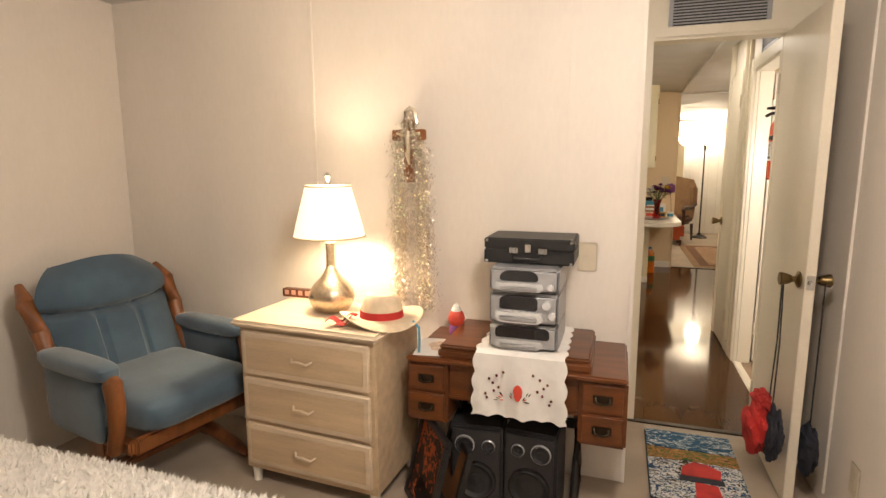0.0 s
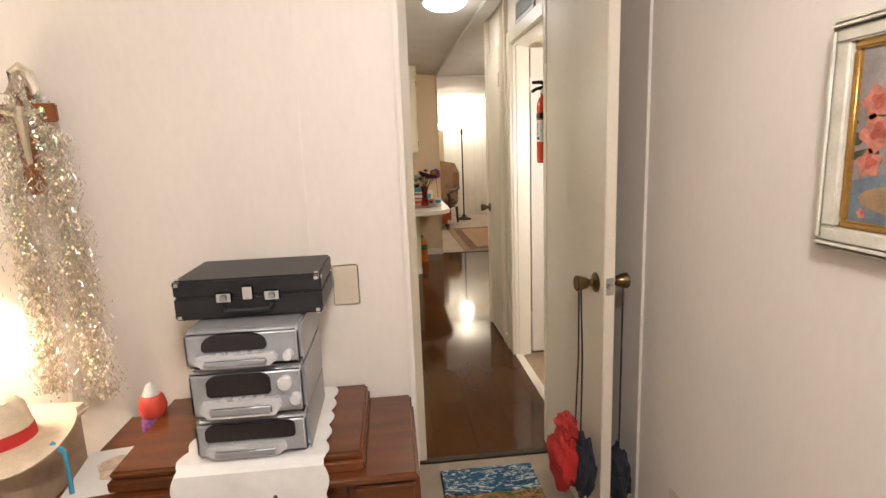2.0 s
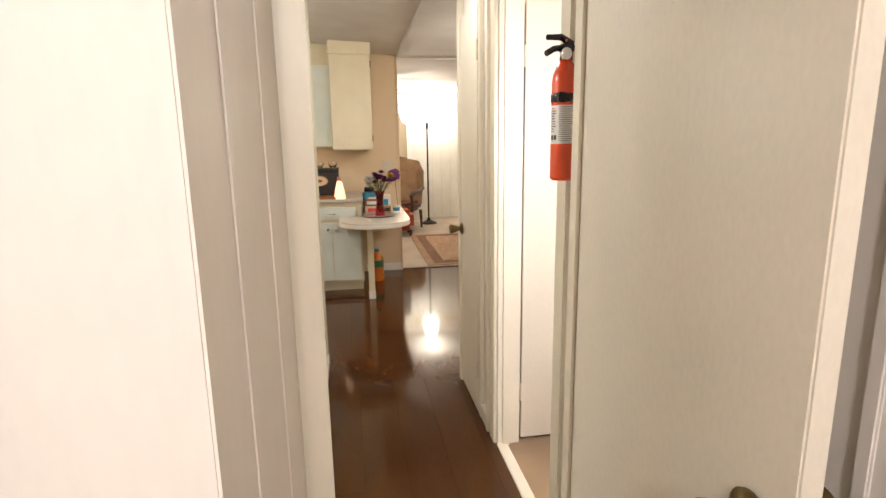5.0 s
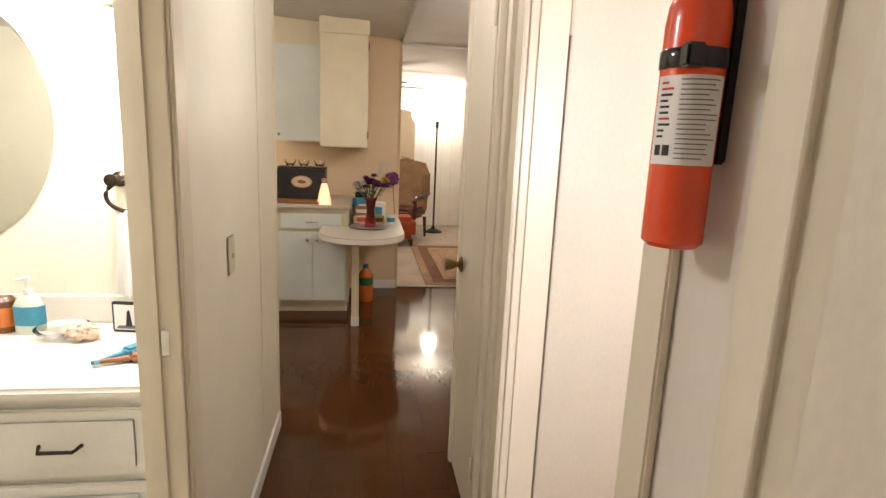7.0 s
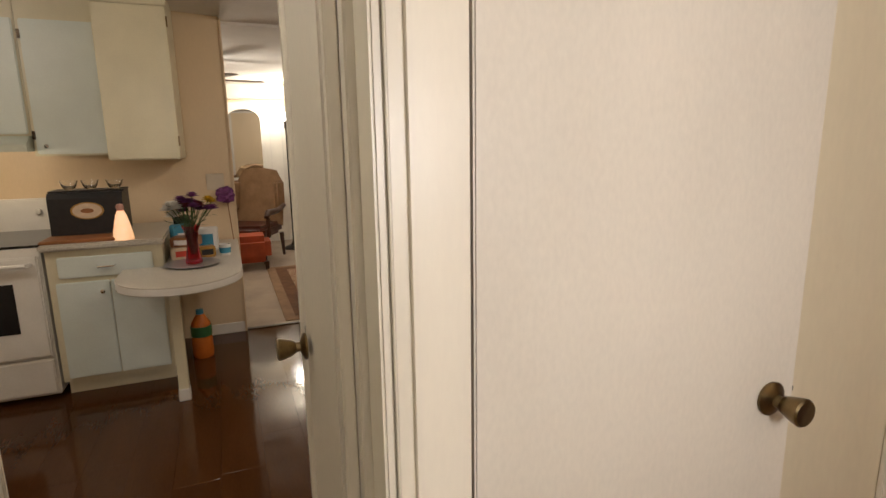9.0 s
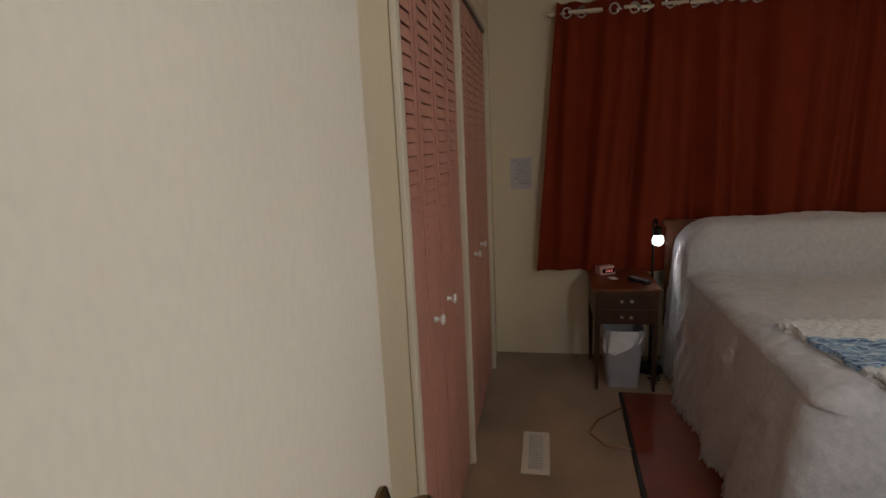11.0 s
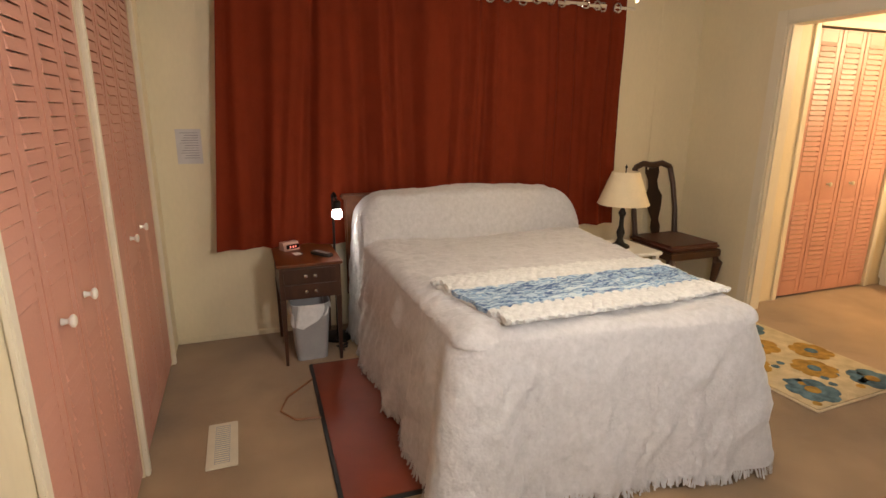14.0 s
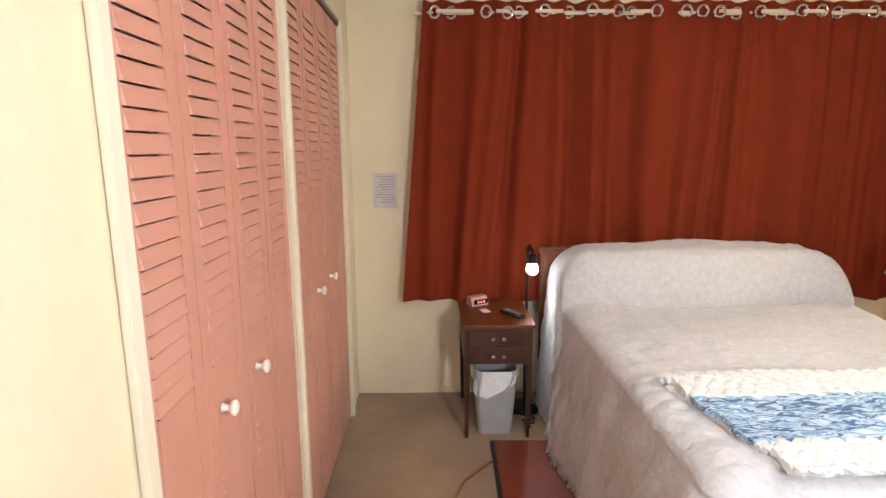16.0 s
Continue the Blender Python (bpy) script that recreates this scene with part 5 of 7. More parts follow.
def wall_painting():
    ob = thing("framed_painting", (1.449, 2.08, 1.378), "still life of coral roses in a gilt and ivory frame", "painting")
    h, w = 0.202, 0.285
    part("canvas", solid(-0.012, -w + 0.055, -h + 0.055, -0.006, w - 0.055, h - 0.055), "canvas", ob, "mauve-grey canvas with coral roses")
    rnd = random.Random(21)

    def blob(name, y, z, ry, rz, mat, lift, wob=0.18, lobes=5):
        ph = rnd.uniform(0, 6)
        y += 0.062
        pts = [(y + ry * (1 + wob * math.sin(lobes * a + ph)) * math.cos(a), z + rz * (1 + wob * math.sin(lobes * a + ph)) * math.sin(a)) for a in [k * math.pi / 12 for k in range(24)]]
        part(name, prism(bm_new(), pts, -0.0122 - lift, -0.0120, "x"), mat, ob)
    part("painted_table", prism(bm_new(), [(-0.228, -0.145), (0.228, -0.145), (0.228, -0.075), (0.10, -0.048), (-0.228, -0.055)], -0.0124, -0.0120, "x"), "painted_blue", ob)
    blob("painted_bowl", 0.06, -0.105, 0.085, 0.026, "painted_tan", 0.0005, 0.05, 2)
    for y, z in ((0.17, -0.005), (0.19, 0.02), (0.15, -0.03), (0.05, 0.07), (-0.02, -0.02), (-0.09, 0.05), (0.10, 0.04), (0.0, 0.10)):
        blob("painted_leaf", y, z, 0.028, 0.009, "painted_leaf", 0.0006, 0.3, 2)
    for y, z, r in ((0.13, 0.055, 0.026), (0.125, 0.005, 0.030), (0.135, -0.045, 0.022), (0.06, 0.085, 0.028), (0.045, 0.02, 0.034), (-0.03, 0.06, 0.030), (-0.05, 0.0, 0.028), (0.08, -0.125, 0.010), (0.14, -0.130, 0.008)):
        blob("painted_rose", y, z, r, r, "painted_rose", 0.0008)
        blob("rose_heart", y - 0.003, z + 0.002, r * 0.5, r * 0.45, "painted_heart", 0.0010, 0.25, 3)
    for name, t, o, mat, d in (("frame_bar", 0.043, 0.0, "frame_ivory", 0.026), ("frame_bead", 0.012, 0.008, "frame_ivory", 0.034), ("gilt_bar", 0.014, 0.0435, "gold", 0.020)):
        W, Hh = w - o, h - o
        back = -0.026 if name == "frame_bead" else -0.001
        for y0, z0, y1, z1 in ((-W, -Hh, W, -Hh + t), (-W, Hh - t, W, Hh), (-W, -Hh + t + 0.0005, -W + t, Hh - t - 0.0005), (W - t, -Hh + t + 0.0005, W, Hh - t - 0.0005)):
            part(name, solid(-d, y0, z0, back, y1, z1, 0.004, 3), mat, ob, "gilt inner moulding" if name == "gilt_bar" else "ivory outer moulding")
    return ob


def outlet(at, out):
    ob = thing("wall_outlet", at, "ivory wall socket plate", "outlet")
    sx = out[0]
    f = Vector(out)
    s = Vector((-f.y, f.x, 0))

    def bx(a, b, z0, z1, d0, d1, bev):
        p, q = s * a + f * d0, s * b + f * d1
        return solid(min(p.x, q.x), min(p.y, q.y), z0, max(p.x, q.x), max(p.y, q.y), z1, bev)
    part("plate", bx(-0.036, 0.036, -0.058, 0.058, 0.0005, 0.006, 0.003), "ivory", ob)
    for z in (-0.02, 0.02):
        part("socket", bx(-0.015, 0.015, z - 0.013, z + 0.013, 0.006, 0.0075, 0.001), "ivory", ob)
    return ob


def fluffy_bed():
    ob = thing("bed", (-0.75, 1.0, 0), "bed with a fluffy white cover", "bed")
    part("mattress", solid(-0.92, -0.95, 0.12, 0.90, 0.66, 0.52, 0.05), "linen", ob)

    def cover(u, v):
        x, y = -1.0 + 1.96 * u, -1.0 + 1.74 * v
        e = min((x + 1.0) / 0.1, (0.96 - x) / 0.1, (0.74 - y) / 0.10, 1)
        return (x, y, 0.545 + 0.05 * math.sin(max(e, 0) * math.pi / 2) + 0.012 * noise.noise((x * 4, y * 4, 0)))
    part("cover", sheet(bm_new(), cover, 40, 40), "fluff", ob)
    part("cover_drop", sheet(bm_new(), lambda u, v: (-1.0 + 1.96 * u, 0.74 + 0.012 * math.sin(u * 60) * v, 0.545 - 0.42 * v), 80, 6), "fluff", ob)
    part("cover_side", sheet(bm_new(), lambda u, v: (0.96 + 0.012 * math.sin(u * 60) * v, -1.0 + 1.74 * u, 0.545 - 0.42 * v), 80, 6), "fluff", ob)
    rnd = random.Random(11)
    bm = bm_new()
    for i in range(9000):
        u, v = rnd.random(), 1 - 0.42 * rnd.random() ** 1.5
        p = Vector(cover(u, v))
        d = Vector((rnd.gauss(0, 0.5), rnd.gauss(0.25, 0.5), 0.9)).normalized() * rnd.uniform(0.012, 0.026)
        s = Vector((rnd.gauss(0, 1), rnd.gauss(0, 1), 0)).normalized() * 0.004
        bm.faces.new([bm.verts.new(q) for q in (p - s, p + s, p + d)])
    part("tufts", bm, "fluff", ob, "fluffy white pile", smooth=False)
    for x in (-0.85, 0.83):
        for y in (-0.88, 0.58):
            part("leg", turned([(0.025, 0), (0.03, 0.12)], (x, y, 0), 10), "walnut", ob)
    return ob


def vent(at, out, w, h, label, slats=8):
    ob = thing("wall_vent", at, label, "vent")
    s = out[1] or out[0]
    al = abs(out[1]) > 0.5

    def bx(a, z0, b, z1, d0, d1, bev=0.001):
        lo, hi = sorted((d0 * s, d1 * s))
        return solid(a, lo, z0, b, hi, z1, bev) if al else solid(lo, a, z0, hi, b, z1, bev)
    part("backing", bx(-w / 2 + 0.01, -h / 2 + 0.01, w / 2 - 0.01, h / 2 - 0.01, 0.0005, 0.002), "ink_black", ob)
    for a, z0, b, z1 in ((-w / 2, -h / 2, w / 2, -h / 2 + 0.02), (-w / 2, h / 2 - 0.02, w / 2, h / 2), (-w / 2, -h / 2 + 0.0205, -w / 2 + 0.02, h / 2 - 0.0205), (w / 2 - 0.02, -h / 2 + 0.0205, w / 2, h / 2 - 0.0205)):
        part("frame_bar", bx(a, z0, b, z1, 0.0005, 0.010, 0.002), "grey_plastic", ob)
    for k in range(slats):
        z = -h / 2 + 0.025 + (h - 0.05) * (k + 0.5) / slats
        part("slat", bx(-w / 2 + 0.021, z - 0.003, w / 2 - 0.021, z + 0.003, 0.002, 0.009), "grey_plastic", ob)
    return ob


def narrow_box():
    ob = thing("gift_box", (-0.90, 2.93, 0.745), "long narrow dark and pink patterned box lying behind the lamp", "box")
    part("box_body", solid(-0.05, -0.02, 0, 0.30, 0.02, 0.040, 0.003), "mahogany", ob)
    for k in range(8):
        part("pink_panel", solid(-0.035 + k * 0.038, -0.0215, 0.012, -0.012 + k * 0.038, -0.0203, 0.035), "clay", ob)
    return ob


glider(), oak_dresser(), silver_lamp(), straw_hat(), narrow_box(), crucifix(), tinsel(), sewing_cabinet(), runner(), stereo(), record_player()
loudspeaker((0.10, 2.74, 0.0), 6, True), loudspeaker((0.33, 2.75, 0.0), -4, False)
leaning_frame((-0.115, 2.55, 0.005), -52, 0.30, 0.36, "poster", "dark framed picture leaning beside the sewing cabinet")
leaning_frame((-0.02, 2.62, 0.005), -58, 0.28, 0.30, "board", "brown framed picture leaning under the sewing cabinet")
figurine(), leaflet()
switch("light_switch", (0.49, 3.0195, 0.997), (0, -1, 0), "ivory light switch plate on the bedroom wall")
hooked_rug(), hanging_bags(), back_bag(), wall_painting(), fluffy_bed()
outlet((1.4495, 2.83, 0.27), (-1, 0, 0))
vent((1.015, 3.6595, 2.10), (0, -1, 0), 0.44, 0.16, "grey louvred return vent over the bedroom door")


# ---- hall ----
def extinguisher():
    ob = thing("fire_extinguisher", (1.373, 3.965, 1.30), "red fire extinguisher with white label in a wall bracket", "fire extinguisher")
    r = 0.0355
    part("cylinder", turned([(0.001, 0.0), (r - 0.006, 0.0), (r, 0.006), (r, 0.255), (r * 0.93, 0.275), (r * 0.7, 0.297), (r * 0.42, 0.308), (0.018, 0.312), (0.001, 0.312)], steps=40), "red", ob)
    part("neck", turned([(0.017, 0.31), (0.017, 0.335), (0.012, 0.338)], steps=20), "bronze", ob)
    part("strap", turned([(r + 0.0005, 0.205), (r + 0.002, 0.207), (r + 0.002, 0.225), (r + 0.0005, 0.227)], steps=40), "gloss_black", ob, "black retaining strap")
    part("strap_buckle", solid(-0.035, -r - 0.010, 0.203, -0.012, -r + 0.008, 0.229, 0.003), "gloss_black", ob)
    part("bracket", solid(r - 0.004, -0.018, 0.10, r + 0.011, 0.018, 0.33, 0.003), "gloss_black", ob, "black wall bracket")
    part("valve", solid(-0.02, -0.016, 0.332, 0.022, 0.016, 0.352, 0.005), "gloss_black", ob)
    bm = bm_new()
    tube(bm, [(0.015, 0, 0.352), (-0.02, -0.01, 0.368), (-0.06, -0.02, 0.365)], [0.010, 0.009, 0.007], 8)
    part("lever", bm, "gloss_black", ob)
    bm = bm_new()
    tube(bm, [(0.0, 0, 0.345), (-0.04, -0.012, 0.338), (-0.062, -0.02, 0.325)], 0.008, 8)
    part("carry_handle", bm, "gloss_black", ob)
    part("gauge", turned([(0.014, 0), (0.015, -0.012), (0.010, -0.014), (0.001, -0.014)], (-0.010, -0.016, 0.325), 18, "y"), "chrome", ob, "round pressure gauge")
    bm = bm_new()
    tube(bm, [(-0.008, -0.018, 0.357), (-0.012, -0.03, 0.357)], 0.003, 6)
    part("pull_pin", bm, "red", ob)

    def wrap(name, mat, a0, a1, z0, z1, out=0.0008, lab=""):
        def fn(u, v):
            a = radians(a0 + (a1 - a0) * u)
            return ((r + out) * math.cos(a), (r + out) * math.sin(a), z0 + (z1 - z0) * v)
        part(name, sheet(bm_new(), fn, 14, 1, 0.0004), mat, lb if name != "label" else ob, lab)
        return None
    lb = ob
    wrap("label", "paper", 172, 306, 0.098, 0.197, 0.0006, "white printed instruction label")
    lb = [c for c in ob.children if c.name.startswith("label")][0]
    rows = random.Random(1)
    for i in range(10):
        z = 0.189 - i * 0.0066
        wrap("print_bar", "ink_red" if i in (0, 1, 6) else "ink_black", 185, 208 + rows.uniform(-9, 6), z - 0.0013, z + 0.0013, 0.0014)
    for a in (184, 202):
        wrap("print_symbol", "ink_black", a, a + 13, 0.108, 0.120, 0.0014)
    for i in range(17):
        z = 0.192 - i * 0.0054
        wrap("print_line", "ink", 224, 288 + rows.uniform(-16, 8), z - 0.0006, z + 0.0006, 0.0014)
    return ob


def dome(at, label):
    ob = thing("ceiling_light", at, label, "ceiling light")
    part("rim", turned([(0.155, 0.0), (0.155, -0.014), (0.14, -0.018), (0.001, -0.018)], steps=36), "white", ob)
    part("diffuser", turned([(0.138, -0.0185), (0.128, -0.032), (0.10, -0.050), (0.05, -0.060), (0.001, -0.062)], steps=36), "globe", ob, "glowing white glass dome")
    return ob


def door_chime():
    ob = thing("door_chime", (0.586, 5.52, 2.02), "small round tan chime on the hall wall", "chime")
    part("body", turned([(0.045, 0.001), (0.045, 0.02), (0.03, 0.03), (0.001, 0.032)], (0, 0, 0), 20, "x"), "oak", ob)
    return ob


laminate("floor_hall", 0.60, 1.42, 3.655, 5.6, "glossy dark brown laminate planks in the hall")
laminate("floor_kitchen", -0.6, 2.9, 5.6, 8.49, "glossy dark brown laminate planks in the kitchen")
structure("floor_bath", solid(-1.5, 3.17, -0.05, 0.595, 5.22, 0.0), "marble", "pale bathroom floor")
extinguisher()
dome((1.053, 5.10, 2.318), "round glass dome light on the hall ceiling, lit")
# added fixture for the assumed bedroom lamp; never in view
dome((0.75, 1.35, 2.229), "round glass dome light added out of view on the bedroom ceiling, lit")
# two unseen domes added where the kitchen fills hang
dome((-0.30, 6.55, 2.397), "round glass dome light added out of view on the kitchen ceiling, lit")
dome((2.35, 6.9, 2.299), "round glass dome light added out of view on the kitchen ceiling, lit")
switch("light_switch", (0.5855, 5.06, 1.045), (1, 0, 0), "ivory light switch plate on the hall wall")
vent((0.5855, 5.30, 2.08), (1, 0, 0), 0.22, 0.12, "grey vent high on the hall wall", 5)
vent((1.4195, 4.47, 2.13), (-1, 0, 0), 0.40, 0.12, "grey vent over the bedroom doorway", 6)


# ---- bathroom ----
def vanity():
    ob = thing("bathroom_vanity", (-0.28, 4.96, 0), "white bathroom vanity with drawers and bronze pulls", "vanity")
    part("body", solid(-0.75, -0.235, 0.08, 0.76, 0.25, 0.745, 0.004), "white", ob)
    part("kick", solid(-0.73, -0.18, 0.0, 0.75, 0.24, 0.08), "walnut", ob)
    for c, w in ((0.53, 0.21), (0.08, 0.21), (-0.37, 0.21)):
        for z0, z1 in ((0.11, 0.30), (0.32, 0.51), (0.53, 0.72)):
            dr = part("drawer", solid(c - w, -0.252, z0, c + w, -0.2355, z1, 0.006), "white", ob)
            part("drawer_panel", solid(c - w + 0.035, -0.2565, z0 + 0.03, c + w - 0.035, -0.2525, z1 - 0.03, 0.003), "white", dr)
            bm = bm_new()
            tube(bm, [(c - 0.05, -0.257, (z0 + z1) / 2), (c - 0.04, -0.283, (z0 + z1) / 2 - 0.004), (c + 0.04, -0.283, (z0 + z1) / 2 - 0.004), (c + 0.05, -0.257, (z0 + z1) / 2)], 0.005, 8)
            part("pull", bm, "bronze", dr, "dark bronze bow pull")
    return ob


def vanity_top():
    ob = thing("vanity_top", (-0.28, 4.96, 0.745), "ivory cultured-marble vanity top with moulded basin", "countertop")
    bm = solid(-0.76, -0.265, 0.0, 0.765, 0.255, 0.035, 0.010, 3)
    part("slab", bm, "marble", ob)
    part("backsplash", solid(-0.76, 0.232, 0.035, 0.50, 0.255, 0.13, 0.005), "marble", ob)
    part("basin", turned([(0.215, 0.035), (0.21, 0.043), (0.195, 0.045), (0.18, 0.040), (0.14, 0.037), (0.001, 0.036)], (0.0, -0.02, 0), 40, squash=(1.15, 0.85)), "marble", ob, "oval basin rim")
    part("faucet", tube(bm_new(), [(0, 0.17, 0.04), (0, 0.17, 0.12), (0, 0.13, 0.16), (0, 0.06, 0.15)], 0.012, 10), "chrome", ob)
    return ob


def oval_mirror():
    ob = thing("oval_mirror", (-0.32, 5.218, 1.43), "large oval frameless wall mirror over the basin", "mirror")
    part("glass", turned([(0.36, 0.0), (0.36, -0.004), (0.35, -0.006), (0.001, -0.006)], (0, 0, 0), 72, "y", (1.0, 1.14)), "mirror", ob)
    return ob


def sconce():
    ob = thing("wall_sconce", (0.26, 5.219, 1.72), "bronze wall sconce with a glowing glass shade", "wall lamp")
    part("back_plate", turned([(0.055, 0), (0.05, -0.012), (0.001, -0.016)], (0, 0, 0), 24, "y"), "brass", ob)
    part("arm", tube(bm_new(), [(0, -0.012, 0), (0, -0.08, 0.04), (0, -0.14, 0.02)], 0.009, 8), "brass", ob)
    part("shade", turned([(0.028, 0.02), (0.045, -0.02), (0.065, -0.075), (0.062, -0.075), (0.042, -0.02), (0.024, 0.018)], (0, -0.14, 0), 28), "bulb", ob, "glowing bell-shaped glass shade")
    return ob


def towel_ring():
    ob = thing("towel_ring", (0.27, 5.219, 1.235), "dark bronze towel ring with a white lace towel", "towel ring")
    part("mount", turned([(0.025, 0.0), (0.025, -0.01), (0.014, -0.02), (0.014, -0.06), (0.02, -0.075), (0.001, -0.08)], (-0.05, 0, 0.02), 18, "y"), "bronze", ob)
    part("ring", tube(bm_new(), [(-0.05 + 0.075 * math.sin(a * math.pi / 14) + 0.05, -0.055, -0.03 + 0.05 * math.cos(a * math.pi / 14)) for a in range(28)], 0.007, 8, True), "bronze", ob)

    def cloth(u, v):
        return (0.0 + (u - 0.5) * (0.10 + 0.03 * v), -0.055 + 0.012 * math.sin(u * 12) * (0.4 + v), -0.075 - 0.27 * v - (0.008 * abs(math.sin(u * 22)) if v > 0.95 else 0))
    part("towel", sheet(bm_new(), cloth, 26, 14, 0.005), "linen", ob, "white hand towel with lace edge")
    return ob


def soap_bottle():
    ob = thing("soap_dispenser", (-0.02, 5.10, 0.78), "clear soap pump bottle with a blue fish label", "soap dispenser")
    part("bottle", turned([(0.040, 0.0), (0.043, 0.01), (0.043, 0.09), (0.03, 0.115), (0.013, 0.125)], steps=28, squash=(1, 0.62)), "hood", ob)
    part("label", turned([(0.0437, 0.03), (0.0437, 0.09)], steps=28, squash=(1, 0.62)), "water_blue", ob, "blue label")
    part("pump", turned([(0.013, 0.125), (0.013, 0.14), (0.005, 0.142), (0.005, 0.165), (0.012, 0.167), (0.012, 0.178), (0.001, 0.180)], steps=16), "pale", ob)
    part("spout", tube(bm_new(), [(0, 0, 0.172), (-0.035, 0, 0.170)], 0.005, 8), "pale", ob)
    return ob


def bath_bits():
    b = thing("bottle", (-0.10, 5.12, 0.78), "small amber bottle on the vanity", "bottle")
    part("body", turned([(0.03, 0), (0.03, 0.10), (0.02, 0.112), (0.001, 0.112)], steps=18), "amber", b)
    part("label", turned([(0.0306, 0.02), (0.0306, 0.08)], steps=18), "orange", b)
    d = thing("glass_dish", (0.085, 5.07, 0.78), "clear glass dish on the vanity", "dish")
    part("bowl", turned([(0.04, 0.0), (0.07, 0.02), (0.075, 0.03), (0.071, 0.03), (0.04, 0.006), (0.001, 0.006)], steps=28), "glass", d)
    f = thing("framed_picture", (0.262, 5.10, 0.78), "small framed lighthouse drawing standing on the vanity", "picture", turn=-8)
    part("frame", solid(-0.052, 0.0, 0.0, 0.052, 0.014, 0.098, 0.003), "ink_black", f)
    part("mat_board", solid(-0.044, -0.0015, 0.008, 0.044, -0.0003, 0.090), "paper", f)
    part("lighthouse", prism(bm_new(), [(-0.008, 0.02), (0.012, 0.02), (0.007, 0.066), (0.002, 0.076), (-0.003, 0.066)], -0.0026, -0.0018, "y"), "ink_black", f, "drawn lighthouse")
    part("drawn_ground", prism(bm_new(), [(-0.04, 0.012), (0.04, 0.012), (0.03, 0.024), (-0.03, 0.022)], -0.0025, -0.0017, "y"), "ink", f)
    for k, (x, y, s) in enumerate(((0.16, 5.03, 0.045), (0.345, 5.06, 0.035))):
        sh = thing("sea_shell", (x, y, 0.78), "pale sea shell on the vanity", "shell", "sea shells")
        part("shell", bag_blob(20 + k, (0, 0, s * 0.62), (s, s * 0.7, s * 0.55), 1), "shell", sh)
    for k, (x, y, a, m) in enumerate(((0.36, 4.86, 20, "board"), (0.385, 4.90, 40, "ink_black"), (0.33, 4.90, 60, "water_blue"))):
        br = thing("hair_brush", (x, y, 0.78), "hair brush lying on the vanity", "brush", "hair brushes", a)
        part("handle", tube(bm_new(), [(-0.09, 0, 0.012), (0.0, 0, 0.012)], [0.006, 0.009], 8), m, br)
        part("pad", solid(0.0, -0.022, 0.004, 0.085, 0.022, 0.024, 0.008, 3), m, br)


vanity(), vanity_top(), oval_mirror(), sconce(), towel_ring(), soap_bottle(), bath_bits()


# ---- kitchen ----
def base_cabinet():
    ob = thing("base_cabinet", (0.57, 8.06, 0), "white kitchen base cabinet with one drawer and two doors", "cabinet")
    part("body", solid(-0.29, -0.38, 0.09, 0.29, 0.40, 0.86, 0.003), "kitchen_frame", ob)
    part("kick", solid(-0.28, -0.32, 0.0, 0.28, 0.38, 0.09), "kitchen_frame", ob)
    dr = part("drawer", solid(-0.235, -0.398, 0.70, 0.235, -0.3805, 0.82, 0.005), "kitchen_door", ob)
    part("pull", tube(bm_new(), [(-0.045, -0.398, 0.76), (-0.04, -0.418, 0.758), (0.04, -0.418, 0.758), (0.045, -0.398, 0.76)], 0.005, 8), "chrome", dr)
    for x0, x1, k in ((-0.255, 0.006, -0.03), (0.010, 0.27, 0.045)):
        d = part("door", solid(x0, -0.398, 0.115, x1, -0.3805, 0.675, 0.005), "kitchen_door", ob)
        part("knob", turned([(0.006, 0), (0.006, -0.012), (0.013, -0.016), (0.012, -0.024), (0.001, -0.026)], (k, -0.398, 0.615), 14, "y"), "chrome", d)
    return ob


def counter():
    ob = thing("countertop", (0.57, 8.06, 0.86), "speckled cream laminate countertop", "countertop")
    part("slab", solid(-0.31, -0.42, 0.0, 0.31, 0.405, 0.035, 0.010, 3), "counter", ob)
    return ob


def peninsula():
    ob = thing("breakfast_table", (0.97, 7.75, 0), "rounded speckled breakfast ledge on a cream post", "table")
    pts = [(-0.10, 0.70), (0.315, 0.70)] + [(0.0 + 0.315 * math.cos(a), -0.36 + 0.34 * math.sin(a)) for a in [-k * math.pi / 24 for k in range(25)]] + [(-0.315, -0.14), (-0.10, -0.14)]
    part("tabletop", prism(bm_new(), pts, 0.69, 0.735), "counter", ob)
    part("edge_band", prism(bm_new(), [(x * 1.006, y * 1.004 - 0.001) for x, y in pts], 0.695, 0.728), "white", ob)
    part("post", solid(-0.075, -0.39, 0.0, -0.020, -0.345, 0.69, 0.003), "kitchen_frame", ob)
    part("post_foot", solid(-0.078, -0.396, 0.0, -0.017, -0.342, 0.07, 0.003), "white", ob)
    return ob


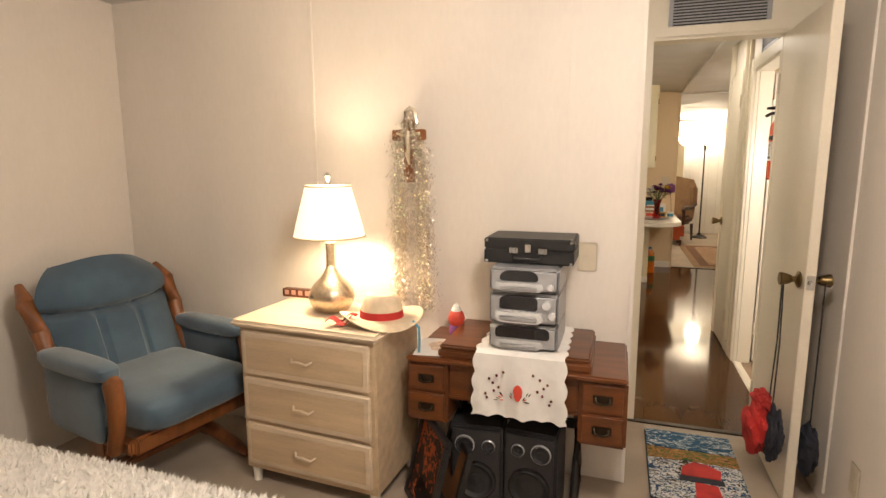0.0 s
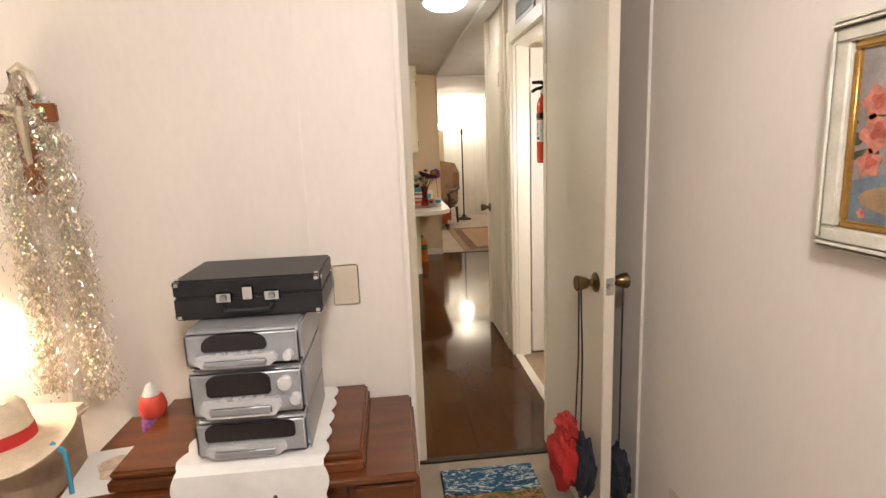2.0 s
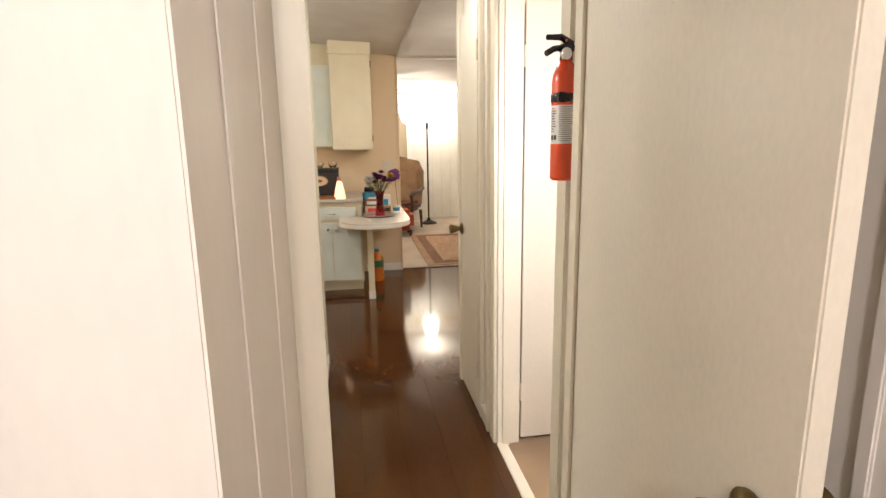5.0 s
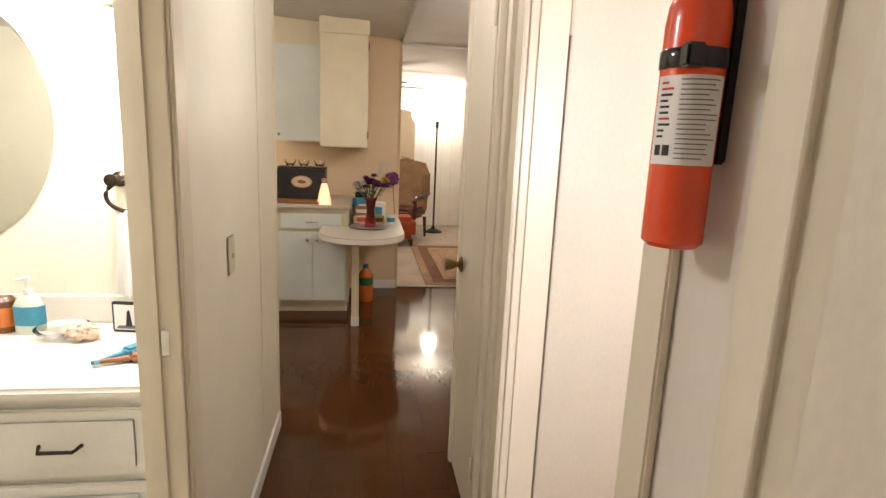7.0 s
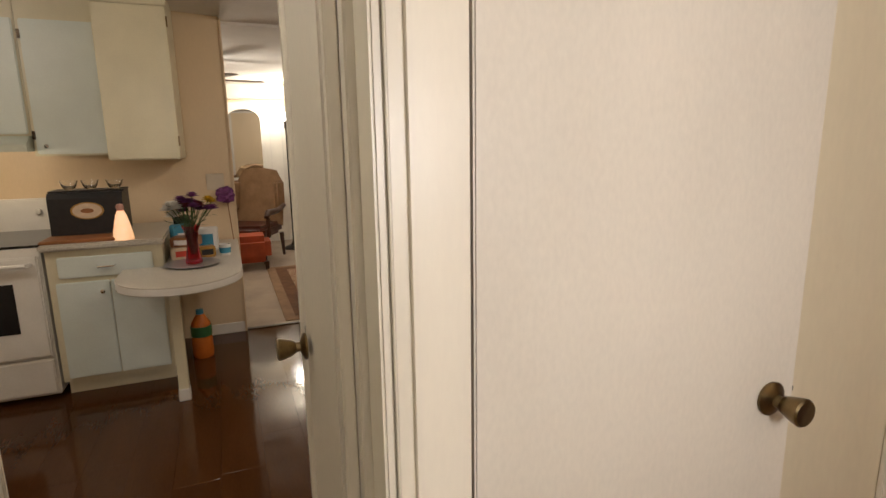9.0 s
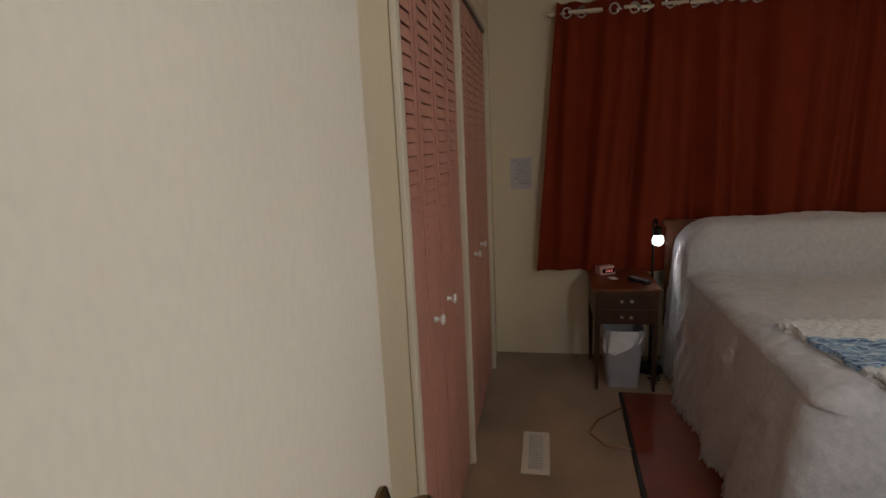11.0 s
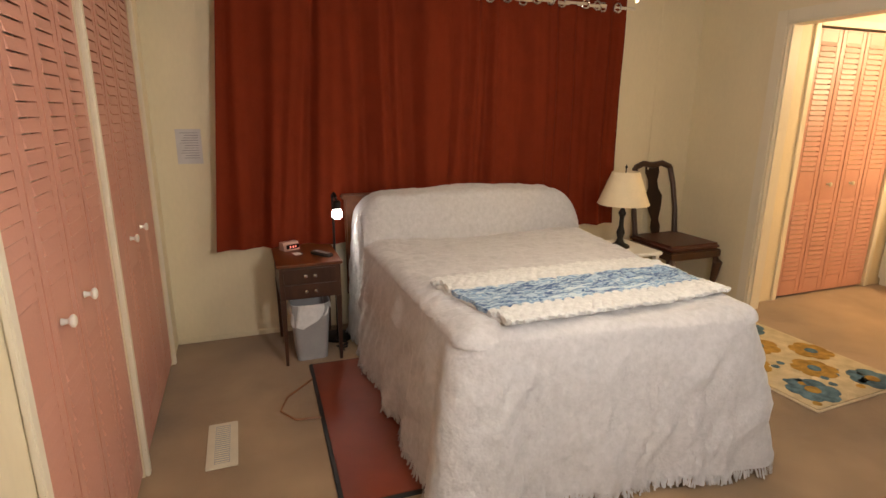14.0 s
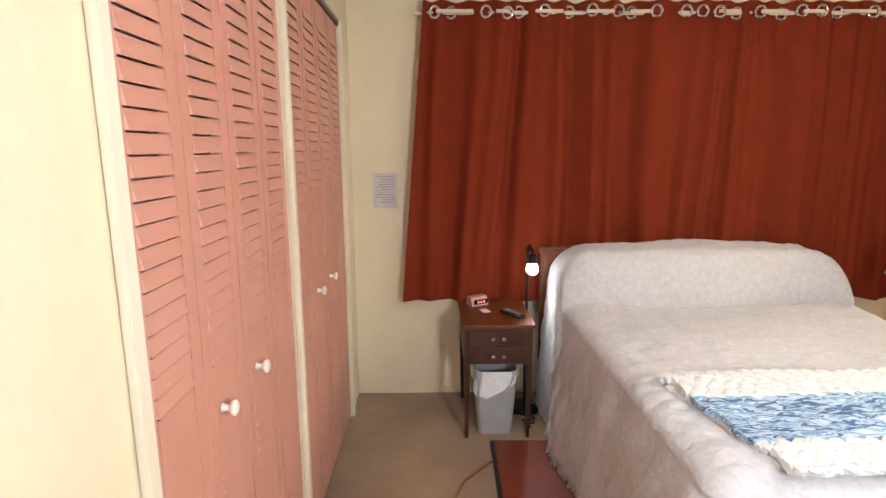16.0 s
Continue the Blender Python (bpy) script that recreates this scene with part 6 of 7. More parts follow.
def upper_cabinet(x0, x1, z0, label):
    ob = thing("upper_cabinet", ((x0 + x1) / 2, 8.30, z0), label, "cabinet", "upper cabinets")
    w, h = (x1 - x0) / 2, 2.165 - z0
    part("body", solid(-w, -0.15, 0.0, w, 0.165, h + 0.22, 0.003), "kitchen_frame", ob)
    d = part("door", solid(-w + 0.018, -0.168, 0.012, w - 0.010, -0.1505, h - 0.01, 0.006), "kitchen_door", ob)
    part("knob", turned([(0.006, 0), (0.006, -0.012), (0.012, -0.016), (0.001, -0.024)], (-w + 0.07, -0.168, 0.06), 14, "y"), "chrome", d)
    for z in (0.1, h - 0.12):
        part("hinge", solid(-w + 0.004, -0.170, z, -w + 0.020, -0.152, z + 0.05, 0.002), "bronze", d)
    return ob


def chase():
    ob = thing("tall_cupboard", (0.81, 8.16, 1.34), "tall cream box cupboard reaching the ceiling", "cabinet")
    part("body", solid(-0.185, -0.29, 0.0, 0.185, 0.305, 1.01, 0.003), "kitchen_frame", ob)
    part("door", solid(-0.19, -0.308, 0.004, 0.188, -0.2905, 0.87, 0.006), "kitchen_frame", ob)
    part("top_band", solid(-0.195, -0.312, 0.875, 0.195, -0.2905, 0.99, 0.004), "kitchen_frame", ob)
    for z in (0.08, 0.76):
        part("hinge", solid(0.186, -0.306, z, 0.194, -0.284, z + 0.06, 0.002), "brass", ob)
    return ob


def range_stove():
    ob = thing("kitchen_range", (-0.11, 8.06, 0), "white electric range with a glass cooktop", "stove")
    part("body", solid(-0.375, -0.38, 0.03, 0.375, 0.39, 0.885, 0.006), "white", ob)
    part("cooktop", solid(-0.37, -0.38, 0.8855, 0.37, 0.31, 0.90, 0.005), "oven_glass", ob)
    part("oven_door", solid(-0.365, -0.412, 0.27, 0.365, -0.3805, 0.84, 0.008), "white", ob)
    part("oven_window", solid(-0.24, -0.4155, 0.42, 0.24, -0.4125, 0.70, 0.002), "oven_glass", ob)
    part("oven_handle", tube(bm_new(), [(-0.33, -0.412, 0.80), (-0.32, -0.45, 0.80), (0.32, -0.45, 0.80), (0.33, -0.412, 0.80)], 0.012, 8), "white", ob)
    part("drawer_front", solid(-0.365, -0.405, 0.05, 0.365, -0.3805, 0.25, 0.006), "white", ob)
    part("back_panel", solid(-0.375, 0.315, 0.8855, 0.375, 0.39, 1.10, 0.01), "white", ob)
    for x in (0.21, 0.30, -0.30, -0.21):
        part("control_knob", turned([(0.020, 0), (0.018, -0.018), (0.001, -0.02)], (x, 0.3145, 1.02), 16, "y"), "white", ob)
    return ob


def range_hood():
    ob = thing("range_hood", (-0.11, 8.27, 1.40), "pale enamel range hood under the cupboard", "range hood")
    part("shell", prism(bm_new(), [(-0.24, 0.0), (0.19, 0.0), (0.19, 0.09), (-0.16, 0.09), (-0.24, 0.04)], -0.37, 0.295, "x"), "hood", ob)
    return ob


def bread_box():
    ob = thing("bread_box", (0.465, 8.02, 0.913), "black bread box with an oval country picture", "bread box")
    part("body", prism(bm_new(), [(-0.13, 0.0), (0.13, 0.0), (0.13, 0.245), (-0.105, 0.245), (-0.13, 0.215)], -0.19, 0.19, "x"), "black", ob)
    part("top_board", solid(-0.195, -0.07, 0.245, 0.195, 0.135, 0.256, 0.003), "black", ob)
    def at(x, y, e):
        return (0.005 + 0.085 * x, -0.129 - e, 0.140 + 0.05 * y)
    for n, e, k, m in (("picture_rim", 0.004, 1.0, "gold"), ("picture", 0.006, 0.88, "straw"), ("picture_tree", 0.0075, 0.4, "board")):
        bm = bm_new()
        ring = [bm.verts.new(at(k * math.cos(a), k * math.sin(a) * (0.7 if n == "picture_tree" else 1), e)) for a in [j * math.pi / 16 for j in range(32)]]
        back = [bm.verts.new(Vector(v.co) + Vector((0, 0.004, 0))) for v in ring]
        bm.faces.new(ring), bm.faces.new(back[::-1])
        for j in range(32):
            bm.faces.new((ring[j], back[j], back[(j + 1) % 32], ring[(j + 1) % 32]))
        bmesh.ops.recalc_face_normals(bm, faces=bm.faces)
        part(n, bm, m, ob, "oval painted scene" if n == "picture" else "")
    return ob


def cup(at, r, h):
    ob = thing("glass_bowl", at, "small clear glass bowl on the bread box", "bowl", "glass bowls")
    part("bowl", turned([(r * 0.5, 0.0), (r * 0.8, h * 0.4), (r, h), (r * 0.93, h), (r * 0.7, h * 0.4), (r * 0.4, 0.008), (0.001, 0.008)], steps=20), "glass", ob)


def night_figure():
    ob = thing("night_light", (0.665, 7.72, 0.895), "glowing orange angel-shaped night light", "night light")
    part("robe", turned([(0.055, 0.0), (0.052, 0.03), (0.040, 0.09), (0.028, 0.14), (0.018, 0.165)], steps=24), "night", ob, "glowing orange robe")
    part("head", turned([(0.001, 0.16), (0.018, 0.168), (0.022, 0.185), (0.016, 0.202), (0.001, 0.206)], steps=18), "clay", ob)


def vase():
    ob = thing("flower_vase", (1.03, 7.58, 0.7475), "ruby glass vase of mixed purple, yellow and white flowers", "vase")
    part("vase", turned([(0.045, 0.0), (0.047, 0.01), (0.034, 0.09), (0.030, 0.13), (0.040, 0.19), (0.052, 0.22), (0.047, 0.22), (0.027, 0.13), (0.030, 0.02), (0.001, 0.02)], steps=28), "red_glass", ob)
    rnd = random.Random(12)
    for k in range(26):
        a, r = rnd.uniform(0, 2 * math.pi), rnd.uniform(0.02, 0.14)
        h = 0.255 + rnd.uniform(0, 0.09) + 0.07 * (0.14 - r) / 0.14
        x, y = r * math.cos(a), r * math.sin(a) * 0.8
        part("stem", tube(bm_new(), [(x * 0.1, y * 0.1, 0.05), (x * 0.3, y * 0.3, 0.21), (x, y, h)], 0.0025, 5), "leafgreen", ob)
        m = "pale" if x < -0.06 else ("yellow" if x > 0.03 and k % 2 else ("purple" if k % 3 else "maroon"))
        bm = bm_new()
        for ring, (rr, up, cnt) in enumerate(((0.046, 0.006, 13), (0.036, 0.016, 11), (0.022, 0.024, 8))):
            for j in range(cnt):
                b = 2 * math.pi * (j + 0.4 * ring) / cnt
                c, s = math.cos(b), math.sin(b)
                p = [(0, 0, h), (rr * 0.6 * c - 0.007 * s, rr * 0.6 * s + 0.007 * c, h + up), (rr * c, rr * s, h + up * 1.2), (rr * 0.6 * c + 0.007 * s, rr * 0.6 * s - 0.007 * c, h + up)]
                bm.faces.new([bm.verts.new((x + q[0], y + q[1], q[2])) for q in p])
        part("flower", bm, m, ob, smooth=False)
    bm = bm_new()
    for k in range(75):
        a, r = rnd.uniform(0, 2 * math.pi), rnd.uniform(0.02, 0.11)
        x, y, z = r * math.cos(a), r * math.sin(a), rnd.uniform(0.22, 0.34)
        t = Vector((math.cos(a), math.sin(a), rnd.uniform(-0.3, 0.6))) * 0.04
        s = Vector((-math.sin(a), math.cos(a), 0)) * 0.010
        p = Vector((x, y, z))
        bm.faces.new([bm.verts.new(q) for q in (p, p + t * 0.5 + s, p + t, p + t * 0.5 - s)])
    part("leaves", bm, "leafgreen", ob, smooth=False)


def kitchen_bits():
    t = thing("glass_tray", (1.02, 7.58, 0.735), "round glass tray under the vase", "tray")
    part("plate", turned([(0.12, 0.0), (0.15, 0.010), (0.153, 0.012), (0.145, 0.012), (0.10, 0.005), (0.001, 0.005)], steps=36), "silver", t)
    for k, (x, y, z, w, d, h, m) in enumerate(((0.97, 7.84, 0.735, 0.085, 0.07, 0.07, "straw"), (0.98, 7.85, 0.806, 0.08, 0.06, 0.06, "board"), (0.96, 7.98, 0.735, 0.07, 0.05, 0.19, "water_blue"), (1.08, 8.06, 0.735, 0.08, 0.05, 0.15, "paper"), (1.09, 7.80, 0.735, 0.05, 0.035, 0.07, "gold"), (0.95, 8.12, 0.735, 0.05, 0.05, 0.23, "gloss_black"))):
        b = thing("food_box", (x, y, z), "small packet of food on the breakfast ledge", "food packet", "food packets", (7, -12, 20, -5, 15, 0)[k])
        part("packet", solid(-w, -d, 0.0, w, d, h, 0.006), m, b)
        part("packet_label", solid(-w * 0.7, -d - 0.0012, h * 0.25, w * 0.7, -d - 0.0002, h * 0.75), ("ink_red", "paper", "paper", "water_blue", "ink_black", "silver")[k], b)
    c = thing("yogurt_cup", (1.20, 7.82, 0.735), "blue and white plastic cup on the ledge", "cup")
    part("cup", turned([(0.03, 0), (0.038, 0.07), (0.035, 0.07), (0.028, 0.004), (0.001, 0.004)], steps=20), "paper", c)
    part("band", turned([(0.0322, 0.015), (0.0365, 0.05)], steps=20), "water_blue", c)
    b = thing("cutting_board", (0.46, 7.80, 0.895), "brown wooden cutting board on the countertop", "cutting board")
    part("board", solid(-0.20, -0.12, 0.0, 0.19, 0.35, 0.018, 0.005), "board", b)
    j = thing("juice_bottle", (1.0, 8.05, 0), "large orange juice bottle on the floor", "bottle")
    part("bottle", turned([(0.062, 0.0), (0.068, 0.02), (0.066, 0.13), (0.060, 0.15), (0.066, 0.17), (0.060, 0.24), (0.03, 0.29), (0.022, 0.30)], steps=28), "orange", j)
    part("label", turned([(0.0672, 0.15), (0.0672, 0.22)], steps=28), "green_cap", j, "green and orange label")
    part("cap", turned([(0.024, 0.30), (0.024, 0.33), (0.001, 0.332)], steps=18), "water_blue", j)
    for k, x in enumerate((0.36, 0.47, 0.60)):
        cup((x, 8.05, 1.169), 0.048, 0.055)
    switch("wall_plate", (1.17, 8.4695, 1.16), (0, -1, 0), "ivory double wall plate on the partition", 0.12, 0.12)
    f = thing("dried_flower", (1.24, 8.40, 0.735), "dried purple hydrangea on a long stem leaning at the wall", "dried flower")
    part("stem", tube(bm_new(), [(0.02, 0.02, 0.0), (0.0, 0.04, 0.28)], 0.004, 6), "board", f)
    part("head", bag_blob(33, (-0.01, 0.02, 0.33), (0.065, 0.04, 0.055), 1), "purple", f)


base_cabinet(), counter(), peninsula(), range_stove(), range_hood(), chase(), bread_box(), night_figure(), vase(), kitchen_bits()
upper_cabinet(0.19, 0.622, 1.37, "white slab-door upper kitchen cabinet with cream frame")
upper_cabinet(-0.48, 0.188, 1.49, "white slab-door upper kitchen cabinet over the hood")


# ---- living room ----
def armchair():
    ob = thing("armchair", (1.50, 11.35, 0), "tan upholstered armchair with dark wooden arms", "chair", turn=-28)
    part("seat", solid(-0.30, -0.34, 0.30, 0.30, 0.28, 0.46, 0.05, 3), "leather", ob)
    part("back", sheet(bm_new(), lambda u, v: ((u - 0.5) * 0.62 * (1 - 0.25 * max(0, v - 0.8) / 0.2), 0.22 + 0.14 * v - 0.05 * math.sin(u * math.pi), 0.40 + 0.70 * v + 0.04 * math.sin(u * math.pi) * (v > 0.9)), 20, 20, 0.10), "tan_cloth", ob)
    for s in (-1, 1):
        part("arm", tube(bm_new(), [(s * 0.34, 0.24, 0.66), (s * 0.36, 0.0, 0.62), (s * 0.35, -0.26, 0.62), (s * 0.35, -0.32, 0.57)], [0.03, 0.035, 0.04, 0.03], 10), "walnut", ob)
        part("arm_post", tube(bm_new(), [(s * 0.35, -0.28, 0.60), (s * 0.34, -0.26, 0.32)], 0.025, 8), "walnut", ob)
        part("wing", solid(s * 0.29 - 0.035, 0.10, 0.60, s * 0.29 + 0.035, 0.36, 0.98, 0.03, 3), "tan_cloth", ob)
        for y in (-0.28, 0.26):
            part("leg", tube(bm_new(), [(s * 0.28, y, 0.30), (s * 0.29, y * 1.05, 0.0)], [0.03, 0.018], 8), "walnut", ob)
    return ob


def ottoman():
    ob = thing("ottoman", (1.42, 10.78, 0), "rust-red upholstered ottoman on short dark legs", "ottoman")
    part("cushion", solid(-0.25, -0.22, 0.09, 0.25, 0.22, 0.40, 0.07, 4), "orange_red", ob)
    for x in (-0.19, 0.19):
        for y in (-0.16, 0.16):
            part("leg", turned([(0.02, 0.0), (0.028, 0.10)], (x, y, 0), 10), "walnut", ob)
    return ob


def torchiere():
    ob = thing("floor_lamp", (2.06, 11.85, 0), "tall dark torchiere floor lamp with a lit glass bowl", "lamp")
    part("base", turned([(0.14, 0.0), (0.14, 0.015), (0.10, 0.035), (0.04, 0.06), (0.018, 0.10)], steps=28), "iron", ob)
    part("pole", turned([(0.014, 0.10), (0.014, 1.0), (0.020, 1.02), (0.014, 1.04), (0.013, 1.62), (0.03, 1.66), (0.02, 1.70), (0.035, 1.74)], steps=16), "iron", ob)
    part("bowl", turned([(0.035, 1.74), (0.10, 1.77), (0.16, 1.84), (0.155, 1.84), (0.095, 1.775), (0.02, 1.75)], steps=32), "globe", ob, "glowing glass bowl")
    return ob


def persian():
    ob = thing("area_rug", (2.55, 9.62, 0), "tan and brown oriental rug with a wide border", "rug")
    part("border", solid(-0.95, -1.05, 0.0, 0.95, 1.05, 0.010, 0.003), "tan_cloth", ob)
    part("inner_border", solid(-0.86, -0.96, 0.0101, 0.86, 0.96, 0.0125), "brown_pile", ob, "dark brown border band")
    part("field", solid(-0.74, -0.84, 0.0126, 0.74, 0.84, 0.015), "persian", ob, "patterned tan field")
    return ob


def ceiling_fan(at, label, blades, blade_mat, chains, turn=0.0, drop=0.0):
    ob = thing("ceiling_fan", at, label, "ceiling fan", turn=turn)
    part("canopy", turned([(0.065, 0.0), (0.06, -0.03), (0.02, -0.05), (0.001, -0.05)], steps=24), "white", ob)
    part("rod", turned([(0.012, -0.05), (0.012, -0.12)], steps=12), "white", ob)
    part("motor", turned([(0.03, -0.11), (0.11, -0.13), (0.12, -0.18), (0.10, -0.22), (0.05, -0.235), (0.05, -0.25), (0.001, -0.25)], steps=32), "white" if chains else "bronze", ob)
    for k in range(blades):
        a = 2 * math.pi * k / blades
        bm = bm_new()
        prism(bm, [(0.16, -0.05), (0.55, -0.065), (0.60, -0.04), (0.60, 0.04), (0.55, 0.065), (0.16, 0.05)], -0.203, -0.197)
        bmesh.ops.rotate(bm, verts=bm.verts, cent=(0, 0, 0), matrix=Matrix.Rotation(a, 3, "Z"))
        part("blade", bm, blade_mat, ob)
        bm = bm_new()
        tube(bm, [(0.09 * math.cos(a), 0.09 * math.sin(a), -0.20), (0.20 * math.cos(a), 0.20 * math.sin(a), -0.207)], 0.010, 6)
        part("blade_arm", bm, "brass", ob)
    part("globe", turned([(0.05, -0.25), (0.09, -0.27), (0.105, -0.31), (0.09, -0.36), (0.05, -0.39), (0.001, -0.40)], steps=32), "globe", ob, "lit white glass globe")
    for x in ((-0.10, 0.10) if chains else ()):
        part("pull_chain", tube(bm_new(), [(x, 0, -0.22), (x, 0, -0.40)], 0.002, 5), "brass", ob)
        part("chain_end", turned([(0.006, -0.45), (0.008, -0.43), (0.005, -0.40)], (x, 0, 0), 10), "ivory", ob)
    return ob


def living_panel():
    structure("trim_living_beam", solid(-2.0, 12.50, 1.98, 4.5, 12.598, 2.06, 0.004), "wall_peach", "wood-tone rail high on the living room wall")
    for k in range(14):
        structure("trim_living_groove", solid(1.9 + k * 0.17, 12.592, 0.0, 1.912 + k * 0.17, 12.599, 1.98), "ceiling", "panel joint of the living room wall")
    d = thing("display_shelf", (1.55, 12.50, 0), "white arched display niche with glass front", "cabinet")
    part("body", solid(-0.28, -0.05, 0.9, 0.28, 0.098, 2.02, 0.02), "white", d)
    part("arch_glass", prism(bm_new(), [(-0.22, 0.98), (0.22, 0.98), (0.22, 1.78)] + [(0.22 * math.cos(a), 1.78 + 0.15 * math.sin(a)) for a in [k * math.pi / 10 for k in range(1, 10)]] + [(-0.22, 1.78)], -0.056, -0.051, "y"), "mirror", d)
    part("stand", solid(-0.25, 0.0, 0.0, 0.25, 0.09, 0.9), "white", d)


armchair(), ottoman(), torchiere(), persian(), living_panel()
ceiling_fan((1.12, 10.3, 2.279), "dark-bladed living room ceiling fan with lit globe", 5, "walnut", False, 10)


# ---- main bedroom ----
def curtain(y0, y1, seed, label):
    ob = thing("curtain", (4.885, (y0 + y1) / 2, 0), label, "curtain", "window curtains")
    w = y1 - y0
    rnd = random.Random(seed)
    n = 12
    # grommet stations drift so that the folds are uneven
    st = sorted(min(max((k + 0.5 + rnd.uniform(-0.33, 0.33)) / n, 0.02), 0.98) for k in range(n))

    def fold(u, v):
        y = (u - 0.5) * w * (1 + 0.05 * v) + (0.09 * u * (v - 1) if seed == 1 else 0.0)
        w1 = u + 0.05 * noise.noise((u * 5, v * 0.8, seed * 3.1))
        tight = 0.5 + 0.5 * noise.noise((u * 3.1, 0.25 * v, seed * 1.7))
        f = math.sin(w1 * 30 + seed) * (0.25 + 0.6 * tight) + 0.50 * math.sin(w1 * 58 + 2.1 * seed + 0.7 * v) * (0.3 + tight) + 0.22 * math.sin(w1 * 97 + seed * 3)
        x = 0.040 * f * (0.65 + 0.35 * v) - 0.022 * math.exp(-((w1 - (0.12 if seed == 1 else 0.90)) / 0.035) ** 2) + 0.006 * noise.noise((u * 9, v * 4, seed))
        z = 2.145 - 1.56 * v + 0.006 * math.sin(u * 70) * (1 - v) - 0.03 * v * (0.5 - u) * 0.4
        return (x, y, z)
    part("cloth", sheet(bm_new(), fold, 220, 24, 0.003), "curtain", ob)
    for u in st:
        p = fold(u, 0.035)
        r = 0.027
        part("grommet", tube(bm_new(), [(p[0] - 0.010 + 0.20 * r * math.cos(a * math.pi / 10), p[1] + 0.9 * r * math.cos(a * math.pi / 10), p[2] + r * math.sin(a * math.pi / 10)) for a in range(20)], 0.0075, 8, True), "chrome", ob, "chrome grommet ring")
    for a, b in zip(st[1::2], st[2::2]):
        ya, yb = (a - 0.5) * w, (b - 0.5) * w
        part("rod_span", tube(bm_new(), [(-0.032, ya, 2.09), (-0.032, yb, 2.09)], 0.009, 8), "ivory", ob, "pale rod showing between the rings")
    return ob


def curtain_rod():
    ob = thing("curtain_rod", (4.89, 3.25, 2.09), "pale metal curtain rod over the window", "curtain rod")
    part("rod", tube(bm_new(), [(0.0, -1.42, 0), (0.0, 1.33, 0)], 0.010, 10), "ivory", ob)
    for y in (-1.36, 0.0, 1.30):
        part("bracket", tube(bm_new(), [(0.09, y, 0.0), (0.0, y, -0.005)], 0.008, 8), "ivory", ob)
    return ob


def nightstand():
    ob = thing("nightstand", (4.69, 4.175, 0), "dark walnut two-drawer nightstand on tapered legs", "nightstand")
    w, d, h = 0.165, 0.235, 0.59
    part("top", solid(-d - 0.012, -w - 0.012, h - 0.016, d, w + 0.012, h, 0.004), "mahogany", ob)
    part("case", solid(-d, -w, h - 0.20, d - 0.01, w, h - 0.0165, 0.003), "walnut", ob)
    for k in range(2):
        z = h - 0.192 + k * 0.088
        dr = part("drawer", solid(-d - 0.010, -w + 0.022, z, -d - 0.0003, w - 0.022, z + 0.078, 0.003), "walnut", ob)
        for y in (-0.022, 0.028):
            part("knob", turned([(0.005, 0), (0.005, -0.010), (0.011, -0.014), (0.010, -0.022), (0.001, -0.024)], (-d - 0.010, y, z + 0.04), 14, "x"), "chrome", dr, "small bright knob")
    for x in (-d + 0.014, d - 0.024):
        for y in (-w + 0.014, w - 0.014):
            part("leg", prism_leg(x, y, h - 0.2), "walnut", ob)
    return ob


def prism_leg(x, y, h):
    bm = bm_new()
    a = [bm.verts.new((x + sx * 0.008, y + sy * 0.008, 0)) for sx, sy in ((-1, -1), (1, -1), (1, 1), (-1, 1))]
    b = [bm.verts.new((x + sx * 0.015, y + sy * 0.015, h)) for sx, sy in ((-1, -1), (1, -1), (1, 1), (-1, 1))]
    bm.faces.new(a[::-1]), bm.faces.new(b)
    for k in range(4):
        bm.faces.new((a[k], a[(k + 1) % 4], b[(k + 1) % 4], b[k]))
    return bm


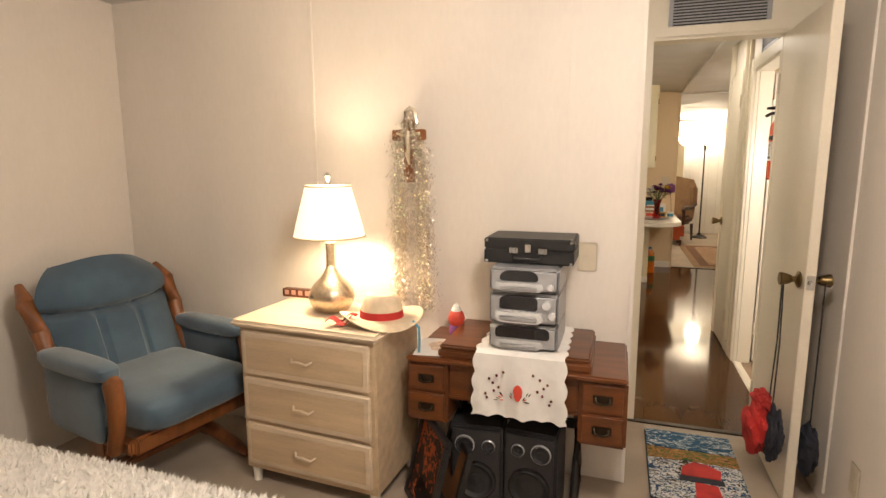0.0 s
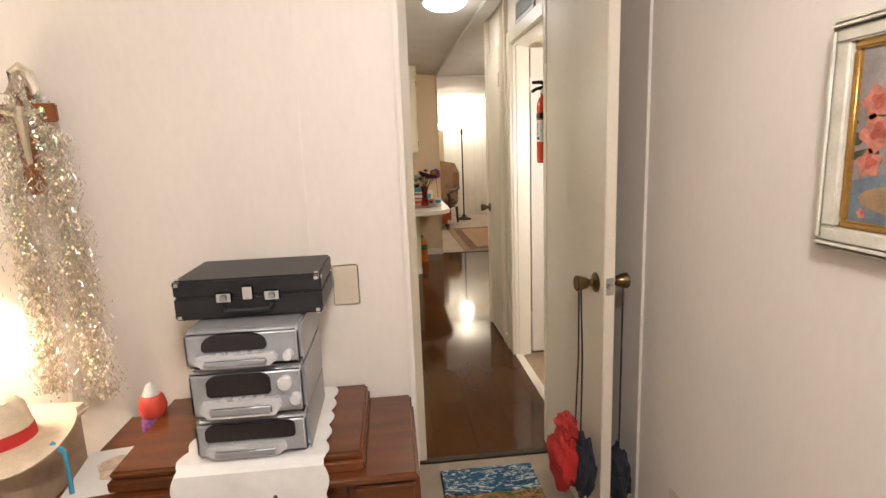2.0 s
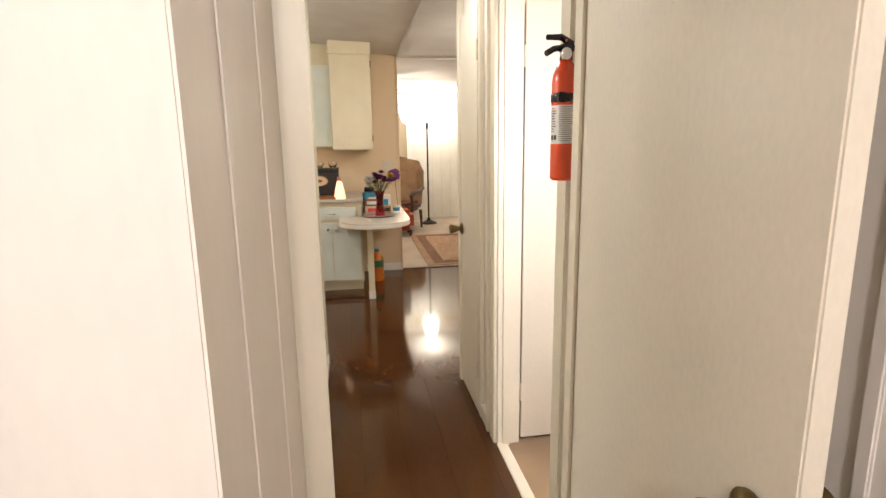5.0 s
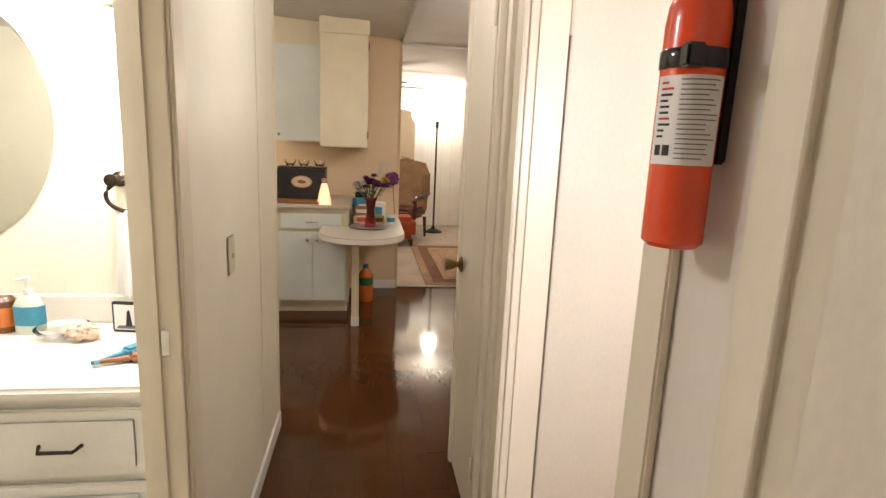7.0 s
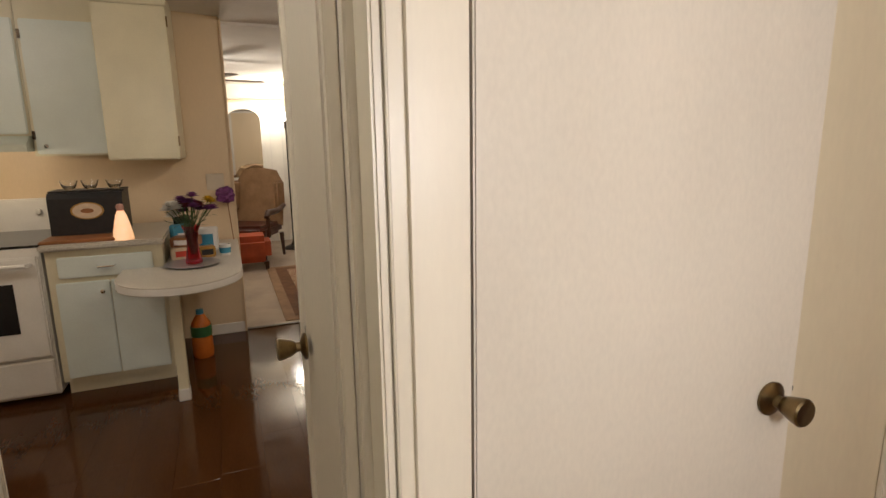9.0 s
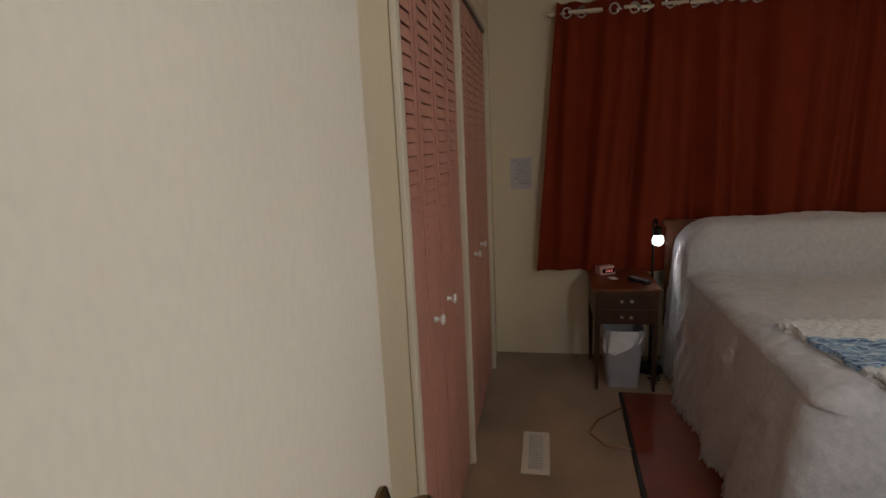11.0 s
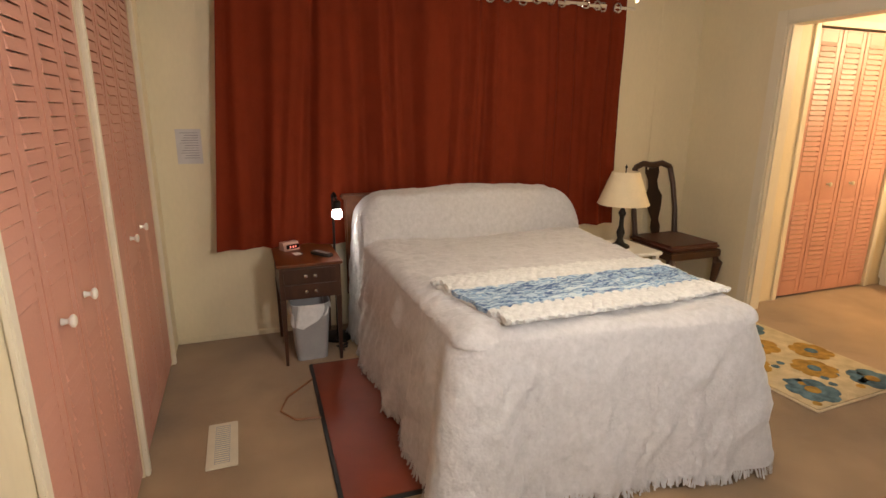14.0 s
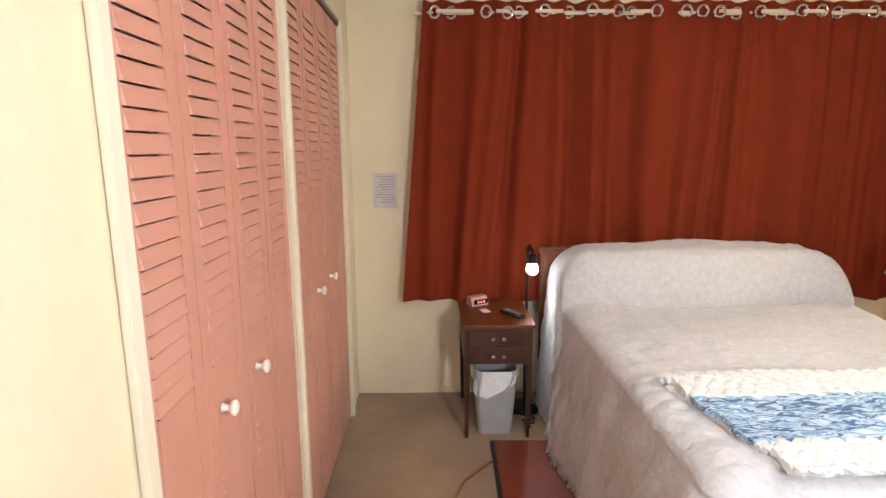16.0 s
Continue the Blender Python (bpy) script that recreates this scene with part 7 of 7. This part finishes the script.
def bedside_bits():
    c = thing("alarm_clock", (4.80, 4.25, 0.59), "small pink digital alarm clock with red digits", "clock", turn=-62)
    part("case", prism(bm_new(), [(-0.03, 0.0), (0.035, 0.0), (0.03, 0.045), (-0.012, 0.045)], -0.05, 0.05, "x"), "clay", c)
    part("face", solid(-0.038, -0.0345, 0.010, 0.042, -0.0245, 0.034, 0.001), "gloss_black", c)
    for x in (-0.02, -0.002, 0.016):
        part("digit", solid(x, -0.0355, 0.016, x + 0.007, -0.0347, 0.028), "digits", c)
    r = thing("remote_control", (4.60, 4.09, 0.59), "black remote control lying on the nightstand", "remote control", turn=35)
    part("shell", solid(-0.075, -0.022, 0.0, 0.075, 0.022, 0.020, 0.006, 3), "black", r)
    for k in range(6):
        for j in (-1, 0, 1):
            part("key", solid(-0.055 + k * 0.02, j * 0.012 - 0.004, 0.0195, -0.044 + k * 0.02, j * 0.012 + 0.004, 0.0225, 0.001), "grey_plastic", r)
    k = thing("card", (4.68, 4.22, 0.59), "small white card on the nightstand", "card", turn=20)
    part("card_sheet", solid(-0.03, -0.02, 0, 0.03, 0.02, 0.001), "paper", k)
    l = thing("reading_lamp", (4.77, 3.99, 0), "dark metal reading lamp with a lit bulb beside the bed", "lamp")
    part("base", turned([(0.09, 0), (0.09, 0.015), (0.012, 0.025)], steps=22), "iron", l)
    part("pole", tube(bm_new(), [(0, 0, 0.02), (0, 0, 0.90)], 0.008, 8), "iron", l)
    part("arm", tube(bm_new(), [(0, 0, 0.90), (-0.03, -0.005, 0.92), (-0.06, -0.01, 0.90), (-0.06, -0.012, 0.87)], 0.010, 8), "iron", l)
    part("socket", turned([(0.022, 0.835), (0.024, 0.875), (0.012, 0.885)], (-0.06, -0.014, 0), 16), "iron", l)
    part("bulb", turned([(0.001, 0.772), (0.018, 0.776), (0.030, 0.79), (0.032, 0.805), (0.026, 0.825), (0.018, 0.836)], (-0.06, -0.014, 0), 20), "bulb_small", l, "lit white bulb")
    n = thing("wall_note", (4.9785, 4.75, 1.19), "sheet of handwritten notes taped to the wall", "note")
    part("sheet_of_paper", solid(-0.0015, -0.066, -0.097, 0.0, 0.066, 0.097), "note_paper", n)
    for i in range(11):
        part("line", solid(-0.0022, -0.05, 0.075 - i * 0.014, -0.0016, 0.045 - (i * 7 % 4) * 0.008, 0.0775 - i * 0.014), "ink", n)
    bm = bm_new()
    pts = [(4.40, 4.14, 0.006), (4.25, 4.22, 0.006), (4.10, 4.36, 0.006), (3.98, 4.40, 0.006), (3.88, 4.34, 0.006), (3.86, 4.22, 0.006), (3.90, 4.12, 0.006)]
    tube(bm, pts, 0.005, 6)
    tagged(part("power_cord", bm, "board"), "loose brown power cord lying on the carpet", "cord")
    for s in range(3):
        bm = bm_new()
        rnd = random.Random(40 + s)
        tube(bm, [(4.55 + 0.05 * k + rnd.uniform(-0.03, 0.03), 3.99 + 0.035 * math.sin(k * 1.7 + s), 0.008 + 0.005 * s) for k in range(7)], 0.004, 6)
        tagged(part("power_cord", bm, "ink_black"), "tangled black power cord beside the bed", "cord")
    outlet((4.9795, 3.93, 0.46), (-1, 0, 0))


def waste_bin():
    ob = thing("waste_bin", (4.60, 4.18, 0), "grey plastic waste bin with a white liner bag", "waste bin")

    def shell(w0, d0, w1, d1, z0, z1):
        bm = bm_new()
        def ring(w, d, z, r):
            out = []
            for cx, cy, a0 in ((w - r, d - r, 0), (-w + r, d - r, 90), (-w + r, -d + r, 180), (w - r, -d + r, 270)):
                for k in range(5):
                    a = radians(a0 + k * 22.5)
                    out.append(bm.verts.new((cx + r * math.cos(a), cy + r * math.sin(a), z)))
            return out
        a, b = ring(w0, d0, z0, 0.025), ring(w1, d1, z1, 0.03)
        c, e = ring(w1 - 0.004, d1 - 0.004, z1, 0.03), ring(w0 - 0.004, d0 - 0.004, z0 + 0.006, 0.025)
        for p, q in ((a, b), (b, c), (c, e)):
            for k in range(20):
                bm.faces.new((p[k], p[(k + 1) % 20], q[(k + 1) % 20], q[k]))
        bm.faces.new(a[::-1]), bm.faces.new(e)
        bmesh.ops.recalc_face_normals(bm, faces=bm.faces)
        return bm
    part("tub", shell(0.10, 0.085, 0.125, 0.108, 0.0, 0.34), "grey_plastic", ob)

    def liner(u, v):
        a = u * 2 * math.pi
        c, s = math.cos(a), math.sin(a)
        p = (abs(c) ** 0.5 * math.copysign(1, c), abs(s) ** 0.5 * math.copysign(1, s))
        drop = (0.085 + 0.055 * math.sin(a * 2 + 2.6) + 0.015 * math.sin(a * 9)) * v
        o = 0.006 + 0.008 * math.sin(a * 11 + v * 4) * v
        return (p[0] * (0.125 + o) * 0.985, p[1] * (0.108 + o) * 0.985, 0.343 - drop)
    part("liner", sheet(bm_new(), liner, 64, 8, 0.0015), "bag", ob, "crumpled white liner folded over the rim")
    return ob


def floor_mat():
    ob = thing("floor_mat", (3.815, 4.03, 0), "brick-red floor mat with a black edge beside the bed", "mat", turn=-1.5)
    part("mat_border", solid(-0.60, -0.20, 0.0, 0.60, 0.20, 0.012, 0.004), "ink_black", ob)
    part("mat_field", solid(-0.585, -0.19, 0.0121, 0.585, 0.182, 0.016, 0.002), "mat_red", ob, "brick-red field")
    return ob


def floor_register():
    ob = thing("floor_register", (3.797, 4.652, 0), "ivory metal floor register set in the carpet", "vent")
    part("frame", solid(-0.17, -0.062, 0.0, 0.17, 0.062, 0.006, 0.003), "ivory", ob)
    part("well", solid(-0.140, -0.030, 0.0061, 0.140, 0.030, 0.0075), "grey_plastic", ob)
    for k in range(18):
        part("louvre", solid(-0.138 + k * 0.0155, -0.028, 0.0076, -0.134 + k * 0.0155, 0.028, 0.0095), "shade", ob)
    return ob


def throw():
    ob = thing("throw_blanket", (3.30, 3.22, 0.0), "folded blue and white crocheted throw across the bed", "throw")
    def z(x, y):
        s = min(1.0, max(0.0, (3.86 - y) / 0.1), max(0.0, (y - 2.60) / 0.1))
        return 0.688 + 0.012 * noise.noise((x * 3.5, y * 3.5, 0)) + 0.003 * noise.noise((x * 24, y * 24, 7)) - 0.03 * (1 - s)

    def strip(x0, x1, mat, lab, lift, edge=0.0):
        def fn(u, v):
            w = (x0 + (x1 - x0) * u - 2.98) / 0.51
            y = (3.675 - 1.00 * v) * (1 - w) + (3.77 - 1.19 * v) * w + 0.010 * math.sin(u * 9 + v * 3)
            x = 3.075 + 0.02 * v + w * (0.525 + 0.005 * v) + 0.004 * math.sin(v * 70) * (edge if u < 0.1 else (-edge if u > 0.9 else 0))
            return (x - 3.30, y - 3.22, z(x, y) + lift + (0.0050 * math.sin(u * 22) * math.sin(v * 150 + 5 * math.sin(u * 8)) if mat == "throw_white" else 0.003 * math.sin(u * 26 + 0.6 * math.sin(v * 30)) * math.sin(v * 80)))
        part("crochet_band", sheet(bm_new(), fn, 36, 240 if mat == "throw_white" else 130, 0.018), mat, ob, lab)
    strip(2.98, 3.10, "throw_white", "white crocheted border", 0.008, 1)
    strip(3.095, 3.335, "throw_blue", "blue variegated crocheted middle", 0.008)
    strip(3.33, 3.49, "throw_white", "white crocheted border", 0.008, 1)
    strip(3.03, 3.44, "throw_white", "folded under layer", -0.010)
    return ob


def side_chair():
    ob = thing("side_chair", (4.66, 1.46, 0), "dark carved splat-back chair with oxblood leather seat", "chair", turn=90)
    part("seat", solid(-0.23, -0.24, 0.425, 0.23, 0.22, 0.475, 0.02, 3), "leather", ob, "oxblood leather seat")
    part("seat_rail", solid(-0.235, -0.235, 0.37, 0.235, 0.225, 0.428, 0.008), "walnut", ob)
    for s in (-1, 1):
        part("back_post", tube(bm_new(), [(s * 0.19, -0.20, 0.40), (s * 0.20, -0.24, 0.65), (s * 0.19, -0.28, 0.85), (s * 0.17, -0.31, 0.98)], [0.022, 0.020, 0.020, 0.022], 10), "walnut", ob)
        part("rear_leg", tube(bm_new(), [(s * 0.19, -0.20, 0.40), (s * 0.19, -0.22, 0.20), (s * 0.19, -0.26, 0.0)], [0.022, 0.02, 0.016], 10), "walnut", ob)
        part("front_leg", tube(bm_new(), [(s * 0.20, 0.18, 0.40), (s * 0.215, 0.22, 0.33), (s * 0.205, 0.20, 0.15), (s * 0.205, 0.20, 0.05), (s * 0.215, 0.23, 0.015)], [0.03, 0.034, 0.020, 0.016, 0.026], 10), "walnut", ob)
    part("crest_rail", tube(bm_new(), [(-0.17, -0.31, 0.98), (-0.09, -0.32, 1.01), (0.0, -0.325, 0.995), (0.09, -0.32, 1.01), (0.17, -0.31, 0.98)], [0.022, 0.024, 0.026, 0.024, 0.022], 10), "walnut", ob)
    half = [(0.035, 0.46), (0.05, 0.52), (0.035, 0.58), (0.07, 0.68), (0.085, 0.76), (0.05, 0.82), (0.045, 0.88), (0.07, 0.94), (0.065, 0.99)]
    bm = bm_new()
    f = [[bm.verts.new((s * x, -0.205 - 0.115 * (z - 0.46) / 0.53 + dy, z)) for s in (-1, 1)] for x, z in half for dy in (0.0,)]
    for a, b in zip(f, f[1:]):
        bm.faces.new((a[0], a[1], b[1], b[0]))
    bmesh.ops.solidify(bm, geom=list(bm.faces), thickness=0.014)
    part("splat", bm, "walnut", ob, "shaped vase splat")
    return ob


def bedside_table():
    ob = thing("side_table", (4.42, 2.17, 0), "small white side table beside the bed", "table")
    part("top", solid(-0.20, -0.20, 0.50, 0.20, 0.20, 0.525, 0.006), "white", ob)
    for x in (-0.17, 0.17):
        for y in (-0.17, 0.17):
            part("leg", solid(x - 0.016, y - 0.016, 0, x + 0.016, y + 0.016, 0.50, 0.003), "white", ob)
    l = thing("table_lamp", (4.42, 2.16, 0.525), "unlit dark turned table lamp with cream shade", "lamp")
    part("base", turned([(0.065, 0.0), (0.065, 0.012), (0.03, 0.03), (0.018, 0.06), (0.028, 0.10), (0.016, 0.14), (0.014, 0.20), (0.026, 0.23), (0.012, 0.26), (0.012, 0.30)], steps=24), "iron", l)
    bm = bm_new()
    lathe(bm, [(0.165, 0.29), (0.085, 0.50)], steps=36)
    bmesh.ops.delete(bm, geom=[f for f in bm.faces if len(f.verts) > 4], context="FACES_ONLY")
    bmesh.ops.solidify(bm, geom=list(bm.faces), thickness=0.003)
    part("shade", bm, "shade", l, "cream empire shade")
    part("finial", turned([(0.004, 0.29), (0.004, 0.52), (0.009, 0.53), (0.001, 0.545)], steps=10), "iron", l)
    t = thing("tissue_box", (4.30, 2.33, 0.525), "orange and white book lying on the side table", "book")
    part("pages", solid(-0.09, -0.06, 0.0, 0.09, 0.06, 0.022, 0.003), "paper", t)
    part("cover", solid(-0.092, -0.062, 0.022, 0.092, 0.062, 0.026, 0.001), "orange", t)


def floral_rug():
    ob = thing("floral_rug", (3.62, 1.62, 0), "cream rug with blue and gold flowers", "rug", turn=2)
    part("rug_field", solid(-0.50, -0.37, 0.0, 0.50, 0.37, 0.012, 0.004), "rug_cream", ob)
    part("rug_edge", solid(-0.51, -0.38, 0.0, 0.51, 0.38, 0.008, 0.003), "straw", ob)
    rnd = random.Random(31)

    def bloom(x, y, r, turn, petals=6):
        bm = bm_new()
        for k in range(petals):
            a = turn + 2 * math.pi * k / petals
            c, s = math.cos(a), math.sin(a)
            ring = []
            for j in range(10):
                b = 2 * math.pi * j / 10
                u, v = r * (0.60 + 0.40 * math.cos(b)), r * 0.34 * math.sin(b) * (1.15 + 0.35 * math.cos(b))
                px, py = x + u * c - v * s, y + u * s + v * c
                ring.append((min(max(px, -0.495), 0.495), min(max(py, -0.365), 0.365)))
            prism(bm, ring, 0.0115, 0.0135 + 0.0004 * (k % 3))
        return bm
    spots = ((-0.36, 0.20, 0.13), (-0.02, 0.24, 0.12), (0.33, 0.17, 0.14), (-0.20, -0.05, 0.12), (0.14, -0.03, 0.13), (-0.40, -0.22, 0.12), (-0.04, -0.26, 0.12), (0.37, -0.20, 0.13))
    for k, (x, y, r) in enumerate(spots):
        a = rnd.uniform(0, 3)
        part("flower", bloom(x, y, r, a), ("rug_blue", "rug_gold", "rug_blue", "rug_gold")[(k + k // 4) % 4], ob, "hooked flower with rounded petals")
        part("flower_heart", turned([(r * 0.30, 0.013), (r * 0.28, 0.0165), (0.001, 0.0168)], (x, y, 0), 14), ("rug_gold", "rug_blue")[(k + k // 4) % 2], ob)
    for k in range(22):
        x, y = rnd.uniform(-0.45, 0.45), rnd.uniform(-0.33, 0.33)
        part("leaf_sprig", bloom(x, y, 0.055, rnd.uniform(0, 6), 2), ("rug_gold", "rug_blue", "straw")[k % 3], ob)
    return ob


def low_dresser():
    ob = thing("dresser", (1.795, 3.05, 0), "honey oak dresser along the bedroom wall", "dresser")
    part("body", solid(-0.262, -0.66, 0.05, 0.245, 0.655, 0.715, 0.005), "board", ob)
    part("top", solid(-0.265, -0.68, 0.715, 0.265, 0.675, 0.745, 0.008, 3), M["oak_warm"], ob, "honey oak dresser top")
    for k in range(3):
        for y in (-0.33, 0.33):
            dr = part("drawer", solid(0.2455, y - 0.30, 0.09 + k * 0.205, 0.262, y + 0.30, 0.275 + k * 0.205, 0.005), "board", ob)
            part("knob", turned([(0.008, 0), (0.008, 0.012), (0.014, 0.018), (0.001, 0.026)], (0.262, y, 0.18 + k * 0.205), 12, "x"), "brass", dr)
    # lamp added out of view to hold the bedroom fill light
    l = thing("table_lamp", (1.64, 3.68, 0.745), "lit brass table lamp with a bare bulb, added unseen on the dresser", "lamp")
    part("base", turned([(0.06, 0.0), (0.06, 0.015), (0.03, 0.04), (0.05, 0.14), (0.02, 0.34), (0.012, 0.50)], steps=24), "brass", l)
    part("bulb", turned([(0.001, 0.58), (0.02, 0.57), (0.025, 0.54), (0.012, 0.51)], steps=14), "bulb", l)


def dressing_vanity():
    ob = thing("dressing_vanity", (4.02, -0.75, 0), "cream dressing vanity with drawers and small knobs", "vanity")
    part("body", solid(-0.25, -0.60, 0.06, 0.33, 0.28, 0.78, 0.005), "white", ob)
    part("kick", solid(-0.20, -0.58, 0.0, 0.32, 0.26, 0.06), "white", ob)
    part("top", solid(-0.28, -0.62, 0.78, 0.335, 0.30, 0.81, 0.006), "marble", ob)
    for k, (z0, z1) in enumerate(((0.10, 0.31), (0.33, 0.54), (0.56, 0.75))):
        dr = part("drawer", solid(-0.266, -0.10, z0, -0.2505, 0.26, z1, 0.005), "white", ob)
        part("knob", turned([(0.006, 0), (0.006, -0.012), (0.012, -0.02), (0.001, -0.026)], (-0.266, 0.08, (z0 + z1) / 2), 12, "x"), "brass", dr)
        dr = part("drawer", solid(-0.20, 0.2805, z0, 0.30, 0.296, z1, 0.005), "white", ob)
        part("knob", turned([(0.006, 0), (0.006, 0.012), (0.012, 0.02), (0.001, 0.026)], (0.05, 0.296, (z0 + z1) / 2), 12, "y"), "brass", dr)
    return ob


def dark_chest():
    ob = thing("chest", (2.52, 1.42, 0), "dark reddish wooden chest of drawers", "chest of drawers")
    part("body", solid(-0.35, -0.28, 0.06, 0.35, 0.28, 0.88, 0.006), "mahogany", ob)
    part("top", solid(-0.37, -0.29, 0.88, 0.37, 0.30, 0.91, 0.006), "mahogany", ob)
    for k in range(4):
        dr = part("drawer", solid(-0.32, 0.2805, 0.10 + k * 0.19, 0.32, 0.295, 0.27 + k * 0.19, 0.004), "mahogany", ob)
        part("knob", turned([(0.008, 0), (0.008, 0.012), (0.014, 0.02), (0.001, 0.026)], (0.0, 0.295, 0.185 + k * 0.19), 12, "y"), "brass", dr)
    for x in (-0.32, 0.32):
        for y in (-0.25, 0.25):
            part("foot", turned([(0.02, 0.0), (0.03, 0.06)], (x, y, 0), 10), "mahogany", ob)


M["oak_warm"] = material("honey_oak", (0.22, 0.085, 0.026), 0.42, vary=0.12, scale=4, bump=0.06, stretch=(5, 0.6, 5))
curtain(3.17, 4.62, 1, "rust-red grommet curtain drawn over the window")
curtain(1.90, 3.20, 2, "rust-red grommet curtain drawn beside its pair")
curtain_rod(), nightstand(), bedside_bits(), waste_bin(), floor_mat(), floor_register(), throw(), side_chair(), bedside_table(), floral_rug(), low_dresser(), dressing_vanity(), dark_chest()
ceiling_fan((3.33, 2.96, 2.258), "white bedroom ceiling fan with lit globe and pull chains", 4, "white", True, 20)
